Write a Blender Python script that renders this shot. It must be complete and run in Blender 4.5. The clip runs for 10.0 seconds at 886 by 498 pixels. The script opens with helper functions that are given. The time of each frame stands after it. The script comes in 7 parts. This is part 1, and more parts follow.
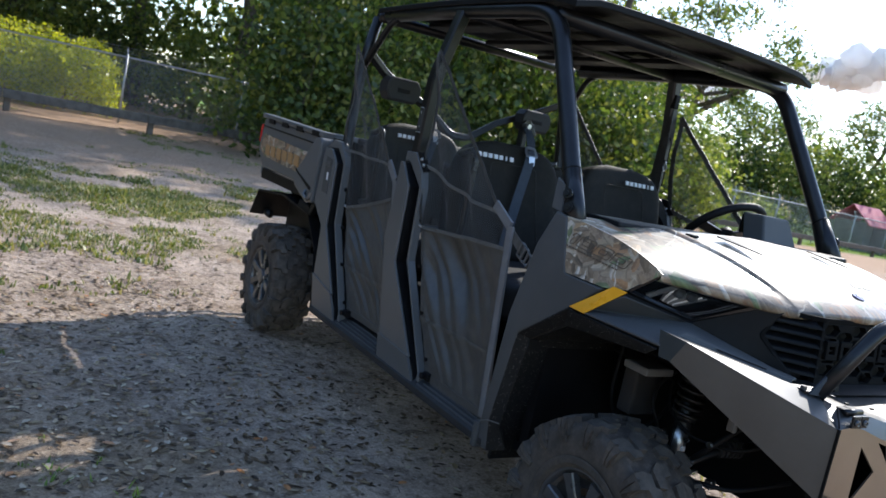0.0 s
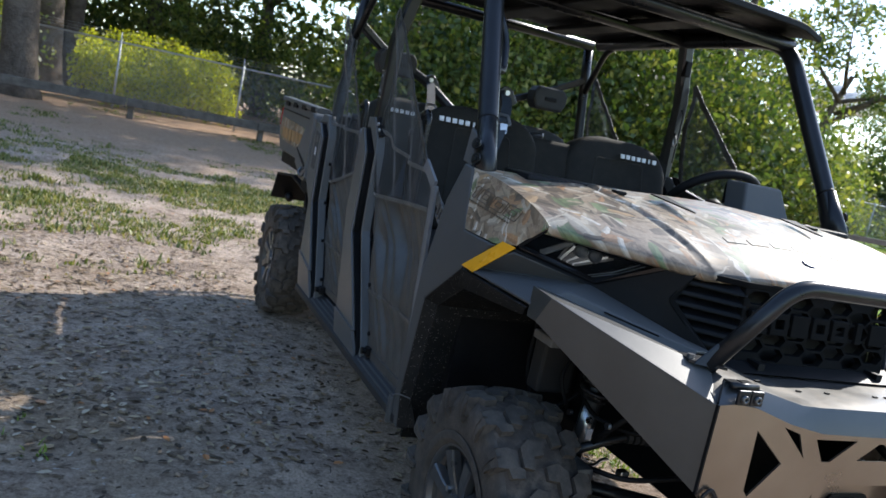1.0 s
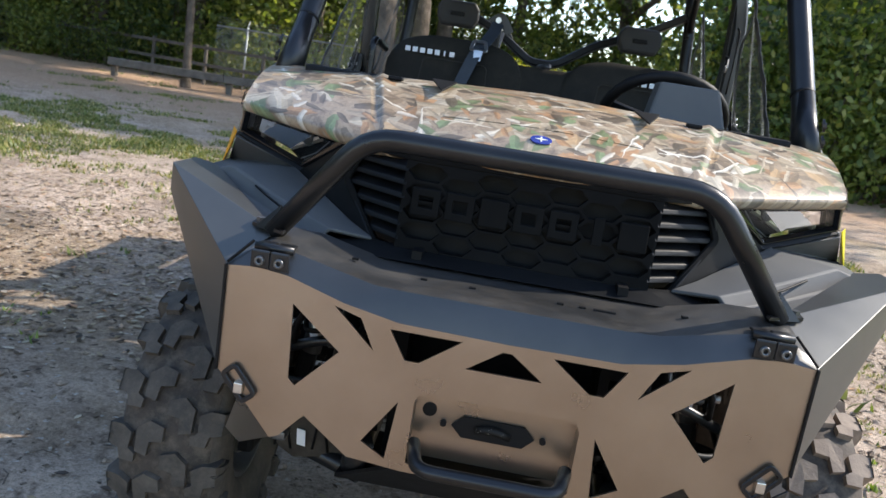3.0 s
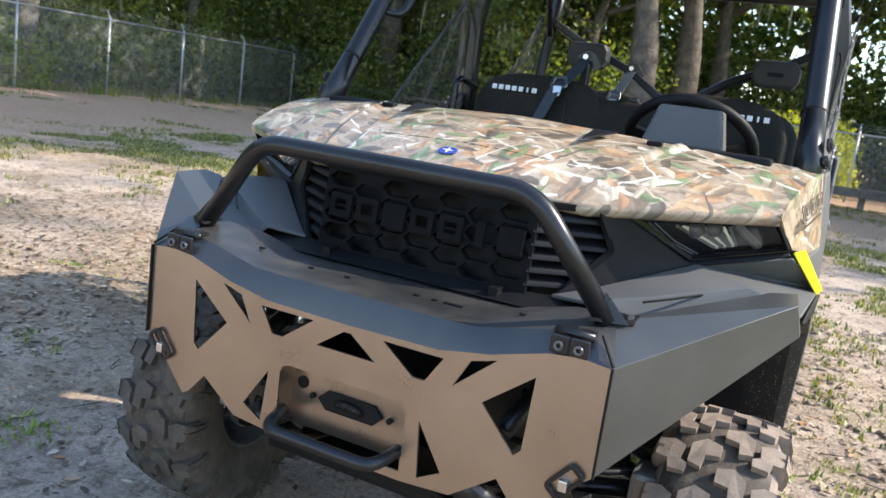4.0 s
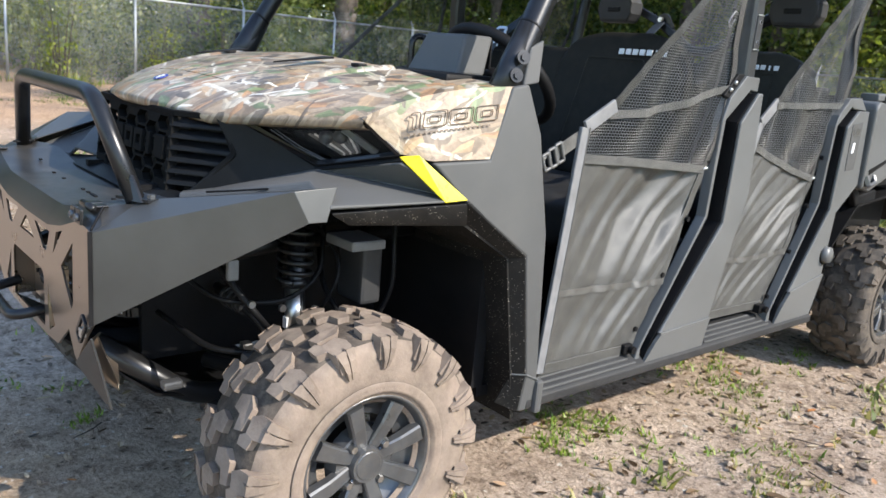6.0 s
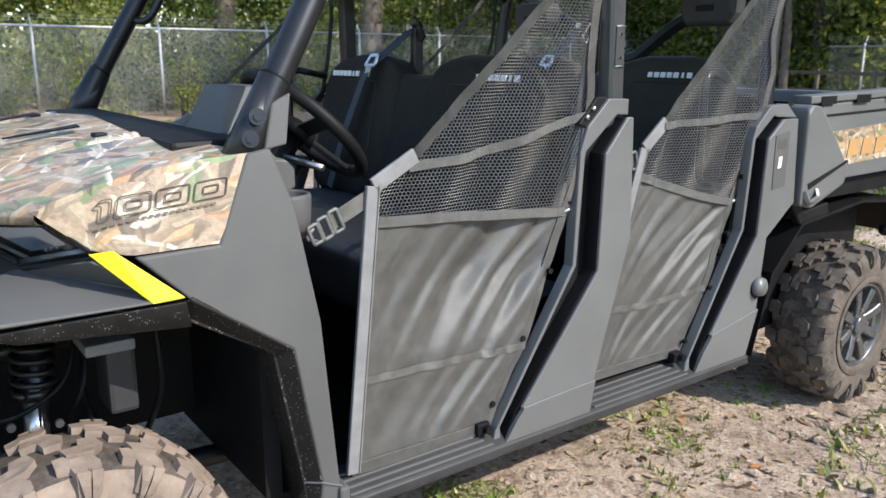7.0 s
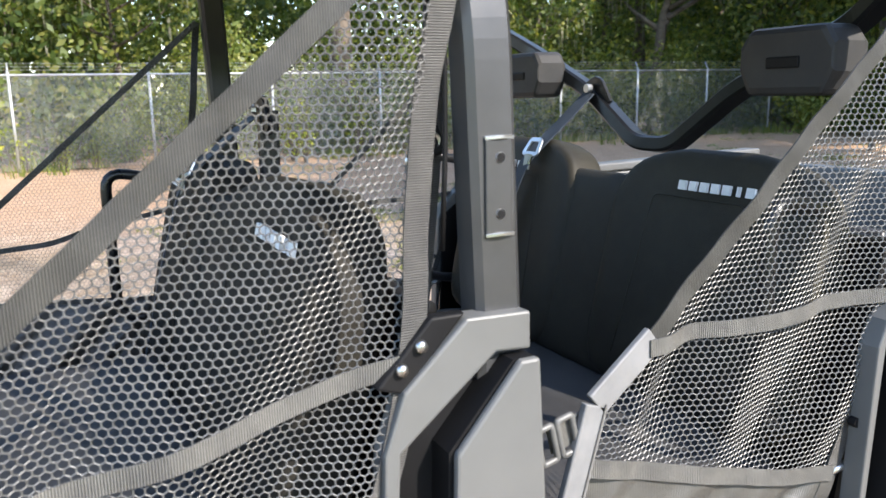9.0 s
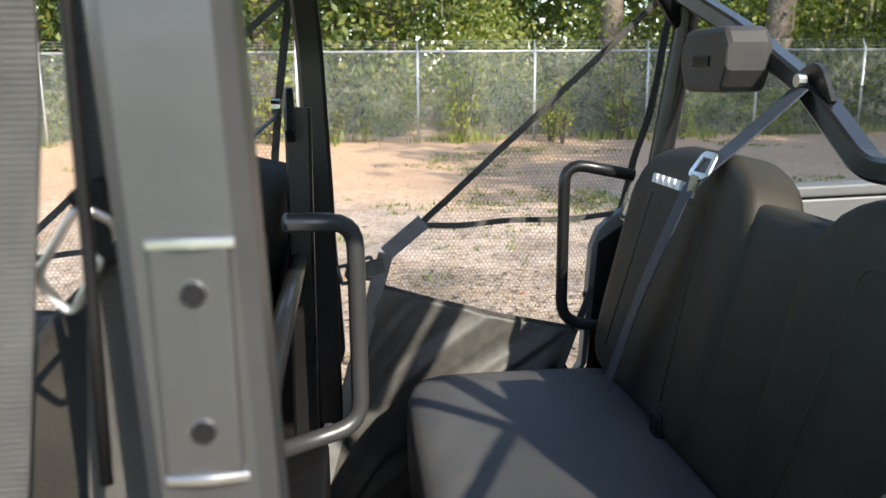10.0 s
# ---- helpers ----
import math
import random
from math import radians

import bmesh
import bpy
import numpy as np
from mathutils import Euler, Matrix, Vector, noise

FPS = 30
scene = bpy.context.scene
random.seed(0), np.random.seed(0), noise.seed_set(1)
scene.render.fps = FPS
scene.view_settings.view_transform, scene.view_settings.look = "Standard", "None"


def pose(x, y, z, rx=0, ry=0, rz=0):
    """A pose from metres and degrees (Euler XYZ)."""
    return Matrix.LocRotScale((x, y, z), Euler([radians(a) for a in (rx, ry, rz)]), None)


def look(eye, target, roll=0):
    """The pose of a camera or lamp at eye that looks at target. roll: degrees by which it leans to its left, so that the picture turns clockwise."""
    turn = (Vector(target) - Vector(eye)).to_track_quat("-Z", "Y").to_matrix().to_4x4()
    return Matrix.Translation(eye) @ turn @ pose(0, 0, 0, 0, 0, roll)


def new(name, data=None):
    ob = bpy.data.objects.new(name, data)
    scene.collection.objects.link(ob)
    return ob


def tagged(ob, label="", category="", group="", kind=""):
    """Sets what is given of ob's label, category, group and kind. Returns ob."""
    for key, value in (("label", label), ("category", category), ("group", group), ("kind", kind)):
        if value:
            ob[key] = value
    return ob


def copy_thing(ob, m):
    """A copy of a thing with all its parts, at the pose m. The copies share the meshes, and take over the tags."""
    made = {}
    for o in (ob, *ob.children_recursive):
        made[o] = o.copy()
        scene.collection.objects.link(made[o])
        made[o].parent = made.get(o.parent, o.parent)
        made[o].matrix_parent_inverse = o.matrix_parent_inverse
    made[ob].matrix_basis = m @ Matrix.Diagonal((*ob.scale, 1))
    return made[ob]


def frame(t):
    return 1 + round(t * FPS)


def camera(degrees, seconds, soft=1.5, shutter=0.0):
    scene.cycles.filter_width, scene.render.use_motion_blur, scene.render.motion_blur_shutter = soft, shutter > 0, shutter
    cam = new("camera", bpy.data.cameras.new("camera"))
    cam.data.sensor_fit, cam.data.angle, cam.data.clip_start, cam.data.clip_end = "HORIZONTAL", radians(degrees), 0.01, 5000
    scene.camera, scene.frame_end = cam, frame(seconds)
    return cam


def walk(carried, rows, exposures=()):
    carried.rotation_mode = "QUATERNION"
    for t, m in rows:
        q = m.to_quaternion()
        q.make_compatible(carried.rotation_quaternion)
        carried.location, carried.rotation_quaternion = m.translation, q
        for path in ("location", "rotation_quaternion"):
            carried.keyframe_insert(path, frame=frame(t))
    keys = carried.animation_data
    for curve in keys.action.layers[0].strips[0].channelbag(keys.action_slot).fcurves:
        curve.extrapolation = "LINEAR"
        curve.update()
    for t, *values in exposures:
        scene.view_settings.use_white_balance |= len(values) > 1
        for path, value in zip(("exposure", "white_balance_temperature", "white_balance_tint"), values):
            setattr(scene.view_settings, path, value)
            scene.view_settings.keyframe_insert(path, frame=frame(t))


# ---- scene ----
cam = camera(58.5, 10.0)
cam.data.dof.use_dof, cam.data.dof.focus_distance, cam.data.dof.aperture_fstop = True, 1.6, 9.0
PATH = [
    (0, (-2.363, -1.514, 1.314), (-1.295, 0.156, 1.042), 11.8),
    (0.5, (-2.014, -1.622, 1.273), (-1.081, 0.125, 0.99), 11.8),
    (1, (-1.656, -1.666, 1.253), (-0.872, 0.149, 0.953), 11.7),
    (1.5, (-1.252, -1.682, 1.24), (-0.642, 0.194, 0.91), 11.5),
    (2, (-0.847, -1.69, 1.199), (-0.451, 0.238, 0.84), 11.0),
    (2.5, (-0.441, -1.743, 1.181), (-0.27, 0.21, 0.785), 9.9),
    (2.7, (-0.28, -1.785, 1.18), (-0.219, 0.173, 0.772), 9.6),
    (3.8, (0.584, -1.752, 1.225), (-0.135, 0.075, 0.847), 8.0),
    (4, (0.745, -1.729, 1.215), (-0.084, 0.052, 0.839), 7.9),
    (4.5, (1.141, -1.659, 1.225), (0.084, -0.007, 0.831), 7.7),
    (5, (1.523, -1.457, 1.188), (0.298, 0.059, 0.742), 8.5),
    (5.2, (1.658, -1.377, 1.173), (0.367, 0.077, 0.707), 8.3),
    (6.3, (2.155, -0.757, 1.244), (0.647, 0.477, 0.791), 3.3),
    (6.5, (2.191, -0.61, 1.282), (0.662, 0.598, 0.83), 2.1),
    (7, (2.183, -0.234, 1.335), (0.619, 0.922, 0.868), 0.2),
    (7.5, (2.019, 0.094, 1.365), (0.42, 1.2, 0.895), -0.7),
    (8, (1.85, 0.42, 1.419), (0.211, 1.47, 0.957), -0.8),
    (8.5, (1.712, 0.705, 1.445), (0.017, 1.674, 1.011), -0.8),
    (9, (1.45, 0.996, 1.467), (-0.311, 1.863, 1.081), -1.2),
    (9.5, (1.243, 1.249, 1.475), (-0.612, 1.906, 1.117), -0.8),
    (9.8, (1.175, 1.399, 1.508), (-0.747, 1.788, 1.114), -1.0),
    (10, (1.051, 1.483, 1.486), (-0.889, 1.715, 1.057), -0.5),
]
walk(cam, [(t, look(eye, target, roll)) for t, eye, target, roll in PATH], exposures=((0.0, 1.3, 6050, 11), (1.5, 1.4, 6300, 10), (2.0, 1.5, 6450, 10), (2.5, 1.53, 6600, 11), (4.0, 1.95, 6550, 10), (5.0, 2.02, 6650, 10), (6.5, 1.57, 6350, 10), (7.0, 1.58, 6350, 11), (8.0, 1.78, 6350, 12), (9.0, 2.15, 6550, 12), (9.5, 2.05, 6700, 10), (10.0, 2.07, 6850, 9)))

# ---- light ----
SUN = Vector((1.2, 0.55, 1.0)).normalized()
world = bpy.data.worlds.new("world")
scene.world = world
world.use_nodes = True
wn = world.node_tree
sky = wn.nodes.new("ShaderNodeTexSky")
sky.sky_type, sky.sun_disc = "NISHITA", False
sky.sun_elevation = math.asin(SUN.z)
sky.sun_rotation = math.atan2(SUN.x, SUN.y)
sky.air_density, sky.dust_density, sky.ozone_density = 1.0, 0.45, 1.1
wn.links.new(sky.outputs[0], wn.nodes["Background"].inputs[0])
wn.nodes["Background"].inputs[1].default_value = 0.148
sun_data = bpy.data.lights.new("sun", "SUN")
sun_data.energy, sun_data.angle, sun_data.color = 2.45, radians(0.6), (1.0, 0.93, 0.82)
sun = new("sun", sun_data)
sun.matrix_world = look(SUN * 60, (0, 0, 0))


# ---- materials ----
def material(name):
    m = bpy.data.materials.new(name)
    m.use_nodes = True
    return m, m.node_tree, m.node_tree.nodes["Principled BSDF"]


def coords(nt, scale=(1, 1, 1), rot=(0, 0, 0)):
    tc = nt.nodes.new("ShaderNodeTexCoord")
    mp = nt.nodes.new("ShaderNodeMapping")
    mp.inputs["Scale"].default_value = scale
    mp.inputs["Rotation"].default_value = rot
    nt.links.new(tc.outputs["Object"], mp.inputs[0])
    return mp.outputs[0]


def noise_tex(nt, co, scale, detail=4, rough=0.55, dist=0.0):
    n = nt.nodes.new("ShaderNodeTexNoise")
    n.inputs["Scale"].default_value = scale
    n.inputs["Detail"].default_value = detail
    n.inputs["Roughness"].default_value = rough
    n.inputs["Distortion"].default_value = dist
    nt.links.new(co, n.inputs["Vector"])
    return n.outputs[0]


def ramp(nt, fac, stops, mode="LINEAR"):
    r = nt.nodes.new("ShaderNodeValToRGB")
    r.color_ramp.interpolation = mode
    el = r.color_ramp.elements
    while len(el) < len(stops):
        el.new(0.5)
    for e, (p, c) in zip(el, stops):
        e.position = p
        e.color = (*c, 1) if len(c) == 3 else c
    nt.links.new(fac, r.inputs[0])
    return r.outputs[0]


def mix(nt, fac, a, b, kind="MIX"):
    n = nt.nodes.new("ShaderNodeMix")
    n.data_type, n.blend_type = "RGBA", kind
    for sock, v in ((n.inputs[0], fac), (n.inputs[6], a), (n.inputs[7], b)):
        if isinstance(v, (int, float)):
            sock.default_value = v
        elif isinstance(v, tuple):
            sock.default_value = (*v, 1)
        else:
            nt.links.new(v, sock)
    return n.outputs[2]


def bump(nt, bsdf, height, strength=0.3, dist=0.01):
    b = nt.nodes.new("ShaderNodeBump")
    b.inputs["Strength"].default_value = strength
    b.inputs["Distance"].default_value = dist
    nt.links.new(height, b.inputs["Height"])
    nt.links.new(b.outputs[0], bsdf.inputs["Normal"])


def surface(name, a, b, scale=8.0, rough=(0.4, 0.6), metal=0.0, grain=200.0, bumpy=0.15, dust=0.0, dist=0.002, spec=0.5):
    """Two tones of large mottling, fine grain relief and, where wanted, pale dust."""
    m, nt, bs = material(name)
    co = coords(nt)
    n1 = noise_tex(nt, co, scale, 6, 0.6)
    n2 = noise_tex(nt, co, grain, 3, 0.6)
    col = ramp(nt, n1, [(0.35, a), (0.65, b)])
    if dust:
        n3 = noise_tex(nt, co, scale * 3.1, 8, 0.7)
        f = ramp(nt, n3, [(0.45, (0, 0, 0)), (0.75, (dust, dust, dust))])
        col = mix(nt, f, col, (0.33, 0.27, 0.2))
    nt.links.new(col, bs.inputs["Base Color"])
    r = ramp(nt, n1, [(0.3, (rough[0],) * 3), (0.7, (rough[1],) * 3)])
    nt.links.new(r, bs.inputs["Roughness"])
    bs.inputs["Metallic"].default_value = metal
    bs.inputs["Specular IOR Level"].default_value = spec
    bump(nt, bs, n2, bumpy, dist)
    return m


GREY = surface("grey_plastic", (0.099, 0.101, 0.1), (0.119, 0.121, 0.12), 3, (0.36, 0.48), 0, 900, 0.1, 0.03, 0.001)
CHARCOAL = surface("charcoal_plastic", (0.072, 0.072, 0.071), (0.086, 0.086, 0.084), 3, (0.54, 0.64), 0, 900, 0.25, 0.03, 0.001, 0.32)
DASH = surface("dash_plastic", (0.02, 0.02, 0.021), (0.029, 0.029, 0.03), 4, (0.5, 0.62), 0, 800, 0.2, 0.04, 0.001, 0.35)
BLACK = surface("black_plastic", (0.0045, 0.0045, 0.005), (0.008, 0.008, 0.009), 5, (0.48, 0.62), 0, 700, 0.15, 0.012, 0.001, 0.18)
GLOSSBLACK = surface("gloss_black_plastic", (0.004, 0.004, 0.005), (0.006, 0.006, 0.007), 6, (0.12, 0.2), 0, 900, 0.05, 0.02, 0.0005, 0.4)
NOSE = surface("nose_plastic", (0.006, 0.0065, 0.0075), (0.009, 0.0095, 0.0105), 5, (0.42, 0.52), 0, 900, 0.12, 0.01, 0.001, 0.16)
DUSTY = surface("dusty_plastic", (0.006, 0.006, 0.006), (0.011, 0.0105, 0.01), 7, (0.5, 0.7), 0, 500, 0.2, 0.03, 0.001, 0.25)


def speckle(m):
    """Small pale flecks of dried sand."""
    nt = m.node_tree
    bs = nt.nodes["Principled BSDF"]
    old = bs.inputs["Base Color"].links[0].from_socket
    v = nt.nodes.new("ShaderNodeTexVoronoi")
    v.inputs["Scale"].default_value = 270
    nt.links.new(coords(nt), v.inputs["Vector"])
    sep = nt.nodes.new("ShaderNodeSeparateColor")
    nt.links.new(v.outputs["Color"], sep.inputs[0])
    dot = ramp(nt, v.outputs["Distance"], [(0.16, (1, 1, 1)), (0.3, (0, 0, 0))])
    few = ramp(nt, sep.outputs[0], [(0.0, (0.9, 0.9, 0.9)), (0.1, (0.35, 0.35, 0.35)), (0.2, (0, 0, 0))], "CONSTANT")
    nt.links.new(mix(nt, mix(nt, 1.0, dot, few, "MULTIPLY"), old, (0.5, 0.46, 0.4)), bs.inputs["Base Color"])


speckle(DUSTY)
# One bumper coating: warm bounce from sunlit sand is put into this plate tone.
STEELWARM = surface("coated_steel_warm_bounce", (0.3, 0.247, 0.2), (0.35, 0.29, 0.237), 4, (0.26, 0.34), 0.9, 1400, 0.08, 0.0, 0.0006)
# The same coating, darkened because the wings mirror dark trees.
STEELDIM = surface("coated_steel_dim_side", (0.07, 0.07, 0.067), (0.09, 0.09, 0.086), 4, (0.34, 0.44), 0.5, 1400, 0.08, 0.0, 0.0006)
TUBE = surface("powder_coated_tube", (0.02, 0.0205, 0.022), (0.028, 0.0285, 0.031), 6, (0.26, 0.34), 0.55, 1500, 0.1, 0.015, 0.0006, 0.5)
METAL = surface("bright_metal", (0.5, 0.5, 0.5), (0.62, 0.62, 0.62), 9, (0.25, 0.4), 1.0, 600, 0.05)
RIM = surface("dark_rim", (0.085, 0.087, 0.09), (0.13, 0.133, 0.138), 9, (0.26, 0.4), 0.55, 600, 0.05, 0.15)
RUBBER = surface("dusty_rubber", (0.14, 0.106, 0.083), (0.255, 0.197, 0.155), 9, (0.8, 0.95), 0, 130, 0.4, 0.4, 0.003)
# The dusty rubber darkened: shade on the right front wheel is in this colour.
RUBBERSHADED = surface("shaded_dusty_rubber", (0.04, 0.034, 0.028), (0.085, 0.071, 0.058), 9, (0.75, 0.9), 0, 130, 0.4, 0.2, 0.003)
# Rear tyres: darker and with less dust than the front.
RUBBERREAR = surface("rear_rubber", (0.045, 0.037, 0.03), (0.11, 0.088, 0.07), 9, (0.8, 0.95), 0, 130, 0.4, 0.25, 0.003)
# Groove floor of the tread: shade between the lugs is put into the colour.
RUBBERDARK = surface("rubber_groove_shade", (0.03, 0.024, 0.019), (0.075, 0.058, 0.046), 11, (0.8, 0.95), 0, 130, 0.4, 0.3, 0.003)
WEB = surface("strap_webbing", (0.07, 0.068, 0.063), (0.115, 0.112, 0.104), 30, (0.32, 0.45), 0, 450, 0.5, 0.06, 0.002, 0.45)
NET = surface("net_cord", (0.07, 0.07, 0.069), (0.11, 0.11, 0.108), 30, (0.32, 0.42), 0, 900, 0.3, 0.03, 0.001, 0.8)
# Black seat vinyl; the olive warmth is light bounced off the sand, put in.
VINYL = surface("seat_vinyl", (0.022, 0.02, 0.0155), (0.032, 0.0295, 0.022), 7, (0.5, 0.6), 0, 420, 0.45, 0.03, 0.0015, 0.25)
# Front-row copy of the same vinyl, darkened for the shade in the cabin.
VINYLSHADED = surface("shaded_seat_vinyl", (0.014, 0.013, 0.011), (0.022, 0.02, 0.016), 7, (0.62, 0.72), 0, 420, 0.45, 0.03, 0.0015, 0.15)
GRILLE = surface("grille_plastic", (0.006, 0.006, 0.006), (0.01, 0.01, 0.01), 5, (0.75, 0.9), 0, 700, 0.15, 0.01, 0.001, 0.08)
# Cushion copy of the same vinyl, lightened for sky light on its top.
VINYLSKYLIT = surface("skylit_seat_vinyl", (0.05, 0.05, 0.052), (0.066, 0.066, 0.068), 7, (0.46, 0.56), 0, 420, 0.45, 0.06, 0.0015, 0.3)
# Same steel again; dim reflections of fold and deck are in these two tones.
BEVEL = surface("coated_steel_dim_fold", (0.06, 0.061, 0.062), (0.078, 0.079, 0.08), 4, (0.3, 0.4), 0.6, 1400, 0.08, 0.0, 0.0006)
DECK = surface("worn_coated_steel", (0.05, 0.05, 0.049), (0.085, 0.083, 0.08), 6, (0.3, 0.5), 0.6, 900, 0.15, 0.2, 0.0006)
PIPING = surface("grey_vinyl_binding", (0.145, 0.146, 0.15), (0.19, 0.191, 0.195), 20, (0.45, 0.6), 0, 500, 0.2, 0.1, 0.001)
GUARD = surface("dusty_guard_plastic", (0.024, 0.0195, 0.0145), (0.042, 0.034, 0.026), 9, (0.5, 0.65), 0, 500, 0.2, 0.1, 0.001, 0.3)
YELLOW = surface("reflector", (0.75, 0.62, 0.01), (0.85, 0.72, 0.015), 20, (0.25, 0.35), 0, 600, 0.1)
AMBER = surface("reflector_amber", (0.8, 0.36, 0.01), (0.85, 0.4, 0.015), 20, (0.25, 0.35), 0, 600, 0.1)
WHITE = surface("white_print", (0.72, 0.72, 0.72), (0.8, 0.8, 0.8), 20, (0.5, 0.6))
BLUE = surface("blue_badge", (0.025, 0.035, 0.2), (0.03, 0.05, 0.27), 30, (0.2, 0.3))
BROWNINK = surface("brown_ink", (0.09, 0.06, 0.035), (0.12, 0.08, 0.05), 30, (0.4, 0.5))
RED = surface("red_lens", (0.4, 0.01, 0.01), (0.5, 0.015, 0.015), 20, (0.1, 0.2))
ORANGE = surface("orange_print", (0.36, 0.2, 0.075), (0.42, 0.25, 0.1), 30, (0.4, 0.5))
GALV = surface("galvanised_steel", (0.4, 0.41, 0.41), (0.52, 0.53, 0.53), 3, (0.45, 0.6), 0.6, 100, 0.1)
WIRE = surface("fence_wire", (0.34, 0.35, 0.35), (0.45, 0.46, 0.46), 3, (0.5, 0.65), 0.5, 100, 0.1)
TIMBER = surface("weathered_timber", (0.085, 0.072, 0.06), (0.16, 0.14, 0.118), 6, (0.8, 0.95), 0, 60, 0.5, 0, 0.01)
BARK = surface("bark", (0.075, 0.057, 0.043), (0.165, 0.13, 0.1), 5, (0.85, 0.95), 0, 18, 0.9, 0, 0.05)
SEATHARD = surface("faded_red_plastic", (0.5, 0.09, 0.13), (0.56, 0.12, 0.16), 6, (0.5, 0.6))


def make_cloud():
    m, nt, bs = material("cloud_vapour")
    bs.inputs["Base Color"].default_value = (0.92, 0.92, 0.93, 1)
    bs.inputs["Roughness"].default_value = 1.0
    bs.inputs["Specular IOR Level"].default_value = 0.0
    tr = nt.nodes.new("ShaderNodeBsdfTranslucent")
    tr.inputs[0].default_value = (0.95, 0.95, 0.95, 1)
    ms = nt.nodes.new("ShaderNodeMixShader")
    ms.inputs[0].default_value = 0.8
    nt.links.new(bs.outputs[0], ms.inputs[1])
    nt.links.new(tr.outputs[0], ms.inputs[2])
    nt.links.new(ms.outputs[0], nt.nodes["Material Output"].inputs[0])
    return m


CLOUD = make_cloud()


def ribbed(name, a, b, rot, fine=118, rough=0.36, relief=0.6, spec=0.5):
    """Woven cloth or webbing with fine ribs across its length."""
    m, nt, bs = material(name)
    co = coords(nt)
    w = nt.nodes.new("ShaderNodeTexWave")
    w.inputs["Scale"].default_value = fine
    w.inputs["Distortion"].default_value = 0.6
    w.inputs["Detail Scale"].default_value = 30
    nt.links.new(coords(nt, (1, 1, 1), rot), w.inputs["Vector"])
    col = ramp(nt, w.outputs[1], [(0.1, a), (0.6, b)])
    wear = ramp(nt, noise_tex(nt, co, 25, 6, 0.65), [(0.35, (0.75, 0.75, 0.75)), (0.65, (1.15, 1.14, 1.1))])
    nt.links.new(mix(nt, 1.0, col, wear, "MULTIPLY"), bs.inputs["Base Color"])
    bs.inputs["Roughness"].default_value = rough
    bs.inputs["Specular IOR Level"].default_value = spec
    bump(nt, bs, w.outputs[1], relief, 0.002)
    return m


WEBZ = ribbed("ribbed_webbing_upright", (0.024, 0.023, 0.022), (0.072, 0.07, 0.066), (0, radians(90), 0))
WEBX = ribbed("ribbed_webbing_glossy", (0.05, 0.049, 0.047), (0.17, 0.167, 0.16), (0, 0, radians(-90)))
FABRIC = ribbed("coated_fabric", (0.052, 0.051, 0.048), (0.078, 0.076, 0.071), (0, 0, radians(-90)), 120, 0.5, 0.3, 0.75)
WEBD = ribbed("ribbed_webbing_slanted", (0.02, 0.02, 0.019), (0.072, 0.07, 0.066), (0, 0, radians(-90)))


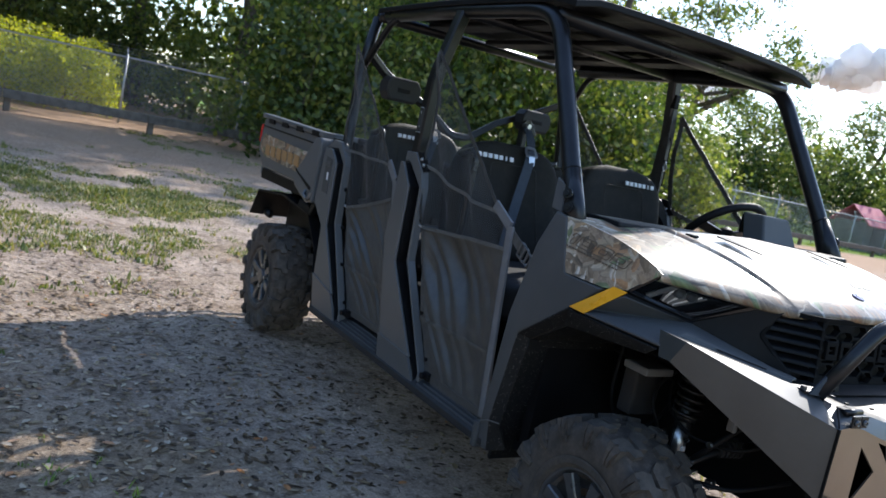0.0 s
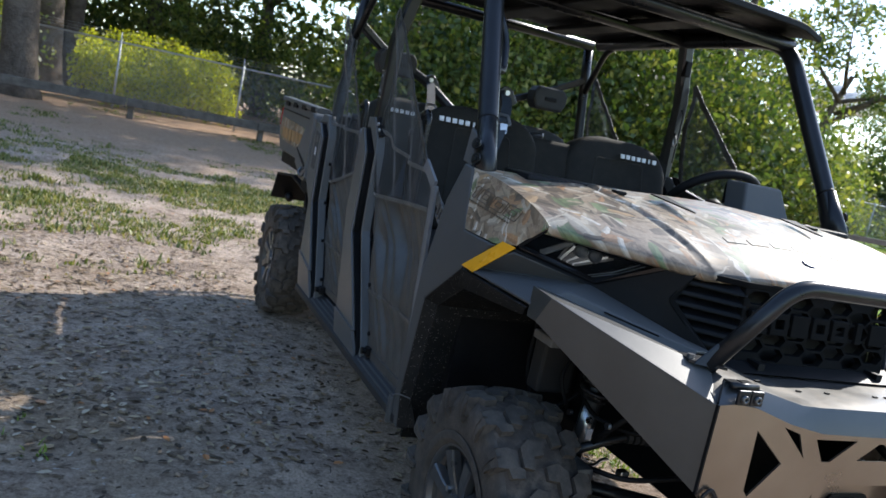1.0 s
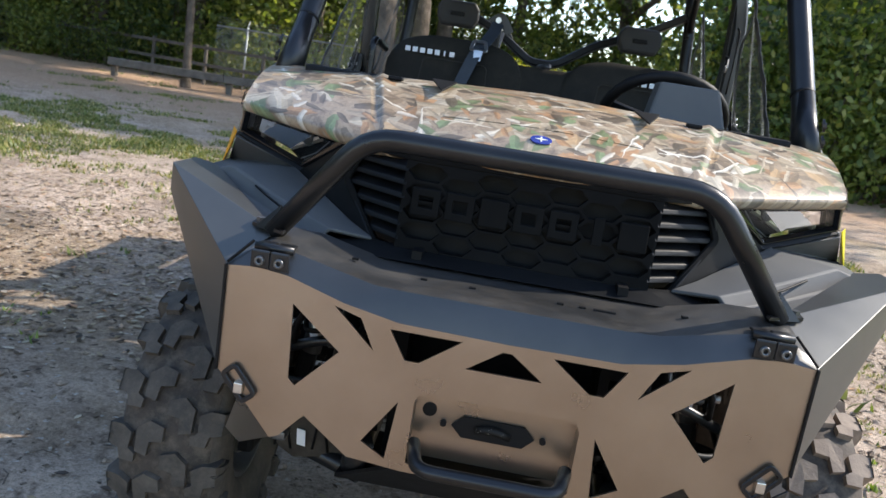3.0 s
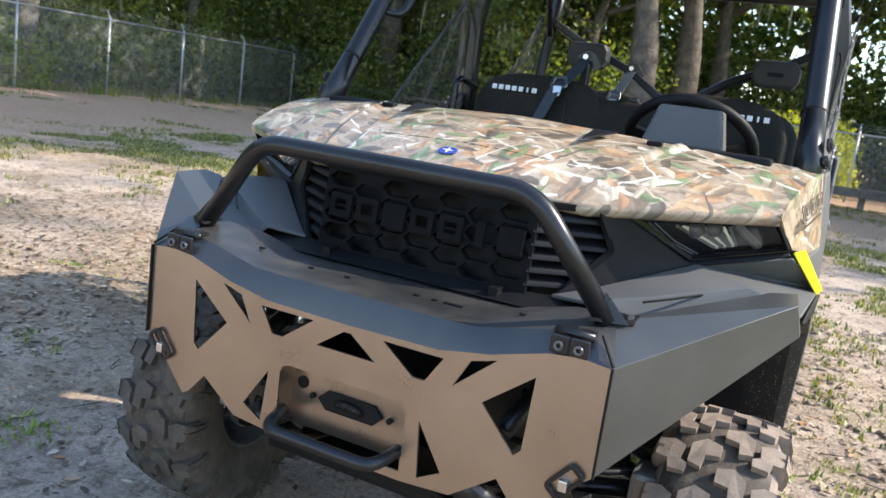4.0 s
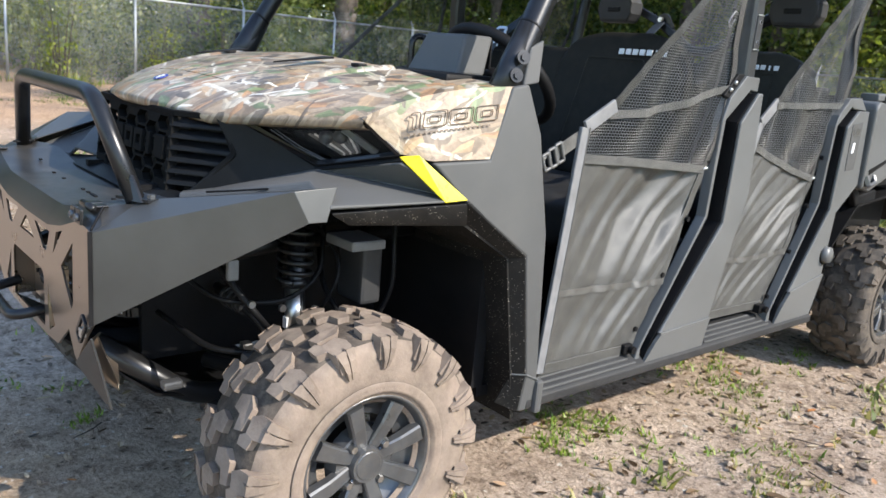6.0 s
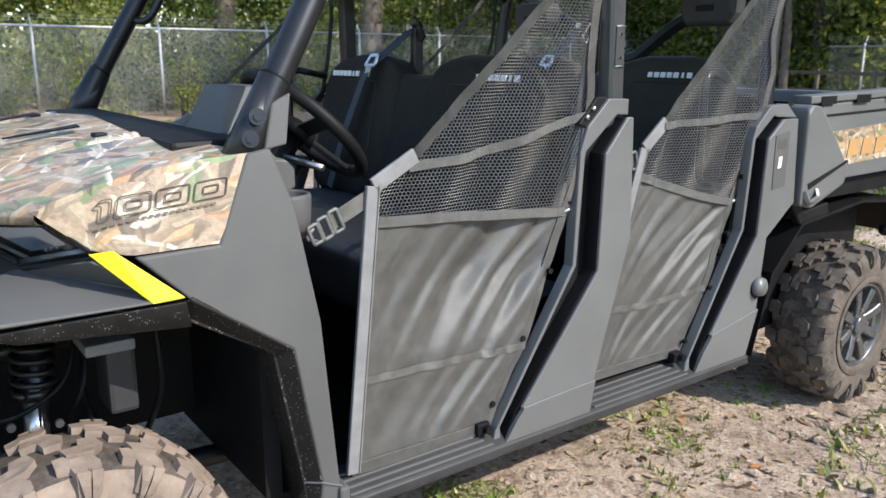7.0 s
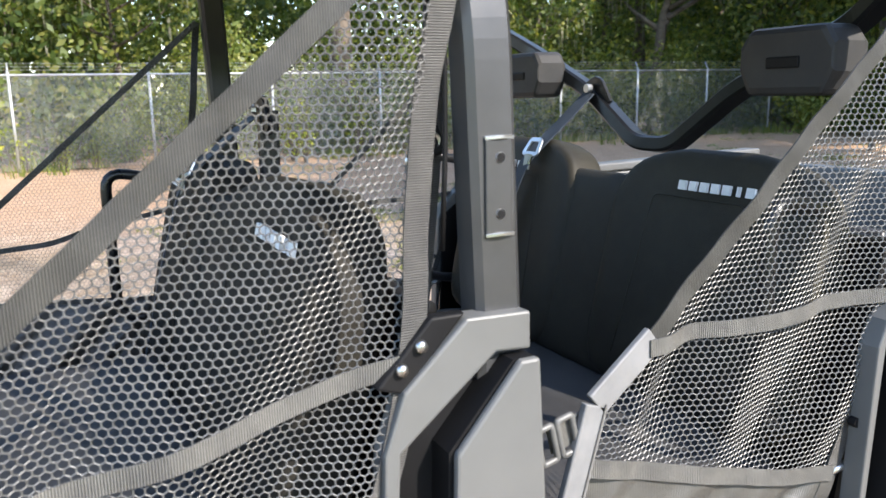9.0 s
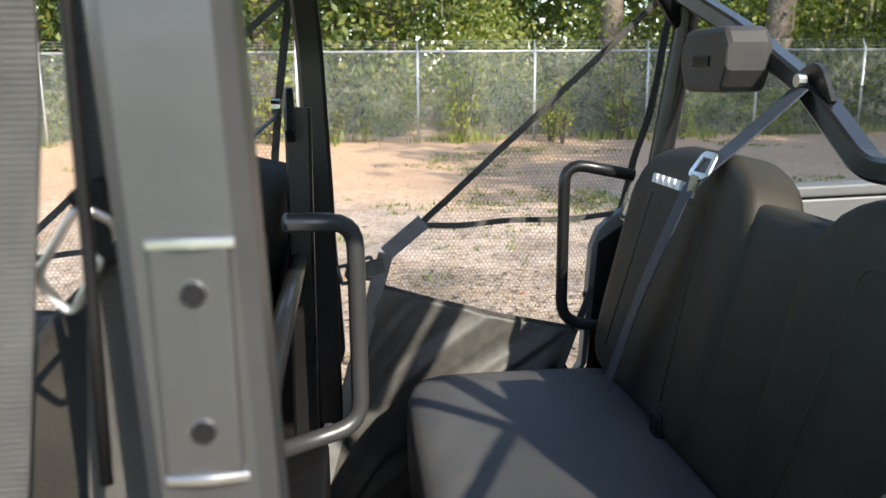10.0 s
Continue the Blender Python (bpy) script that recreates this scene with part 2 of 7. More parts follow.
def make_camo():
    """Printed woodland camouflage: overlapping leaves in tan, rust and green over bark, with pale twigs."""
    m, nt, bs = material("woodland_camouflage")
    co = coords(nt)

    def vmath(op, a, b=None, c=None):
        n = nt.nodes.new("ShaderNodeVectorMath")
        n.operation = op
        for sock, v in zip(n.inputs, (a, b, c)):
            if isinstance(v, tuple):
                sock.default_value = v
            elif v is not None:
                nt.links.new(v, sock)
        return n

    def fmath(op, a, b=0.0):
        n = nt.nodes.new("ShaderNodeMath")
        n.operation = op
        for sock, v in zip(n.inputs, (a, b)):
            if isinstance(v, (int, float)):
                sock.default_value = v
            else:
                nt.links.new(v, sock)
        return n.outputs[0]

    # the print unfolds over the edge from the top onto the sides
    xyz = nt.nodes.new("ShaderNodeSeparateXYZ")
    nt.links.new(co, xyz.inputs[0])
    side = fmath("MAXIMUM", fmath("MINIMUM", fmath("MULTIPLY", xyz.outputs[0], 4.0), 1.0), -1.0)
    across_sheet = fmath("SUBTRACT", xyz.outputs[0], fmath("MULTIPLY", fmath("SUBTRACT", xyz.outputs[2], 1.15), side))
    flat = nt.nodes.new("ShaderNodeCombineXYZ")
    nt.links.new(xyz.outputs[1], flat.inputs[0])
    nt.links.new(across_sheet, flat.inputs[1])
    sheet = flat.outputs[0]
    wob = nt.nodes.new("ShaderNodeTexNoise")
    wob.inputs["Scale"].default_value = 22
    wob.inputs["Detail"].default_value = 4
    nt.links.new(sheet, wob.inputs["Vector"])
    bent = vmath("MULTIPLY_ADD", wob.outputs[1], (0.024, 0.024, 0.0), sheet).outputs[0]

    def leaves(under, scale, shift, length, width, stops, share):
        """One layer of pointed leaves, each turned its own way, over what lies under it."""
        v = nt.nodes.new("ShaderNodeTexVoronoi")
        v.voronoi_dimensions = "2D"
        v.inputs["Scale"].default_value = scale
        at = vmath("ADD", bent, shift).outputs[0]
        nt.links.new(at, v.inputs["Vector"])
        rel = vmath("MULTIPLY", vmath("SUBTRACT", at, v.outputs["Position"]).outputs[0], (1, 1, 0)).outputs[0]
        sep = nt.nodes.new("ShaderNodeSeparateColor")
        nt.links.new(v.outputs["Color"], sep.inputs[0])
        turn = fmath("MULTIPLY", sep.outputs[1], 6.283)
        ax = nt.nodes.new("ShaderNodeCombineXYZ")
        nt.links.new(fmath("COSINE", turn), ax.inputs[0])
        nt.links.new(fmath("SINE", turn), ax.inputs[1])
        along = vmath("DOT_PRODUCT", rel, ax.outputs[0]).outputs["Value"]
        cr = nt.nodes.new("ShaderNodeSeparateXYZ")
        nt.links.new(vmath("CROSS_PRODUCT", rel, ax.outputs[0]).outputs[0], cr.inputs[0])
        across = fmath("DIVIDE", cr.outputs[2], width)
        u = fmath("DIVIDE", fmath("ABSOLUTE", along), length)
        edge = fmath("ADD", fmath("MULTIPLY", u, u), fmath("ABSOLUTE", across))
        mask = ramp(nt, edge, [(0.8, (0.9, 0.9, 0.9)), (1.0, (0, 0, 0))])
        keep = fmath("LESS_THAN", sep.outputs[2], share)
        col = ramp(nt, sep.outputs[0], stops, "CONSTANT")
        half = ramp(nt, fmath("ADD", fmath("MULTIPLY", across, 0.5), 0.5), [(0.0, (0.6, 0.58, 0.55)), (0.44, (0.82, 0.82, 0.82)), (0.5, (1.25, 1.22, 1.15)), (0.56, (1.05, 1.05, 1.05)), (1.0, (1.2, 1.16, 1.1))])
        col = mix(nt, 1.0, col, half, "MULTIPLY")
        return mix(nt, fmath("MULTIPLY", keep, mask), under, col)

    soft = noise_tex(nt, bent, 14, 7, 0.7)
    col = ramp(nt, soft, [(0.3, (0.09, 0.065, 0.045)), (0.42, (0.24, 0.175, 0.12)), (0.52, (0.37, 0.28, 0.19)), (0.62, (0.26, 0.18, 0.11)), (0.74, (0.44, 0.36, 0.26))])
    tan = [(0.0, (0.36, 0.29, 0.2)), (0.2, (0.2, 0.145, 0.095)), (0.38, (0.46, 0.39, 0.29)), (0.52, (0.36, 0.2, 0.1)), (0.62, (0.11, 0.083, 0.058)), (0.78, (0.28, 0.21, 0.14)), (0.92, (0.58, 0.52, 0.43))]
    mixed = [(0.0, (0.13, 0.17, 0.075)), (0.14, (0.38, 0.21, 0.1)), (0.28, (0.34, 0.27, 0.19)), (0.44, (0.42, 0.28, 0.15)), (0.56, (0.09, 0.07, 0.05)), (0.74, (0.17, 0.23, 0.11)), (0.86, (0.46, 0.4, 0.31))]
    pale = [(0.0, (0.62, 0.56, 0.46)), (0.4, (0.45, 0.37, 0.27)), (0.65, (0.1, 0.075, 0.055)), (0.82, (0.7, 0.66, 0.58))]
    col = leaves(col, 8, (0.3, 0.1, 0.0), 0.1, 0.034, tan, 0.8)
    col = leaves(col, 5, (5.2, 1.3, 0.0), 0.2, 0.012, pale, 0.5)
    col = leaves(col, 10, (1.7, 2.1, 0.0), 0.08, 0.025, mixed, 0.75)
    col = leaves(col, 13, (4.1, 0.7, 0.0), 0.062, 0.018, tan, 0.75)
    col = leaves(col, 6, (7.9, 4.4, 0.0), 0.17, 0.006, pale, 0.5)
    col = leaves(col, 16, (2.6, 3.3, 0.0), 0.05, 0.014, mixed, 0.55)
    col = leaves(col, 22, (8.3, 6.3, 0.0), 0.04, 0.009, tan, 0.6)
    col = leaves(col, 8, (3.9, 9.4, 0.0), 0.12, 0.0035, pale, 0.45)
    grain = ramp(nt, noise_tex(nt, co, 90, 5, 0.7), [(0.3, (0.78, 0.78, 0.78)), (0.7, (1.14, 1.14, 1.14))])
    col = mix(nt, 1.0, col, grain, "MULTIPLY")
    col = mix(nt, 0.08, col, ramp(nt, soft, [(0.35, (0.2, 0.165, 0.125)), (0.65, (0.36, 0.31, 0.24))]))
    nt.links.new(col, bs.inputs["Base Color"])
    bs.inputs["Roughness"].default_value = 0.4
    bs.inputs["Coat Weight"].default_value = 0.22
    bs.inputs["Coat Roughness"].default_value = 0.14
    bs.inputs["Specular IOR Level"].default_value = 0.35
    bump(nt, bs, noise_tex(nt, co, 300, 3), 0.04, 0.001)
    return m


CAMO = make_camo()


def make_leaf(name, stops, through_light=0.45):
    m, nt, bs = material(name)
    geo = nt.nodes.new("ShaderNodeNewGeometry")
    col = ramp(nt, geo.outputs["Random Per Island"], stops)
    nt.links.new(col, bs.inputs["Base Color"])
    bs.inputs["Roughness"].default_value = 0.45
    tr = nt.nodes.new("ShaderNodeBsdfTranslucent")
    nt.links.new(mix(nt, 1.0, col, (1.6, 1.7, 0.7), "MULTIPLY"), tr.inputs[0])
    ms = nt.nodes.new("ShaderNodeMixShader")
    ms.inputs[0].default_value = through_light
    nt.links.new(bs.outputs[0], ms.inputs[1])
    nt.links.new(tr.outputs[0], ms.inputs[2])
    nt.links.new(ms.outputs[0], nt.nodes["Material Output"].inputs[0])
    return m


LEAF = make_leaf("oak_leaves", [(0.0, (0.025, 0.045, 0.012)), (0.35, (0.06, 0.095, 0.024)), (0.75, (0.13, 0.165, 0.042)), (1.0, (0.24, 0.23, 0.06))])
LEAFLIGHT = make_leaf("pale_leaves", [(0.0, (0.09, 0.13, 0.03)), (0.5, (0.18, 0.22, 0.055)), (1.0, (0.32, 0.31, 0.09))])
HEDGELEAF = make_leaf("hedge_leaves", [(0.0, (0.22, 0.25, 0.02)), (0.5, (0.4, 0.41, 0.035)), (1.0, (0.56, 0.52, 0.06))], 0.55)
SAPLING = make_leaf("sapling_leaves", [(0.0, (0.14, 0.18, 0.03)), (0.5, (0.27, 0.31, 0.05)), (1.0, (0.42, 0.43, 0.09))])
WEED = make_leaf("weed_leaves", [(0.0, (0.08, 0.13, 0.02)), (0.5, (0.17, 0.25, 0.04)), (1.0, (0.3, 0.36, 0.07))], 0.3)
MOSS = make_leaf("hanging_moss", [(0.0, (0.14, 0.14, 0.1)), (1.0, (0.26, 0.25, 0.19))], 0.3)
GRASS = make_leaf("grass_blades", [(0.0, (0.06, 0.085, 0.02)), (0.35, (0.13, 0.16, 0.04)), (0.65, (0.22, 0.23, 0.07)), (0.85, (0.36, 0.31, 0.14)), (1.0, (0.4, 0.3, 0.17))], 0.3)
DRYLEAF = make_leaf("dry_leaves", [(0.0, (0.035, 0.022, 0.013)), (0.3, (0.085, 0.052, 0.028)), (0.55, (0.2, 0.13, 0.07)), (0.75, (0.42, 0.31, 0.19)), (0.92, (0.6, 0.51, 0.4)), (1.0, (0.5, 0.2, 0.06))], 0.2)


def make_ground():
    m, nt, bs = material("sandy_soil")
    co = coords(nt)
    big = noise_tex(nt, co, 0.35, 5, 0.6)
    mid = noise_tex(nt, co, 2.2, 8, 0.7)
    fine = noise_tex(nt, co, 26, 8, 0.75)
    sand = ramp(nt, fine, [(0.25, (0.43, 0.325, 0.25)), (0.5, (0.67, 0.53, 0.415)), (0.75, (0.79, 0.65, 0.53))])
    humus = ramp(nt, fine, [(0.3, (0.24, 0.175, 0.13)), (0.55, (0.47, 0.36, 0.278)), (0.75, (0.63, 0.5, 0.4))])
    straw = ramp(nt, fine, [(0.3, (0.24, 0.16, 0.09)), (0.6, (0.46, 0.34, 0.21)), (0.8, (0.56, 0.45, 0.3))])
    col = mix(nt, ramp(nt, mid, [(0.38, (0, 0, 0)), (0.6, (1, 1, 1))]), humus, sand)
    col = mix(nt, ramp(nt, big, [(0.48, (0, 0, 0)), (0.64, (0.75, 0.75, 0.75))]), col, straw)
    blot = noise_tex(nt, co, 12, 7, 0.75)
    col = mix(nt, ramp(nt, blot, [(0.37, (0.8, 0.8, 0.8)), (0.48, (0, 0, 0))]), col, (0.18, 0.13, 0.092))
    # dark crumbs of bark and soil, pale grit
    crumbs = nt.nodes.new("ShaderNodeTexVoronoi")
    crumbs.inputs["Scale"].default_value = 48
    wig = nt.nodes.new("ShaderNodeTexNoise")
    wig.inputs["Scale"].default_value = 60
    nt.links.new(co, wig.inputs["Vector"])
    sh = nt.nodes.new("ShaderNodeVectorMath")
    sh.operation = "MULTIPLY_ADD"
    sh.inputs[1].default_value = (0.035, 0.035, 0.0)
    nt.links.new(wig.outputs[1], sh.inputs[0])
    nt.links.new(co, sh.inputs[2])
    nt.links.new(sh.outputs[0], crumbs.inputs["Vector"])
    sp = nt.nodes.new("ShaderNodeSeparateColor")
    nt.links.new(crumbs.outputs["Color"], sp.inputs[0])
    spot = ramp(nt, crumbs.outputs["Distance"], [(0.25, (1, 1, 1)), (0.42, (0, 0, 0))])
    where = ramp(nt, noise_tex(nt, co, 5, 4, 0.6), [(0.36, (0, 0, 0)), (0.5, (1, 1, 1))])
    few = ramp(nt, sp.outputs[0], [(0.0, (1, 1, 1)), (0.1, (0, 0, 0)), (0.92, (0, 0, 0)), (0.93, (1, 1, 1))], "CONSTANT")
    tone = ramp(nt, sp.outputs[0], [(0.0, (0.12, 0.09, 0.065)), (0.05, (0.2, 0.145, 0.095)), (0.5, (0.66, 0.6, 0.52))], "CONSTANT")
    col = mix(nt, mix(nt, 1.0, mix(nt, 1.0, spot, few, "MULTIPLY"), where, "MULTIPLY"), col, tone)
    speck = ramp(nt, noise_tex(nt, co, 75, 6, 0.75), [(0.34, (0.62, 0.6, 0.57)), (0.5, (1.0, 1.0, 1.0)), (0.68, (1.22, 1.22, 1.22))])
    col = mix(nt, 1.0, col, speck, "MULTIPLY")
    # greener far field towards the east; the near lawn is unseen, added for reflections
    sep = nt.nodes.new("ShaderNodeSeparateXYZ")
    nt.links.new(co, sep.inputs[0])

    def step(axis, lo, hi):
        mr = nt.nodes.new("ShaderNodeMapRange")
        mr.inputs[1].default_value, mr.inputs[2].default_value = lo, hi
        nt.links.new(sep.outputs[axis], mr.inputs[0])
        return mr.outputs[0]

    pink = ramp(nt, fine, [(0.3, (0.24, 0.135, 0.08)), (0.55, (0.57, 0.37, 0.235)), (0.78, (0.75, 0.54, 0.385))])
    outer = mix(nt, 1.0, step(1, 8.5, 13.0), step(0, -6.5, -10.0), "LIGHTEN")
    col = mix(nt, mix(nt, 1.0, outer, (0.85, 0.85, 0.85), "MULTIPLY"), col, pink)
    unseen_lawn = mix(nt, 1.0, step(0, 4.0, 6.5), step(1, 9.0, 7.0), "MULTIPLY")
    far_lawn = mix(nt, 1.0, step(0, 9.0, 13.0), step(1, 18.4, 19.6), "MULTIPLY")
    green = mix(nt, 1.0, mix(nt, 1.0, unseen_lawn, far_lawn, "LIGHTEN"), step(0, 120.0, 70.0), "MULTIPLY")
    lawn = ramp(nt, mid, [(0.3, (0.12, 0.2, 0.02)), (0.7, (0.22, 0.32, 0.04))])
    col = mix(nt, green, col, lawn)
    nt.links.new(col, bs.inputs["Base Color"])
    bs.inputs["Roughness"].default_value = 0.95
    bs.inputs["Specular IOR Level"].default_value = 0.2
    h = mix(nt, 0.45, mix(nt, 0.5, fine, mid), blot)
    bump(nt, bs, h, 1.0, 0.1)
    return m


SOIL = make_ground()


def make_glass():
    m, nt, bs = material("clear_lens")
    bs.inputs["Base Color"].default_value = (0.9, 0.9, 0.9, 1)
    bs.inputs["Transmission Weight"].default_value = 1.0
    bs.inputs["Roughness"].default_value = 0.03
    bs.inputs["IOR"].default_value = 1.25
    return m


LENS = make_glass()


# ---- mesh helpers ----
def part(name, bm, mat, parent=None, label="", smooth=False, bevel=0.0):
    """Links a bmesh as one mesh object under a thing or a part."""
    bmesh.ops.recalc_face_normals(bm, faces=bm.faces)
    me = bpy.data.meshes.new(name)
    bm.to_mesh(me)
    bm.free()
    return part_mesh(name, me, mat, parent, label, smooth, bevel)


def part_mesh(name, me, mat, parent=None, label="", smooth=False, bevel=0.0):
    me.materials.append(mat)
    if smooth:
        for p in me.polygons:
            p.use_smooth = True
    ob = new(name, me)
    if parent is not None:
        ob.parent = parent
    if bevel:
        md = ob.modifiers.new("bevel", "BEVEL")
        md.width, md.segments, md.limit_method, md.angle_limit = bevel, 2, "ANGLE", radians(35)
    if label:
        ob["label"] = label
    return ob


def raw(name, verts, faces, mat, parent=None, label="", smooth=False):
    me = bpy.data.meshes.new(name)
    me.from_pydata([tuple(v) for v in verts], [], faces)
    me.update()
    return part_mesh(name, me, mat, parent, label, smooth)


def thing(name, label, category, at=(0, 0, 0), group="", kind=""):
    ob = new(name)
    ob.location = at
    return tagged(ob, label, category, group, kind)


def plate(outer, holes, thick, place):
    """A flat sheet with holes: 2D loops (u, v), thickness along w, place(u, v, w) gives the point."""
    bm = bmesh.new()
    edges = []
    for loop in (outer, *holes):
        vs = [bm.verts.new((u, v, 0)) for u, v in loop]
        edges += [bm.edges.new((vs[i], vs[(i + 1) % len(vs)])) for i in range(len(vs))]
    bmesh.ops.triangle_fill(bm, use_beauty=True, use_dissolve=False, edges=edges)
    made = bmesh.ops.extrude_face_region(bm, geom=bm.faces[:])
    for v in made["geom"]:
        if isinstance(v, bmesh.types.BMVert):
            v.co.z += thick
    for v in bm.verts:
        v.co = Vector(place(*v.co))
    return bm


def solid(points, offset):
    """A closed sheet from a 3D polygon, pushed by an offset vector."""
    bm = bmesh.new()
    off = Vector(offset)
    a = [bm.verts.new(p) for p in points]
    b = [bm.verts.new(Vector(p) + off) for p in points]
    bm.faces.new(a)
    bm.faces.new(b[::-1])
    n = len(a)
    for i in range(n):
        bm.faces.new((a[i], b[i], b[(i + 1) % n], a[(i + 1) % n]))
    bm.normal_update()
    bmesh.ops.triangulate(bm, faces=[f for f in bm.faces if len(f.verts) > 4])
    return bm


def box(lo, hi, turn=None, bev=0.0):
    bm = bmesh.new()
    bmesh.ops.create_cube(bm, size=1)
    c = (Vector(lo) + Vector(hi)) / 2
    d = Vector(hi) - Vector(lo)
    for v in bm.verts:
        v.co = Vector((v.co.x * d.x, v.co.y * d.y, v.co.z * d.z))
        if turn is not None:
            v.co = turn @ v.co
        v.co += c
    if bev:
        bmesh.ops.bevel(bm, geom=bm.edges[:], offset=bev, segments=2, profile=0.6, affect="EDGES")
    return bm


def rounded_path(pts, bend, closed=False, steps=5):
    pts = [Vector(p) for p in pts]
    out = []
    n = len(pts)
    for i, p in enumerate(pts):
        if not closed and i in (0, n - 1):
            out.append(p)
            continue
        a, b = pts[i - 1], pts[(i + 1) % n]
        k1 = min(bend, (a - p).length * 0.45)
        k2 = min(bend, (b - p).length * 0.45)
        p1, p2 = p + (a - p).normalized() * k1, p + (b - p).normalized() * k2
        for s in range(steps + 1):
            t = s / steps
            out.append(p1 * (1 - t) ** 2 + p * 2 * t * (1 - t) + p2 * t * t)
    return out


def circle(r, seg=12):
    return [(r * math.cos(2 * math.pi * i / seg), r * math.sin(2 * math.pi * i / seg)) for i in range(seg)]


def rect(w, h):
    k = min(w, h) * 0.15
    return [(-w / 2 + k, -h / 2), (w / 2 - k, -h / 2), (w / 2, -h / 2 + k), (w / 2, h / 2 - k), (w / 2 - k, h / 2), (-w / 2 + k, h / 2), (-w / 2, h / 2 - k), (-w / 2, -h / 2 + k)]


def sweep(pts, profile, bend=0.04, closed=False, up=(0, 0, 1), taper=None, into=None):
    """A profile swept along a rounded path."""
    path = rounded_path(pts, bend, closed) if bend else [Vector(p) for p in pts]
    bm = into if into is not None else bmesh.new()
    n = len(path)
    rings = []
    u = None
    for i, p in enumerate(path):
        if closed:
            d = path[(i + 1) % n] - path[i - 1]
        else:
            d = path[min(i + 1, n - 1)] - path[max(i - 1, 0)]
        d.normalize()
        if u is None:
            u = Vector(up)
            if abs(u.dot(d)) > 0.97:
                u = Vector((1, 0, 0)) if abs(d.x) < 0.9 else Vector((0, 1, 0))
        u = (u - d * u.dot(d)).normalized()
        s = d.cross(u)
        k = taper(i / max(1, n - 1)) if taper else 1
        rings.append([bm.verts.new(p + s * a * k + u * b * k) for a, b in profile])
    m = len(profile)
    for i in range(n if closed else n - 1):
        r1, r2 = rings[i], rings[(i + 1) % n]
        for j in range(m):
            bm.faces.new((r1[j], r1[(j + 1) % m], r2[(j + 1) % m], r2[j]))
    if not closed:
        bm.faces.new(rings[0][::-1])
        bm.faces.new(rings[-1])
    return bm


def tube(pts, r, bend=0.05, seg=12, closed=False, into=None):
    return sweep(pts, circle(r, seg), bend, closed, into=into)


def pillow(lo, hi, power=6, cuts=8, turn=None, warp=None):
    """A rounded cushion filling a box."""
    bm = bmesh.new()
    bmesh.ops.create_cube(bm, size=2)
    bmesh.ops.subdivide_edges(bm, edges=bm.edges[:], cuts=cuts, use_grid_fill=True)
    c = (Vector(lo) + Vector(hi)) / 2
    d = (Vector(hi) - Vector(lo)) / 2
    for v in bm.verts:
        p = v.co
        k = (abs(p.x) ** power + abs(p.y) ** power + abs(p.z) ** power) ** (1 / power)
        p = Vector((p.x / k * d.x, p.y / k * d.y, p.z / k * d.z))
        if warp:
            p = warp(p)
        if turn is not None:
            p = turn @ p
        v.co = p + c
    return bm


def patch(fn, nu, nv, thick=None):
    """A sheet fn(u, v) over 0..1, with a back side pushed by a vector where thick is given."""
    bm = bmesh.new()
    g = [[bm.verts.new(fn(i / nu, j / nv)) for j in range(nv + 1)] for i in range(nu + 1)]
    for i in range(nu):
        for j in range(nv):
            bm.faces.new((g[i][j], g[i + 1][j], g[i + 1][j + 1], g[i][j + 1]))
    if thick is not None:
        made = bmesh.ops.extrude_face_region(bm, geom=bm.faces[:])
        for v in made["geom"]:
            if isinstance(v, bmesh.types.BMVert):
                v.co += Vector(thick)
    return bm


def disc(centre, axis, r, depth, seg=20, r2=None, bev=0.0):
    """A short cylinder along an axis, its base at centre."""
    bm = bmesh.new()
    bmesh.ops.create_cone(bm, cap_ends=True, segments=seg, radius1=r, radius2=r if r2 is None else r2, depth=depth)
    q = Vector(axis).normalized().to_track_quat("Z", "Y").to_matrix()
    for v in bm.verts:
        v.co = q @ (v.co + Vector((0, 0, depth / 2))) + Vector(centre)
    return bm


def join(*bms):
    out = bms[0]
    for b in bms[1:]:
        me = bpy.data.meshes.new("tmp")
        b.to_mesh(me)
        b.free()
        out.from_mesh(me)
        bpy.data.meshes.remove(me)
    return out


def lathe(profile, centre, axis_x=1.0, seg=48):
    """A ring round an axis along x: profile of (x, r)."""
    bm = bmesh.new()
    rings = []
    for i in range(seg):
        a = 2 * math.pi * i / seg
        rings.append([bm.verts.new((centre[0] + axis_x * x, centre[1] + r * math.cos(a), centre[2] + r * math.sin(a))) for x, r in profile])
    for i in range(seg):
        r1, r2 = rings[i], rings[(i + 1) % seg]
        for j in range(len(profile) - 1):
            bm.faces.new((r1[j], r1[j + 1], r2[j + 1], r2[j]))
    return bm


def lerp(a, b, t):
    return a + (b - a) * t


def curve_at(pts, x):
    """Piecewise straight value of pts at x."""
    for (x0, y0), (x1, y1) in zip(pts, pts[1:]):
        if x <= x1:
            return lerp(y0, y1, max(0.0, min(1.0, (x - x0) / (x1 - x0))))
    return pts[-1][1]


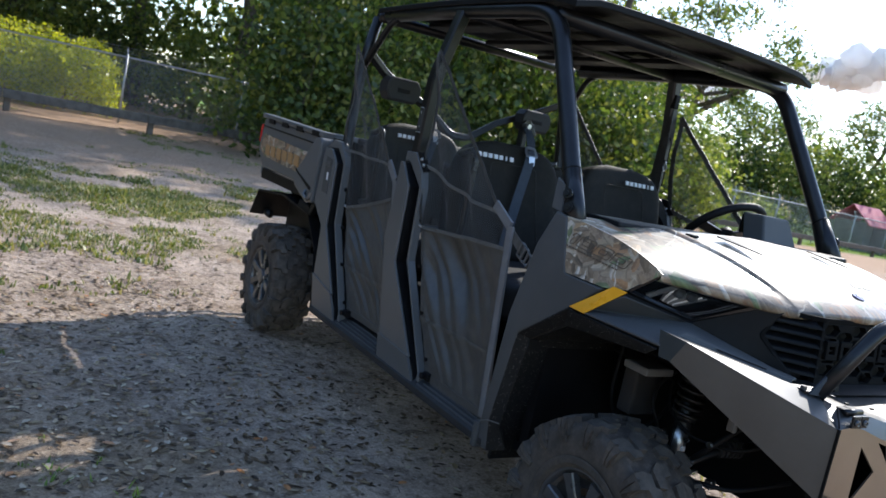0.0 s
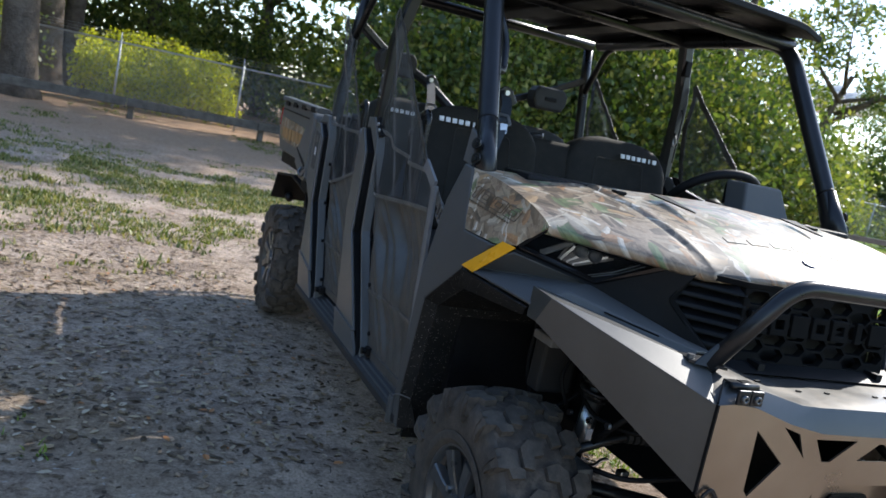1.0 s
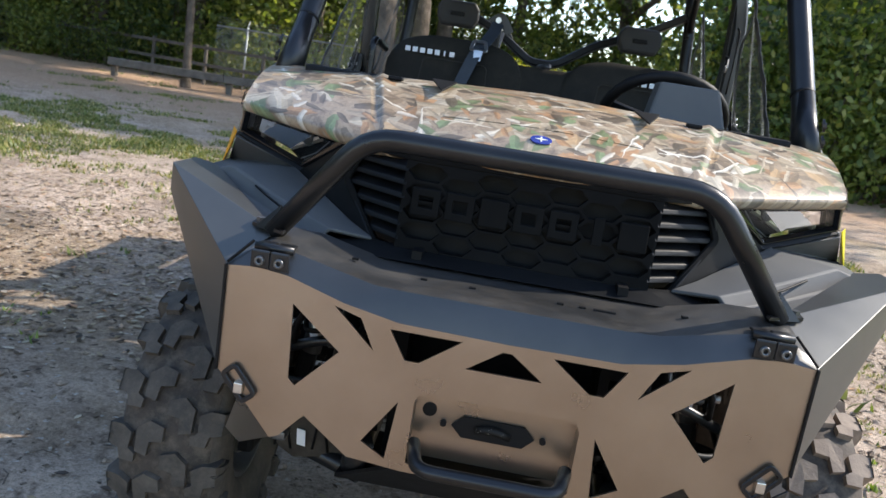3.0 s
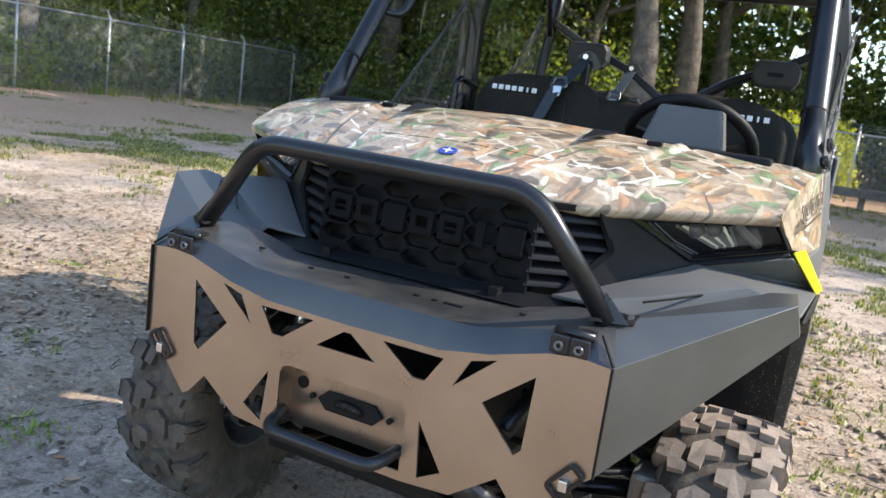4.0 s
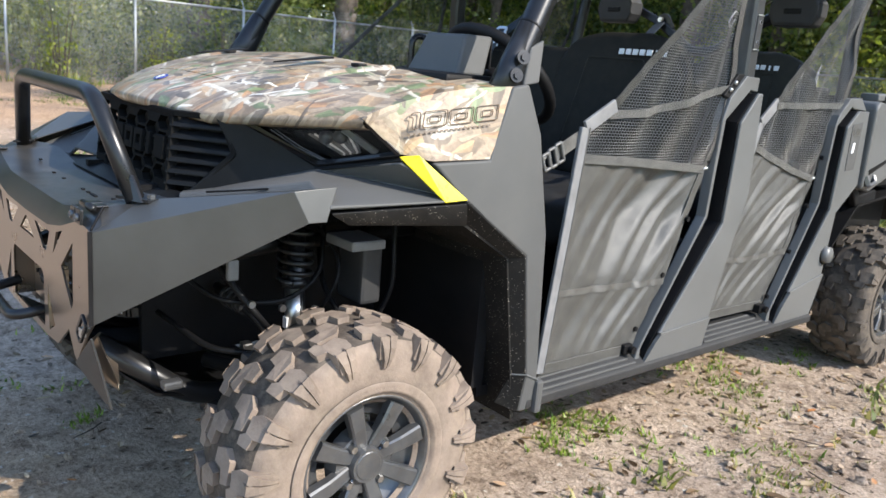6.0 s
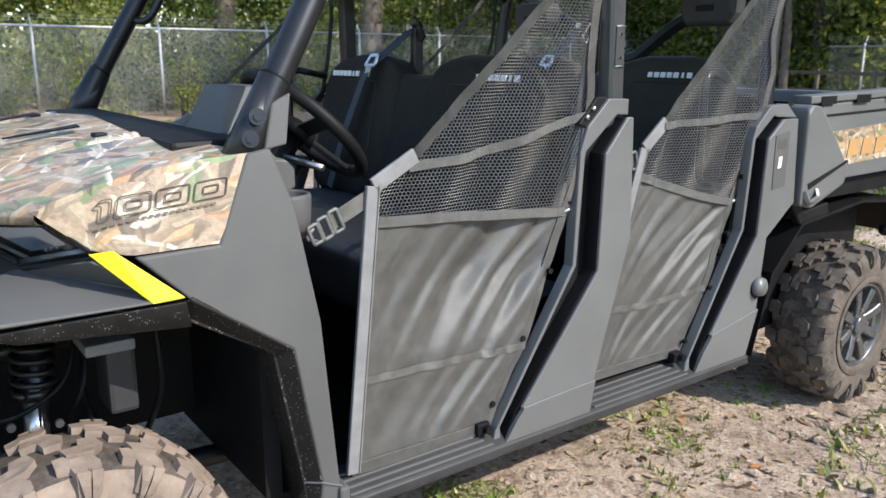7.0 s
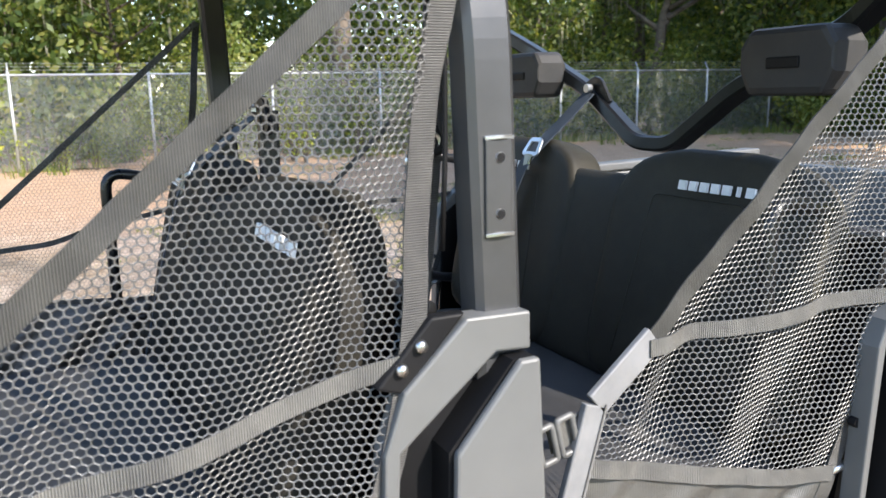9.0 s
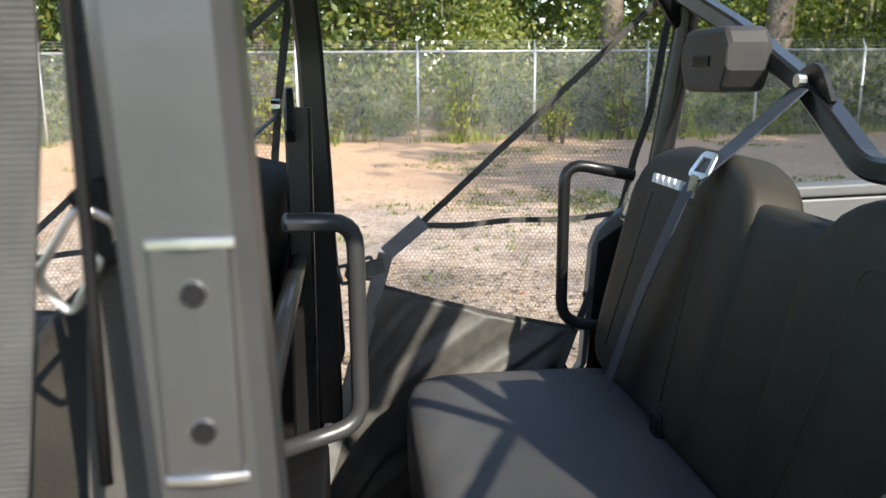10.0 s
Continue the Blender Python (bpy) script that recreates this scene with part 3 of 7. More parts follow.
# ---- ground ----
def ground_height(x, y):
    near = max(0.0, 1 - max(abs(x) / 14, abs(y - 3) / 20))
    v = Vector((x, y, 0))
    h = noise.noise(v * 0.5) * 0.05 + noise.noise(v * 1.7) * 0.025 + noise.noise(v * 5.0) * 0.018 + noise.noise(v * 11.0) * 0.012 + noise.noise(v * 19.0) * 0.006
    car = min(1.0, max(abs(x) / 0.9, abs(y - 1.4) / 1.9))
    flat = 0.35 if car < 1 else 1.0
    return h * (0.3 + 0.7 * near) * flat - 0.012


def build_ground():
    n = 370
    axis = [math.sinh((i / n * 2 - 1) * 7.4) * 1.3 for i in range(n + 1)]
    verts = [(x - 0.3, y + 1.0, ground_height(x - 0.3, y + 1.0)) for x in axis for y in axis]
    faces = [(i * (n + 1) + j, (i + 1) * (n + 1) + j, (i + 1) * (n + 1) + j + 1, i * (n + 1) + j + 1) for i in range(n) for j in range(n)]
    ob = raw("ground", verts, faces, SOIL, None, smooth=True)
    tagged(ob, "trampled sandy yard with patches of dark soil and straw", "ground", kind="structure")


build_ground()


def blades(name, spots, mat, seed, height, width, per, label, category, spread=0.05, lean=0.6):
    """Thin bent blades in tufts round the spots (x, y, size)."""
    rnd = random.Random(seed)
    verts, faces = [], []
    for x, y, size in spots:
        for _ in range(rnd.randint(max(2, per - 3), per + 3)):
            a = rnd.uniform(0, 2 * math.pi)
            r = abs(rnd.gauss(0, spread * size))
            bx, by = x + r * math.cos(a), y + r * math.sin(a)
            bz = ground_height(bx, by) - 0.005
            h = height * size * rnd.uniform(0.5, 1.2)
            w = width * size * rnd.uniform(0.7, 1.3)
            d = rnd.uniform(0, 2 * math.pi)
            b = rnd.uniform(0.1, lean) * h
            c, s = math.cos(d), math.sin(d)
            k = len(verts)
            verts += [(bx - s * w, by + c * w, bz), (bx + s * w, by - c * w, bz),
                      (bx + c * b * 0.4 - s * w * 0.7, by + s * b * 0.4 + c * w * 0.7, bz + h * 0.6), (bx + c * b * 0.4 + s * w * 0.7, by + s * b * 0.4 - c * w * 0.7, bz + h * 0.6),
                      (bx + c * b, by + s * b, bz + h)]
            faces += [(k, k + 1, k + 3, k + 2), (k + 2, k + 3, k + 4)]
    ob = raw(name, verts, faces, mat, None)
    return tagged(ob, label, category, kind="stuff")


def build_ground_cover():
    rnd = random.Random(5)
    spots = []
    for _ in range(26000):
        x, y = rnd.uniform(-16, 8), rnd.uniform(-4, 20)
        m = noise.noise(Vector((x * 0.45, y * 0.45, 3.3))) + 0.5 * noise.noise(Vector((x * 1.6, y * 1.6, 1.3)))
        band = math.exp(-((y - 6.6 - 0.12 * x) / 1.7) ** 2) * 1.0 if x < 1 else 0
        left = 0.25 if 0.9 < x < 3 else 0
        if m + band * 0.75 + left > 0.52 and not (abs(x) < 0.8 and -0.7 < y < 3.4):
            spots.append((x, y, rnd.uniform(0.5, 1.0) * (0.6 + max(0.0, m) * 1.1)))
    for _ in range(21000):
        x, y = rnd.uniform(-9, 3.5), rnd.gauss(7.0, 1.6)
        if noise.noise(Vector((x * 0.7, y * 0.9, 8.1))) + 0.6 * noise.noise(Vector((x * 2.2, y * 2.2, 4.4))) > -0.02 and not (abs(x) < 0.9 and y < 3.6):
            spots.append((x, y, rnd.uniform(0.5, 0.95) + 0.9 * max(0.0, noise.noise(Vector((x * 1.6, y * 1.6, 5.5))))))
    for _ in range(2600):
        x, y = rnd.uniform(0.45, 2.6), rnd.uniform(-1.2, 4.5)
        if noise.noise(Vector((x * 1.5, y * 1.3, 2.1))) + 0.5 * noise.noise(Vector((x * 5, y * 5, 1.4))) > 0.14:
            spots.append((x, y, rnd.uniform(0.3, 0.65)))
    blades("grass", spots, GRASS, 1, 0.048, 0.009, 7, "short patchy green and straw-coloured grass", "grass", 0.06, 1.3)
    # low weeds beside the vehicle
    weeds = []
    for cx, cy, r, n in ((0.46, 1.12, 0.1, 34), (0.45, 1.21, 0.07, 16), (0.53, 0.94, 0.06, 9), (0.74, 1.24, 0.09, 14), (0.4, 2.05, 0.13, 26), (0.89, 1.52, 0.1, 10), (1.2, 2.3, 0.14, 12), (1.35, 1.2, 0.12, 9), (0.6, 2.6, 0.12, 12), (-0.44, -0.22, 0.035, 7), (-0.87, -0.46, 0.06, 10), (-1.44, -0.1, 0.07, 10), (-1.6, -0.15, 0.06, 7), (0.12, 0.06, 0.05, 9), (-0.73, -0.26, 0.03, 3), (-2.1, 0.4, 0.1, 10), (-2.6, -0.3, 0.1, 9), (-1.9, 1.2, 0.12, 10), (-3.0, 1.4, 0.14, 12)):
        weeds += [(rnd.gauss(cx, r), rnd.gauss(cy, r), rnd.uniform(0.5, 1.0)) for _ in range(n)]
    blades("weeds", weeds, WEED, 3, 0.034, 0.0055, 9, "low leafy green weeds in the sand beside the vehicle", "weeds", 0.035, 1.6)
    # weeds along the foot of the west fence and in front of the north fence
    tall = []
    for _ in range(800):
        x, y = -17.6 + rnd.gauss(0, 0.55), rnd.uniform(-12, 24)
        m = noise.noise(Vector((x * 0.8, y * 0.55, 6.1)))
        if m > -0.12:
            tall.append((x, y, rnd.uniform(0.25, 0.9) + max(0, m) * 1.6))
    tall += [(rnd.uniform(9, 34), 19.6 + rnd.gauss(0, 0.3), rnd.uniform(0.3, 0.7)) for _ in range(200)]
    blades("tall_weeds", tall, LEAFLIGHT, 2, 0.24, 0.012, 9, "yellow-green weeds at the foot of the fences", "weeds", 0.14)
    # fallen leaves
    verts, faces = [], []
    for i in range(24000):
        near = i > 17000 or rnd.random() < 0.75
        x, y = (rnd.gauss(-1.0, 2.3), rnd.gauss(0.9, 2.6)) if near else (rnd.uniform(-15, 8), rnd.uniform(-5, 17))
        if i > 17000:
            x, y = rnd.uniform(-5.0, -0.9), rnd.uniform(-0.8, 4.8)
        if (x > 0.4 and rnd.random() < 0.45) or (x > -1.9 and y < 0.9 and rnd.random() < 0.85):
            continue
        s = rnd.uniform(0.008, 0.024) * (1 if near else 1.4)
        a, fat = rnd.uniform(0, 6.28), rnd.uniform(0.3, 0.6)
        z = ground_height(x, y) + 0.004
        c, q = math.cos(a), math.sin(a)
        k = len(verts)
        curl = rnd.uniform(-0.2, 0.7) * s
        for u, v in ((-1, 0), (-0.45, 0.8), (0.35, 1.0), (1.1, 0.1), (0.4, -0.9), (-0.5, -0.75)):
            u, v = u * s + rnd.uniform(-0.12, 0.12) * s, v * s * fat
            verts.append((x + c * u - q * v, y + q * u + c * v, z + abs(v) / s * curl + abs(u) / s * curl * 0.4))
        faces += [(k, k + 1, k + 2, k + 3), (k, k + 3, k + 4, k + 5)]
    tagged(raw("leaf_litter", verts, faces, DRYLEAF), "dry brown fallen leaves scattered on the sand", "leaves", kind="stuff")
    # small clods of soil
    verts, faces = [], []
    for i in range(8600):
        x, y = (rnd.gauss(-0.8, 2.3), rnd.gauss(1.0, 2.6)) if rnd.random() < 0.8 else (rnd.uniform(-12, 6), rnd.uniform(-4, 12))
        if i % 3 == 0:
            x, y = rnd.uniform(0.75, 3.2), rnd.uniform(-0.6, 4.6)
        r = (0.004 + 0.016 * rnd.random() ** 3) * (1.5 if i % 3 == 0 else 1.0)
        z = ground_height(x, y) + r * 0.25
        k = len(verts)
        for i in range(5):
            t = i * 1.2566 + rnd.uniform(-0.3, 0.3)
            f = rnd.uniform(0.7, 1.3) * r
            verts.append((x + f * math.cos(t), y + f * math.sin(t), z + rnd.uniform(-0.2, 0.2) * r))
        verts += [(x + rnd.uniform(-0.3, 0.3) * r, y + rnd.uniform(-0.3, 0.3) * r, z + r * rnd.uniform(0.4, 0.8)), (x, y, z - r)]
        for i in range(5):
            faces += [(k + i, k + (i + 1) % 5, k + 5), (k + (i + 1) % 5, k + i, k + 6)]
    tagged(raw("clods", verts, faces, SOIL), "small crumbly clods of sandy soil", "soil", kind="stuff")
    # twigs
    bm = bmesh.new()
    for _ in range(260):
        x, y = rnd.gauss(-1.2, 2.4), rnd.gauss(1.2, 2.6)
        a, l = rnd.uniform(0, 6.28), rnd.uniform(0.04, 0.16)
        z = ground_height(x, y) + 0.006
        tube([(x, y, z), (x + math.cos(a) * l * 0.5, y + math.sin(a) * l * 0.5, z + 0.008), (x + math.cos(a + 0.3) * l, y + math.sin(a + 0.3) * l, z)], 0.0022, 0, 5, into=bm)
    tagged(part("twigs", bm, BARK), "thin dry twigs lying on the sand", "twigs", kind="stuff")


build_ground_cover()


# ---- fences ----
def chain_fence(name, a, b, step, height, label, first=0.0):
    """Posts, top rail and diagonal wire from a to b."""
    a, b = Vector((*a, 0)), Vector((*b, 0))
    d = (b - a).normalized()
    length = (b - a).length
    fence = thing(name, label, "fence", tuple(a), "yard fences")
    side = Vector((-d.y, d.x, 0))
    pos = first
    while pos <= length + 0.01:
        p = d * pos
        bm = tube([p + Vector((0, 0, -0.1)), p + Vector((0, 0, height + 0.04))], 0.03, 0, 8)
        tube([p + Vector((0, 0, height)), p + side * 0.12 + Vector((0, 0, height + 0.22))], 0.016, 0, 6, into=bm)
        part("post", bm, GALV, fence, smooth=True)
        pos += step
    part("top_rail", tube([Vector((0, 0, height - 0.03)), d * length + Vector((0, 0, height - 0.03))], 0.024, 0, 8), GALV, fence, smooth=True)
    verts, faces = [], []
    w = 0.0018
    s = -height
    while s < length:
        for sgn in (1, -1):
            u0, u1 = (s, s + height) if sgn > 0 else (s + height, s)
            z0, z1 = 0.03, height - 0.03
            k = len(verts)
            for u, z in ((u0, z0), (u1, z1)):
                t = min(length, max(0, u))
                z = z0 + (z1 - z0) * ((t - u0) / (u1 - u0))
                p = d * t
                for o in (side * w, side * -w + Vector((0, 0, w * 1.4)), side * -w - Vector((0, 0, w * 1.4))):
                    verts.append(p + o + Vector((0, 0, z)))
            faces += [(k, k + 1, k + 4, k + 3), (k + 1, k + 2, k + 5, k + 4), (k + 2, k, k + 3, k + 5)]
        s += 0.055
    tagged(raw("chain_link", verts, faces, WIRE, fence), kind="stuff")
    for z in (height + 0.07, height + 0.14, height + 0.21):
        part("barbed_wire", tube([side * (z - height) * 0.55 + Vector((0, 0, z)), d * length + side * (z - height) * 0.55 + Vector((0, 0, z))], 0.003, 0, 5), WIRE, fence)
    return fence


chain_fence("chain_link_fence", (-17.5, -16), (-17.5, 25), 2.75, 2.05, "grey galvanised chain-link fence with angled post tops", 2.65)
chain_fence("chain_link_fence", (-9.0, 20.6), (46, 21.2), 3.1, 1.72, "grey galvanised chain-link fence behind a timber barrier", 0.9)


def timber_barrier(a, b):
    a, b = Vector((*a, 0)), Vector((*b, 0))
    d = (b - a)
    n = max(1, round(d.length / 3.0))
    ob = thing("timber_barrier", "low weathered timber barrier rail on short posts", "barrier", tuple(a))
    for i in range(n):
        p, q = d * (i / n), d * ((i + 0.996) / n)
        part("rail", sweep([p + Vector((0, 0, 0.36)), q + Vector((0, 0, 0.36))], rect(0.1, 0.2), 0), TIMBER, ob)
        part("post", sweep([p + Vector((0.1, 0.13, -0.1)), p + Vector((0.1, 0.13, 0.42))], rect(0.14, 0.14), 0), TIMBER, ob)


timber_barrier((-10.5, 17.6), (46, 19.4))


def paddock_rail(a, b):
    a, b = Vector((*a, 0)), Vector((*b, 0))
    d = b - a
    n = max(1, round(d.length / 2.2))
    ob = thing("post_and_rail_fence", "old grey wooden post-and-rail fence under the trees", "fence", tuple(a))
    for i in range(n + 1):
        p = d * (i / n)
        part("post", sweep([p + Vector((0, 0, -0.1)), p + Vector((0, 0, 1.12))], rect(0.09, 0.09), 0), TIMBER, ob)
    for z in (0.55, 1.02):
        part("rail", sweep([Vector((0, -0.06, z)), d + Vector((0, -0.06, z))], rect(0.04, 0.09), 0), TIMBER, ob)


paddock_rail((-17.3, 24.5), (-5.2, 18.6))


# ---- trees ----
def leaf_cloud(name, clumps, mat, seed, per, leaf, parent, flat=0.8):
    """Small bent leaves scattered through clumps (x, y, z, radius)."""
    rs = np.random.RandomState(seed)
    out = []
    for x, y, z, r in clumps:
        n = max(8, int(per * r * r))
        v = rs.normal(size=(n, 3))
        v /= np.linalg.norm(v, axis=1)[:, None]
        rad = r * rs.uniform(0.35, 1.0, n) ** 0.6
        out.append(np.array([x, y, z]) + v * rad[:, None] * np.array([1, 1, flat]))
    c = np.concatenate(out)
    n = len(c)
    a = rs.normal(size=(n, 3))
    a /= np.linalg.norm(a, axis=1)[:, None]
    b = np.cross(a, rs.normal(size=(n, 3)))
    b /= np.linalg.norm(b, axis=1)[:, None]
    s = leaf * rs.uniform(0.6, 1.4, n)[:, None]
    verts = np.stack([c - a * s, c + b * s * 0.55, c + a * s, c - b * s * 0.55], 1).reshape(-1, 3)
    faces = np.arange(n * 4).reshape(-1, 4)
    me = bpy.data.meshes.new(name)
    me.from_pydata(verts.tolist(), [], faces.tolist())
    me.update()
    return part_mesh(name, me, mat, parent)


def build_tree(label, seed, height, radius, lean, leafmat, clump_n, per, leaf, low=0.35, moss=False, spread=0.42):
    rnd = random.Random(seed)
    tree = thing("tree", label, "tree", (0, 0, 0), "trees round the yard")
    bm = bmesh.new()
    top = Vector((lean[0], lean[1], height * 0.62))
    bend = Vector((rnd.uniform(-0.3, 0.3), rnd.uniform(-0.3, 0.3), height * 0.3))
    path = [Vector((0, 0, -0.2)), Vector((0, 0, 0.35)), bend * 0.6 + Vector((0, 0, height * 0.08)), bend + top * 0.25, top]
    sweep(path, circle(radius, 10), 0.5, taper=lambda t: 1.25 - 0.85 * t if t > 0.1 else 1.5 - 2.5 * t, into=bm)
    clumps = []
    limbs = 7
    for i in range(limbs):
        a = i / limbs * 6.28 + rnd.uniform(-0.4, 0.4)
        t = rnd.uniform(low, 0.95)
        base = path[2].lerp(top, t)
        reach = height * spread * rnd.uniform(0.6, 1.0)
        tip = base + Vector((math.cos(a) * reach, math.sin(a) * reach, reach * rnd.uniform(0.3, 0.9)))
        mid = base.lerp(tip, 0.5) + Vector((0, 0, -0.08 * reach))
        tube_r = radius * 0.45 * (1.2 - t * 0.6)
        sweep([base, mid, tip], circle(tube_r, 7), 0.4, taper=lambda s: 1 - 0.75 * s, into=bm)
        for _ in range(clump_n):
            f = rnd.uniform(0.45, 1.1)
            p = base.lerp(tip, f)
            clumps.append((p.x + rnd.gauss(0, 0.5), p.y + rnd.gauss(0, 0.5), p.z + rnd.gauss(0, 0.45), rnd.uniform(0.45, 1.0) * height / 10))
    for _ in range(clump_n * 3):
        clumps.append((top.x + rnd.gauss(0, height * 0.13), top.y + rnd.gauss(0, height * 0.13), height * rnd.uniform(0.6, 1.0), rnd.uniform(0.5, 1.1) * height / 10))
    part("trunk", bm, BARK, tree, smooth=True)
    leaf_cloud("crown", clumps, leafmat, seed, per, leaf, tree)
    if moss:
        verts, faces = [], []
        for x, y, z, r in clumps[::2]:
            for _ in range(5):
                px, py = x + rnd.gauss(0, r * 0.5), y + rnd.gauss(0, r * 0.5)
                l, w = rnd.uniform(0.5, 1.4), rnd.uniform(0.02, 0.06)
                a = rnd.uniform(0, 6.28)
                k = len(verts)
                verts += [(px - w * math.cos(a), py - w * math.sin(a), z), (px + w * math.cos(a), py + w * math.sin(a), z), (px + rnd.gauss(0, 0.05), py, z - l)]
                faces.append((k, k + 1, k + 2))
        tagged(raw("hanging_moss", verts, faces, MOSS, tree), kind="stuff")
    return tree


def build_bush(label, seed, size, mat, leaf=0.06, per=420, name="bush", puff=1.0):
    rnd = random.Random(seed)
    bush = thing(name, label, "bush", (0, 0, 0), "undergrowth")
    bm = bmesh.new()
    clumps = []
    for i in range(9):
        a = rnd.uniform(0, 6.28)
        r = rnd.uniform(0.1, 0.9) * size[0]
        tip = Vector((math.cos(a) * r, math.sin(a) * r * size[1] / size[0], size[2] * rnd.uniform(0.35, 0.95)))
        sweep([(tip.x * 0.2, tip.y * 0.2, -0.1), tip * 0.6, tip], circle(0.02, 5), 0, taper=lambda t: 1 - 0.7 * t, into=bm)
        clumps.append((tip.x, tip.y, tip.z * 0.85, puff * size[2] * rnd.uniform(0.22, 0.4)))
        clumps.append((tip.x * 0.8, tip.y * 0.8, tip.z * 0.4, puff * size[2] * rnd.uniform(0.2, 0.35)))
    tagged(part("woody_stem", bm, BARK, bush), kind="stuff")
    leaf_cloud("foliage", clumps, mat, seed, per, leaf, bush, 1.0)
    return bush


OAK = "live oak with dark green leaves and hanging moss"
SLIM = "slender tree with thin dark green foliage"
PALE = "tree with sunlit yellow-green leaves"
trees = [build_tree(OAK, 11, 11.0, 0.28, (0.8, 0.3), LEAF, 5, 160, 0.106, 0.25, True),
         build_tree(SLIM, 12, 9.5, 0.13, (-0.5, 0.2), LEAF, 4, 180, 0.098, 0.2, True, 0.3),
         build_tree(PALE, 13, 10.0, 0.2, (0.2, -0.6), LEAFLIGHT, 5, 160, 0.106, 0.2, False, 0.36),
         build_tree(OAK, 14, 12.5, 0.34, (-1.0, -0.4), LEAF, 6, 130, 0.11, 0.3, True),
         build_tree("tall slender tree with a high leafy crown, added to cast shade", 15, 21.0, 0.15, (0.6, 0.3), LEAF, 6, 42, 0.15, 0.4, False, 0.22),
         build_tree("tall tree with a dense high crown, added to cast shade", 16, 23.0, 0.2, (0.4, 0.2), LEAF, 8, 80, 0.17, 0.62, False, 0.17)]
thickets = [build_bush("tall tangle of dark green leaves", 24, (1.7, 1.6, 5.4), LEAF, 0.098, 84, "thicket"),
            build_bush("tall tangle of yellow-green leaves and vines", 25, (1.5, 1.4, 4.4), LEAFLIGHT, 0.092, 100, "thicket")]
bushes = [build_bush("dense green shrub behind the fence", 21, (1.5, 1.2, 2.2), LEAF, 0.072, 240),
          build_bush("sunlit yellow-green shrub behind the fence", 22, (1.3, 1.1, 1.8), LEAFLIGHT, 0.072, 240),
          build_bush("leafy sapling beside the fence", 23, (0.55, 0.5, 2.6), SAPLING, 0.062, 110, "sapling", 0.38)]


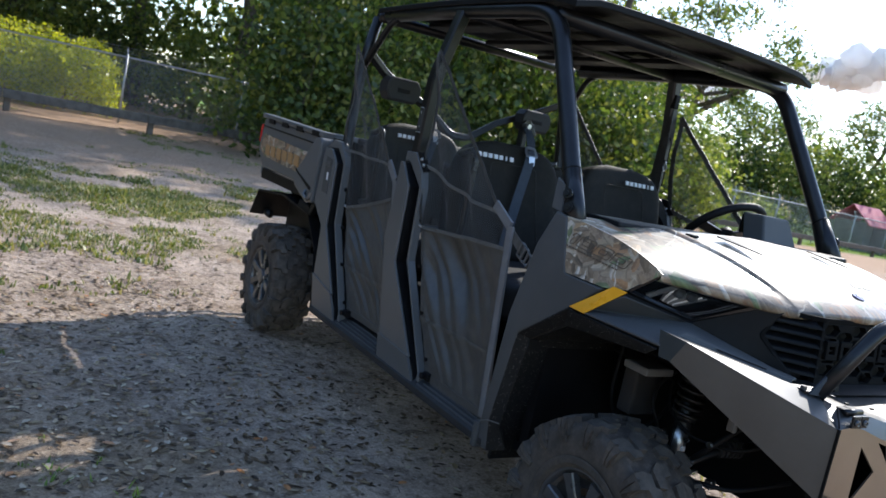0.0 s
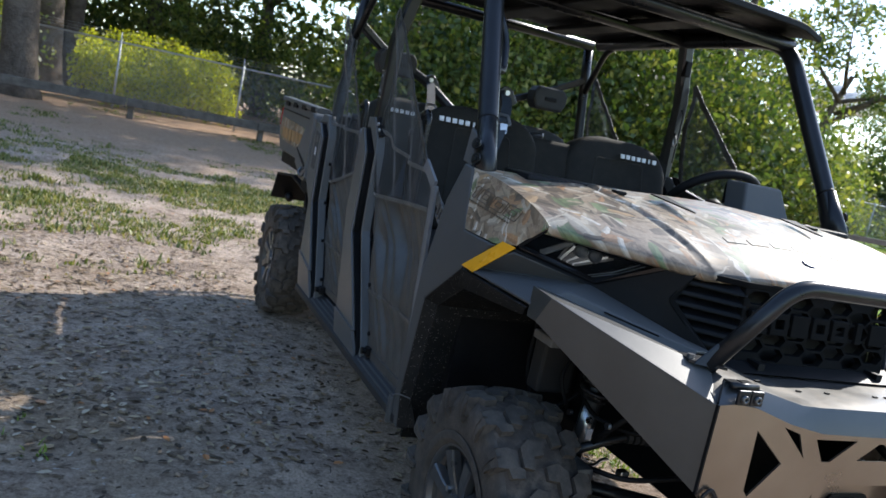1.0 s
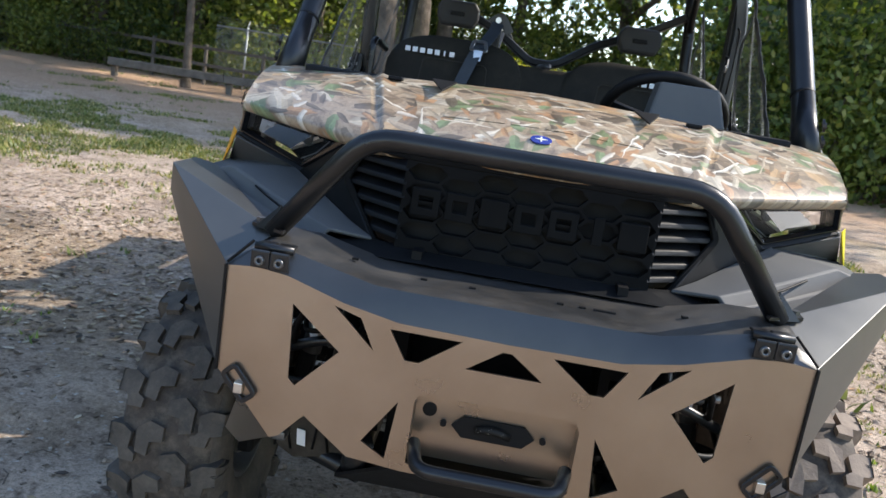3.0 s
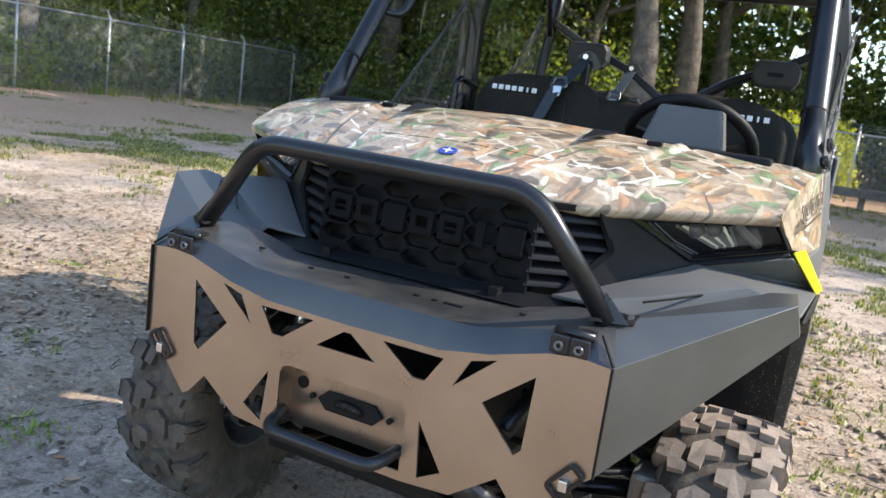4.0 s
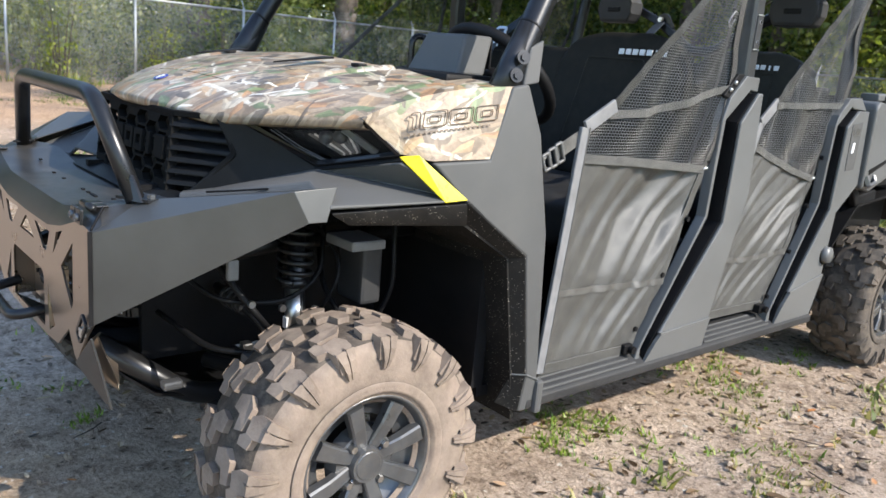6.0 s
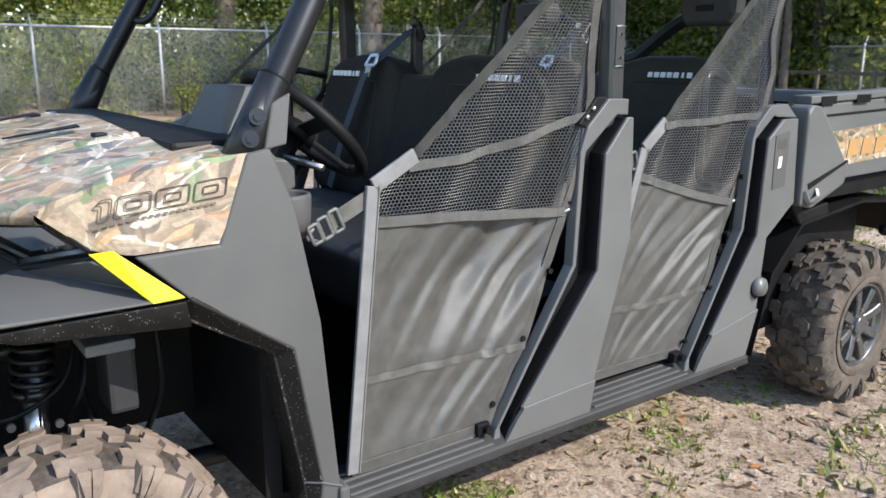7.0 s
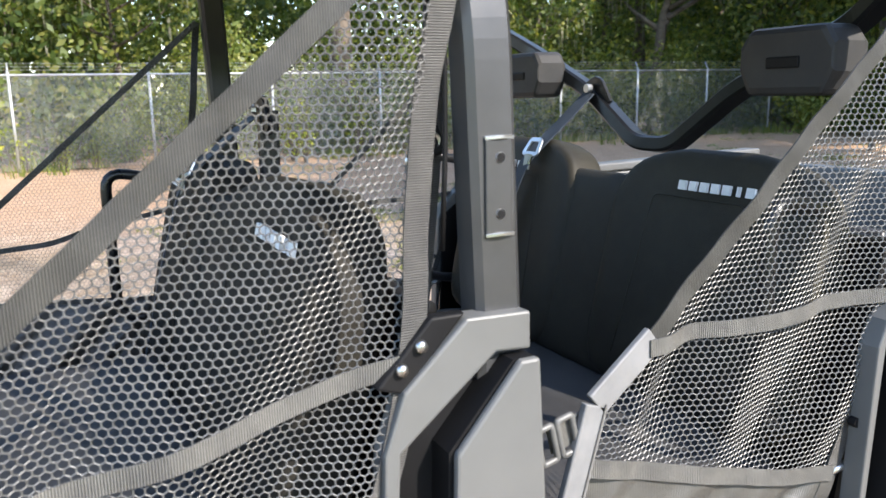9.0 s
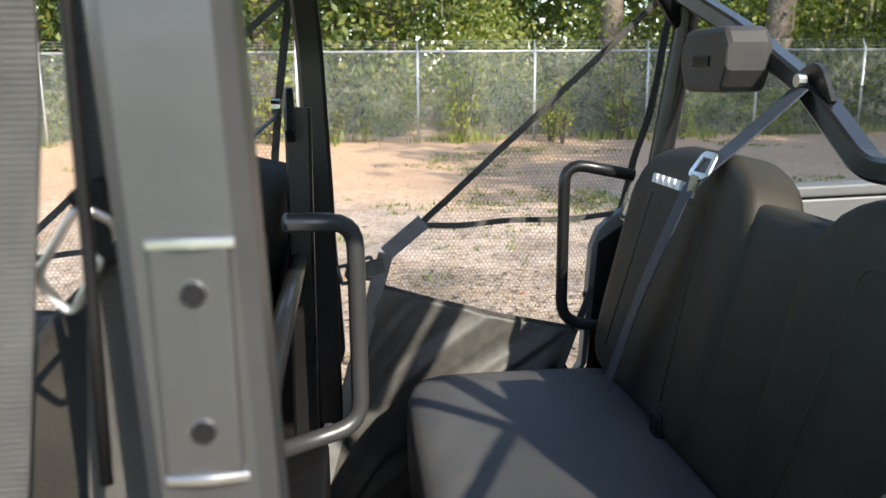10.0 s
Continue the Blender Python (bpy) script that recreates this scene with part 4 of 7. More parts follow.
def plant():
    """Trees and shrubs in belts behind the two fences, thinner all round."""
    rnd = random.Random(77)
    used = set()

    def put(kind, pool, x, y, s):
        i = kind
        m = Matrix.Translation((x, y, 0)) @ Matrix.Rotation(rnd.uniform(0, 6.28), 4, "Z") @ Matrix.Diagonal((s, s, s * rnd.uniform(0.9, 1.12), 1))
        key = (id(pool), i)
        if key not in used:
            used.add(key)
            pool[i].matrix_basis = m
        else:
            ob = copy_thing(pool[i], m)
            ob.scale = m.to_scale()
            ob.rotation_euler = m.to_euler()
            ob.location = m.translation

    # west belt
    for row, x0 in enumerate((-20.5, -26)):
        y = -16 + row * 1.3
        while y < 36:
            put(rnd.choice((0, 1, 3, 2, 3)), trees, x0 + rnd.gauss(0, 0.9), y + rnd.gauss(0, 0.7), rnd.uniform(0.75, 1.1))
            y += rnd.uniform(3.0, 4.6)
    y = -16
    while y < 25:
        # north of y 6 mostly dark shrubs: part leaf colour, part shade put in
        put(rnd.choice((0, 1, 1, 2) if y < 6 else (0, 0, 0, 1)), bushes, -19.2 + rnd.gauss(0, 0.5), y, rnd.uniform(0.6, 1.05))
        y += rnd.uniform(1.0, 1.9)
    for row, x0 in enumerate((-20.6, -24.5)):
        y = -17
        while y < 34:
            put(rnd.choice((0, 1) if row else (0, 0, 1)), thickets, x0 + rnd.gauss(0, 0.6), y, rnd.uniform(0.7, 1.25))
            y += rnd.uniform(1.9, 3.1)
    for row, y0 in enumerate((23.8, 27.5, 32)):
        x = -22
        while x < 27:
            if not (-4.5 < x < 9 and y0 < 30):
                put(rnd.choice((0, 1, 0, 1)), thickets, x, y0 + rnd.gauss(0, 0.5), rnd.uniform(0.75, 1.35))
            x += rnd.uniform(2.2, 3.5)
    # north belt
    for row, y0 in enumerate((24.5, 28.5, 34)):
        x = -20 + row
        while x < (27, 24, 22)[row]:
            if not (-1 < x < 16 and y0 < 30):
                put(rnd.choice((0, 0, 2, 3, 1)), trees, x + rnd.gauss(0, 0.7), y0 + rnd.gauss(0, 0.9), rnd.uniform(0.95, 1.3))
            x += rnd.uniform(3.2, 4.8)
    x = -16
    while x < 30:
        if not -4 < x < 4:
            put(rnd.choice((0, 1, 1, 1)), bushes, x, 22.6 + rnd.gauss(0, 0.5), rnd.uniform(0.7, 1.1))
        x += rnd.uniform(1.2, 2.2)
    # far belts east and south; the southern trees stay unseen, added for reflections
    for k in range(16):
        a = radians(52 + k * 7.0 if k < 8 else 108 + (k - 8) * 15)
        r = rnd.uniform(52, 66)
        put(rnd.choice((0, 2, 3)), trees, math.sin(a) * r, math.cos(a) * r, rnd.uniform(0.8, 1.15))
    for k in range(16):
        a = radians(49 + k * 2.1)
        r = rnd.uniform(50, 60)
        put(rnd.choice((0, 1, 0)), thickets, math.sin(a) * r, math.cos(a) * r, rnd.uniform(1.0, 1.4))
    # single trees by the barrier
    put(3, trees, -3.9, 18.9, 1.15)
    put(1, trees, -8.6, 17.9, 0.8)
    # tall trees added here for the shade they cast to the north-west
    for x, y, k in ((9.8, 20.0, 1.1), (13.2, 20.1, 1.05), (17.0, 20.2, 1.1)):
        put(4, trees, x, y, k)
    put(5, trees, 8.2, 17.6, 1.0)
    put(5, trees, 5.6, 20.4, 0.95)
    # leafy understorey round the trunks in the north-east
    for k in range(13):
        put(rnd.choice((0, 0, 1)), thickets, 4.2 + k * 1.15 + rnd.gauss(0, 0.2), 16.9 + (k % 2) * 1.6 + rnd.gauss(0, 0.3), rnd.uniform(0.85, 1.2))
    # bright saplings in front of the west fence
    for k in range(17):
        put(2, bushes, -17.0 + rnd.gauss(0, 0.35), -3.5 + k * 0.75 + rnd.gauss(0, 0.5), rnd.choice((0.3, 0.4, 0.55, 0.8)) * rnd.uniform(0.8, 1.2))


plant()


def build_hedge():
    hedge = thing("hedge", "clipped hedge with a sunlit yellow-green top", "hedge", (-0.8, 22.4, 0))
    rnd = random.Random(9)
    clumps = [(rnd.uniform(-2.0, 2.0), rnd.uniform(-0.8, 0.8), rnd.uniform(0.3, 1.8), rnd.uniform(0.3, 0.5)) for _ in range(130)]
    leaf_cloud("foliage", clumps, HEDGELEAF, 31, 560, 0.058, hedge, 0.9)
    bm = bmesh.new()
    for i in range(8):
        tube([(-1.9 + i * 0.55, 0, -0.1), (-1.9 + i * 0.55, 0.1, 1.2)], 0.03, 0, 6, into=bm)
    tagged(part("woody_stem", bm, BARK, hedge), kind="stuff")


build_hedge()


def build_far_woods():
    """Dense woodland closing the view behind the tree belts."""
    rnd = random.Random(12)
    clumps = []
    for i in range(900):
        x = rnd.uniform(-50, 32)
        clumps.append((x, 39 + rnd.gauss(0, 2.2), rnd.uniform(0.3, 17.0 if x < 22 else 9.0) * rnd.uniform(0.7, 1.1), rnd.uniform(1.3, 2.6)))
    for i in range(170):
        a, r = radians(rnd.uniform(44, 100)), rnd.uniform(54, 62)
        clumps.append((math.sin(a) * r, math.cos(a) * r, rnd.uniform(0.3, 6.0) * rnd.uniform(0.75, 1.15), rnd.uniform(1.2, 2.2)))
    for i in range(560):
        clumps.append((-36 + rnd.gauss(0, 2.2), rnd.uniform(-36, 42), rnd.uniform(0.3, 12.0) * rnd.uniform(0.7, 1.1), rnd.uniform(1.3, 2.5)))
    tagged(leaf_cloud("far_woods", clumps, LEAF, 41, 24, 0.26, None), "dense dark green woodland behind the fences", "woods", kind="stuff")


build_far_woods()


def build_shed():
    shed = thing("garden_shed", "small shed with a faded pink-red roof behind the fence", "shed", (39.1, 22.9, 0))
    part("wall", box((-1.1, -0.9, -0.05), (1.1, 0.9, 1.5)), TIMBER, shed)
    for s in (1, -1):
        part("roof", solid([(-1.25, 0, 2.3), (1.25, 0, 2.3), (1.25, s * 1.15, 1.35), (-1.25, s * 1.15, 1.35)], (0, 0, 0.06)), SEATHARD, shed, "faded pink-red roof slope")
    part("door", box((-0.4, -0.93, 0.0), (0.4, -0.9, 1.4)), BARK, shed)


build_shed()


def build_clouds():
    """Heaped clouds of many small lumps over a flat base."""
    rnd = random.Random(4)
    for az, el, wide, high in ((59, 9.0, 62, 34), (45, 6.5, 40, 14), (72, 13, 60, 30), (84, 15, 60, 34), (-40, 22, 50, 24)):
        c = Vector((math.sin(radians(az)), math.cos(radians(az)), math.tan(radians(el)))) * 620
        across = Vector((math.cos(radians(az)), -math.sin(radians(az)), 0))
        bm = bmesh.new()
        for _ in range(70):
            u = rnd.uniform(-1, 1)
            top = high * (1 - u * u) * (0.55 + 0.45 * noise.noise(Vector((u * 3.1, az, 0))))
            z = rnd.uniform(0, 1) ** 1.2 * max(2.0, top)
            p = c + across * u * wide + Vector((rnd.gauss(0, 5), rnd.gauss(0, 5), z))
            r = rnd.uniform(5, 11) * (1.1 - 0.5 * abs(u))
            k = len(bm.verts)
            bmesh.ops.create_icosphere(bm, subdivisions=2, radius=1)
            bm.verts.ensure_lookup_table()
            for v in bm.verts[k:]:
                f = 1 + 0.3 * noise.noise(v.co * 1.8 + p * 0.05) + 0.22 * noise.noise(v.co * 4.5 + p * 0.05) + 0.12 * noise.noise(v.co * 10)
                v.co = p + v.co * r * f
        tagged(part("cloud", bm, CLOUD, smooth=True), "white cumulus cloud in a blue sky", "cloud", kind="structure")


build_clouds()


# ---- the vehicle: front is towards -y, its left side towards +x ----
car = thing("utility_vehicle", "four-door grey and camouflage utility vehicle with net doors, parked on sand", "vehicle")


def mirrored(s, pts):
    return [(s * p[0], p[1], p[2]) for p in pts]


def shell(name, verts, faces, mat, parent, thick=0.012, label="", bevel=0.004, smooth=False):
    """Panels from a few corner points, thickened."""
    bm = bmesh.new()
    vs = [bm.verts.new(v) for v in verts]
    for f in faces:
        bm.faces.new([vs[i] for i in f])
    ob = part(name, bm, mat, parent, label, True)
    ob.data.set_sharp_from_angle(angle=radians(24))
    md = ob.modifiers.new("thickness", "SOLIDIFY")
    md.thickness, md.offset = thick, -1
    if bevel:
        md = ob.modifiers.new("bevel", "BEVEL")
        md.width, md.segments, md.limit_method, md.angle_limit = bevel, 2, "ANGLE", radians(24)
    md = ob.modifiers.new("normals", "WEIGHTED_NORMAL")
    md.keep_sharp = True
    return ob


def mirror_loop(half):
    return [(-x, z) for x, z in half]


# -- front bumper --
def build_bumper():
    half = [(0.0, 0.772), (0.19, 0.775), (0.29, 0.793), (0.392, 0.823), (0.449, 0.829), (0.5, 0.824), (0.5, 0.635), (0.46, 0.6), (0.392, 0.522), (0.375, 0.53),
            (0.335, 0.576), (0.25, 0.514), (0.15, 0.506)]
    outline = half + [(-x, z) for x, z in half[:0:-1]]
    tri = [[(0.377, 0.776), (0.287, 0.704), (0.358, 0.628), (0.371, 0.641)], [(0.305, 0.786), (0.228, 0.718), (0.256, 0.772)], [(0.204, 0.762), (0.172, 0.711), (0.147, 0.711), (0.078, 0.762)],
           [(0.172, 0.634), (0.228, 0.549), (0.182, 0.524)]]
    holes = [t for t in tri] + [mirror_loop(t) for t in tri] + [[(-0.066, 0.716), (-0.008, 0.757), (0.008, 0.757), (0.066, 0.716)]]
    recess = [(-0.125, 0.657), (0.125, 0.657), (0.138, 0.652), (0.144, 0.64), (0.144, 0.523), (-0.144, 0.523), (-0.144, 0.64), (-0.138, 0.652)]
    bumper = part("front_bumper", plate(outline, holes + [recess], 0.005, lambda u, v, w: (u, -0.5 + w, v)), STEELWARM, car, "satin grey steel bumper plate with triangular cut-outs")
    # folded bevel and the deck above it
    low = [(x, -0.5, z) for x, z in half[:6]]
    high = [(0.0, -0.478, 0.826), (0.19, -0.478, 0.826), (0.245, -0.478, 0.828), (0.39, -0.472, 0.858), (0.449, -0.466, 0.862), (0.495, -0.478, 0.836)]
    back = [(0.0, -0.3, 0.834), (0.19, -0.3, 0.834), (0.26, -0.305, 0.836), (0.38, -0.32, 0.868), (0.44, -0.34, 0.874), (0.485, -0.37, 0.874)]
    n = len(low)
    for name, a, b in (("bevel", low, high), ("deck", high, back)):
        verts = [(-x, y, z) for x, y, z in a[:0:-1]] + list(a) + [(-x, y, z) for x, y, z in b[:0:-1]] + list(b)
        m = 2 * n - 1
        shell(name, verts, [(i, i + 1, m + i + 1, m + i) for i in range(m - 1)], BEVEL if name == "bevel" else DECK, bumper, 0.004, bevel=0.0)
    for x in (-0.3, -0.17, -0.08, 0.08, 0.12, 0.16, 0.3):
        z = 0.829 if abs(x) < 0.26 else 0.845
        part("slot", box((x - (0.02 if x == 0.16 else 0.006), -0.395, z), (x + (0.02 if x == 0.16 else 0.006), -0.388, z + 0.004)), BLACK, bumper)
    # winch pocket
    part("winch_plate", box((-0.144, -0.452, 0.52), (0.144, -0.447, 0.66)), STEELWARM, bumper)
    for x in (-0.1465, 0.1465):
        part("pocket_side", box((x - 0.0025, -0.498, 0.52), (x + 0.0025, -0.447, 0.655)), STEELWARM, bumper)
    part("pocket_top", box((-0.144, -0.498, 0.656), (0.144, -0.453, 0.661)), STEELWARM, bumper)
    part("fairlead", plate([(-0.075, 0.592), (-0.055, 0.612), (0.055, 0.612), (0.075, 0.592), (0.055, 0.572), (-0.055, 0.572)], [], 0.006, lambda u, v, w: (u, -0.459 + w, v)), BLACK, bumper)
    part("plug", disc((-0.118, -0.4525, 0.612), (0, -1, 0), 0.013, 0.002, 18), BLACK, bumper)
    part("rope_eye", tube([(-0.03, -0.458, 0.592), (0.0, -0.468, 0.6), (0.03, -0.458, 0.588)], 0.008, 0.02, 8), DUSTY, bumper, smooth=True)
    for x in (-0.09, 0.09):
        part("bolt", disc((x, -0.452, 0.592), (0, -1, 0), 0.006, 0.008, 10), BLACK, bumper)
    part("tow_loop", tube([(-0.135, -0.49, 0.56), (-0.12, -0.565, 0.548), (0.12, -0.565, 0.548), (0.135, -0.49, 0.56)], 0.0125, 0.03), TUBE, bumper, smooth=True)
    # bull bar
    bar = part("bull_bar", tube([(-0.456, -0.398, 0.872), (-0.3, -0.43, 1.074), (0.3, -0.43, 1.074), (0.456, -0.398, 0.872)], 0.0195, 0.055, 18), TUBE, car, "black powder-coated tubular bull bar", smooth=True)
    for s in (1, -1):
        part("foot_plate", solid(mirrored(s, [(0.43, -0.43, 0.876), (0.5, -0.39, 0.876), (0.5, -0.35, 0.88), (0.43, -0.375, 0.88)]), (0, 0, 0.006)), TUBE, bar)
        part("foot_plate", solid(mirrored(s, [(0.448, -0.42, 0.876), (0.492, -0.4, 0.876), (0.445, -0.405, 0.925)]), (0, 0.005, 0)), TUBE, bar)
        part("bolt", disc((s * 0.487, -0.378, 0.882), (0, 0, 1), 0.009, 0.009, 6), RIM, bar)
        # swept wing
        c = mirrored(s, [(0.5, -0.499, 0.824), (0.744, -0.2, 0.936), (0.757, -0.172, 0.874), (0.5, -0.499, 0.634), (0.738, -0.1, 0.94), (0.757, -0.132, 0.874),
                         (0.45, -0.4, 0.874), (0.69, -0.09, 0.93)])
        wing = shell("wing", c, [(0, 1, 3), (1, 2, 3), (1, 4, 5, 2), (0, 6, 1), (6, 7, 1), (7, 4, 1)] if s > 0 else [(3, 1, 0), (3, 2, 1), (2, 5, 4, 1), (1, 6, 0), (1, 7, 6), (1, 4, 7)], STEELDIM, car, 0.004, "swept satin grey steel side plate of the bumper", 0.003)
        shell("lower_bracket", mirrored(s, [(0.335, -0.494, 0.572), (0.394, -0.494, 0.52), (0.46, -0.48, 0.595), (0.49, -0.45, 0.5), (0.465, -0.44, 0.47), (0.4, -0.42, 0.5)]),
              [(0, 1, 5), (1, 2, 3, 4), (1, 4, 5)], STEELWARM, bumper, 0.004, bevel=0)
        if s > 0:
            part("lower_gusset", solid(mirrored(s, [(0.396, -0.506, 0.522), (0.503, -0.506, 0.61), (0.508, -0.47, 0.45), (0.478, -0.46, 0.436)]), (0, 0.006, 0)), BEVEL, bumper, "dark folded corner of the bumper plate", False, 0.002)
        # two-leaf hinge: knuckle barrel, rounded leaf with two cap screws
        hinge = part("hinge", disc((s * 0.425 - 0.034, -0.482, 0.862), (1, 0, 0), 0.0075, 0.068, 12), TUBE, bumper, smooth=True)
        for dx in (-0.017, 0.017):
            part("hinge_plate", box((s * 0.425 + dx - 0.0165, -0.507, 0.829), (s * 0.425 + dx + 0.0165, -0.5, 0.861), bev=0.003), TUBE, bumper)
            part("bolt", lathe([(0, 0.0085), (0.005, 0.0085), (0.006, 0.007), (0.006, 0.004), (0.003, 0.0038)], (0, 0, 0), 1, 14), RIM, bumper, smooth=True).matrix_local = Matrix.Translation((s * 0.425 + dx, -0.507, 0.843)) @ Matrix.Rotation(radians(-90), 4, "Z")
            part("upper_leaf", box((s * 0.425 + dx - 0.015, -0.48, 0.862), (s * 0.425 + dx + 0.015, -0.452, 0.867), bev=0.002), TUBE, bumper)
        part("slot", sweep([(s * 0.485, -0.262, 0.8915), (s * 0.53, -0.215, 0.9005), (s * 0.575, -0.165, 0.9105)], rect(0.004, 0.004), 0), BLACK, bumper)
        part("plate_gap", sweep([(s * 0.468, -0.466, 0.866), (s * 0.5, -0.5, 0.829)], rect(0.004, 0.005), 0), BLACK, bumper)
        part("plate_gap", box((s * 0.5005 - 0.002, -0.5062, 0.634), (s * 0.5005 + 0.002, -0.4985, 0.826)), BLACK, bumper)
        turn = Matrix.Rotation(s * radians(40), 3, "Y")
        part("latch", sweep([turn @ Vector(p) + Vector((s * 0.455, -0.508, 0.615)) for p in ((-0.014, 0, -0.03), (0.014, 0, -0.03), (0.014, 0, 0.032), (-0.014, 0, 0.032))], rect(0.006, 0.008), 0.008, True), TUBE, bumper)
        part("latch_pin", box((s * 0.455 - 0.008, -0.512, 0.598), (s * 0.455 + 0.008, -0.5, 0.618), bev=0.002), METAL, bumper)
    part("skid_plate", solid([(-0.16, -0.49, 0.506), (0.16, -0.49, 0.506), (0.3, -0.3, 0.36), (0.3, 0.1, 0.28), (-0.3, 0.1, 0.28), (-0.3, -0.3, 0.36)], (0, 0, 0.008)), BLACK, bumper)


build_bumper()


# -- grille, nose, fenders, lamps --
def grille_point(x, z, w=0.0):
    """Nearly upright face, flat in the middle and swept back towards the ends; w: forward of it."""
    return (x, -0.243 + 0.1 * (z - 0.95) + 0.72 * max(0.0, abs(x) - 0.25) - w, z)


def build_nose():
    edge = [(-0.351, 1.034), (-0.25, 1.034), (0.25, 1.034), (0.351, 1.034), (0.385, 0.956), (0.3, 0.848), (0.25, 0.846), (-0.25, 0.846), (-0.3, 0.848), (-0.385, 0.956)]
    backing = part("grille", plate(edge, [], 0.01, lambda u, v, w: grille_point(u, v, -0.05 + w)), BLACK, car, "black moulded honeycomb grille")
    cells = []
    w, f, h = 0.043, 0.026, 0.0192
    for row in range(8):
        z = 0.872 + row * h
        for k in range(-3, 4):
            x = (2 * k + row % 2) * (w + f)
            if abs(x) + w < 0.26:
                p, q, c = w - 0.0035, f - 0.0025, h - 0.003
                cells.append([(x - p, z), (x - q, z + c), (x + q, z + c), (x + p, z), (x + q, z - c), (x - q, z - c)])
    inner = [(-0.252, 1.03), (0.252, 1.03), (0.252, 0.849), (-0.252, 0.849)]
    part("honeycomb", plate(inner, cells, 0.02, lambda u, v, w: grille_point(u, v, w - 0.012)), GRILLE, backing)
    part("grille_surround", sweep([grille_point(x, z, 0.006) for x, z in edge], rect(0.009, 0.014), 0.008, True), GRILLE, backing)
    for s in (1, -1):
        for z in (0.872, 0.899, 0.926, 0.953, 0.98, 1.007):
            x1 = curve_at([(0.848, 0.3), (0.956, 0.385), (1.034, 0.351)], z) - 0.004
            part("louvre", solid([grille_point(s * 0.246, z - 0.004, 0.012), grille_point(s * x1, z - 0.004, 0.002), grille_point(s * x1, z + 0.006, 0.0), grille_point(s * 0.246, z + 0.006, 0.008)], (0, 0.03, 0.012)), NOSE, backing, "", False, 0.002)
    # raised blocks of the maker's name
    for i in range(7):
        x = -0.203 + i * 0.068
        w, h, z = (0.028, 0.027, 0.95) if i != 5 else (0.01, 0.027, 0.95)
        outer = [(x - w, z - h), (x + w, z - h), (x + w, z + h), (x - w, z + h)]
        hole = [[(x - w * 0.5, z - h * 0.4), (x + w * 0.5, z - h * 0.4), (x + w * 0.5, z + h * 0.45), (x - w * 0.5, z + h * 0.45)]] if i in (0, 1, 3, 4) else []
        part("name_block", plate(outer, hole, 0.012, lambda u, v, q: grille_point(u, v, 0.004 + q)), GRILLE, backing, "", False, 0.002)
    part("lower_fascia", solid([(-0.5, -0.38, 0.858), (-0.3, -0.315, 0.84), (0.3, -0.315, 0.84), (0.5, -0.38, 0.858), (0.41, -0.27, 0.845), (0.3, -0.232, 0.856), (0.25, -0.248, 0.856), (-0.25, -0.248, 0.856), (-0.3, -0.232, 0.856), (-0.41, -0.27, 0.845)], (0, 0.03, -0.012)), NOSE, car, "black strip under the grille")
    for s in (1, -1):
        # 0-4 dark panel, 5-8 crease, 9-11 shoulder, 12-13 foot of the drop, 14-17 outer edge
        v = mirrored(s, [(0.353, -0.186, 1.036), (0.387, -0.152, 0.956), (0.3, -0.238, 0.85), (0.394, -0.145, 1.037), (0.515, -0.018, 0.947),
                         (0.36, -0.182, 0.866), (0.415, -0.13, 0.888), (0.53, -0.022, 0.934), (0.71, 0.078, 0.986),
                         (0.38, -0.275, 0.862), (0.5, -0.2, 0.889), (0.648, -0.108, 0.928),
                         (0.4, -0.285, 0.84), (0.515, -0.212, 0.858),
                         (0.48, -0.37, 0.846), (0.61, -0.25, 0.866), (0.752, -0.12, 0.895), (0.772, 0.215, 0.9), (0.7, 0.082, 0.994), (0.66, -0.122, 0.896)])
        f = [(2, 5, 9), (5, 6, 10, 9), (6, 7, 11, 10), (9, 10, 13, 12), (10, 11, 19, 13), (12, 13, 15, 14), (13, 19, 16, 15), (11, 16, 19), (7, 8, 17), (7, 17, 16, 11)]
        g = [(0, 3, 4, 1), (1, 4, 7, 6), (1, 6, 5), (1, 5, 2), (4, 18, 8, 7)]
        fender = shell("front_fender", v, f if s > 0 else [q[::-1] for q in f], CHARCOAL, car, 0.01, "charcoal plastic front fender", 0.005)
        shell("nose_panel", v, g if s > 0 else [q[::-1] for q in g], NOSE, fender, 0.01, "black plastic panel between grille and headlight", 0.003)
        shell("fender_lip", mirrored(s, [(0.752, -0.12, 0.893), (0.772, 0.217, 0.899), (0.768, 0.224, 0.852), (0.72, -0.06, 0.862)]), [(0, 1, 2, 3)] if s > 0 else [(3, 2, 1, 0)], DUSTY, fender, 0.01, "sand-speckled fender edge", 0)
        a = [(0.7075, 0.07, 0.9905), (0.727, 0.106, 0.996), (0.777, 0.213, 0.903), (0.768, 0.158, 0.8985)]
        part("reflector", solid(mirrored(s, [(x + 0.004, y, z + 0.003) for x, y, z in a]), (s * 0.002, 0, 0.002)), YELLOW if s > 0 else AMBER, fender, "bright yellow reflector strip" if s > 0 else "amber reflector strip")
        # headlight
        h = [(0.398, -0.138, 1.036), (0.668, 0.01, 1.062), (0.7, 0.078, 0.999), (0.518, -0.012, 0.951)]

        def lens_at(fx, fz, back):
            p = Vector(h[0]).lerp(Vector(h[1]), fx).lerp(Vector(h[3]).lerp(Vector(h[2]), fx), fz)
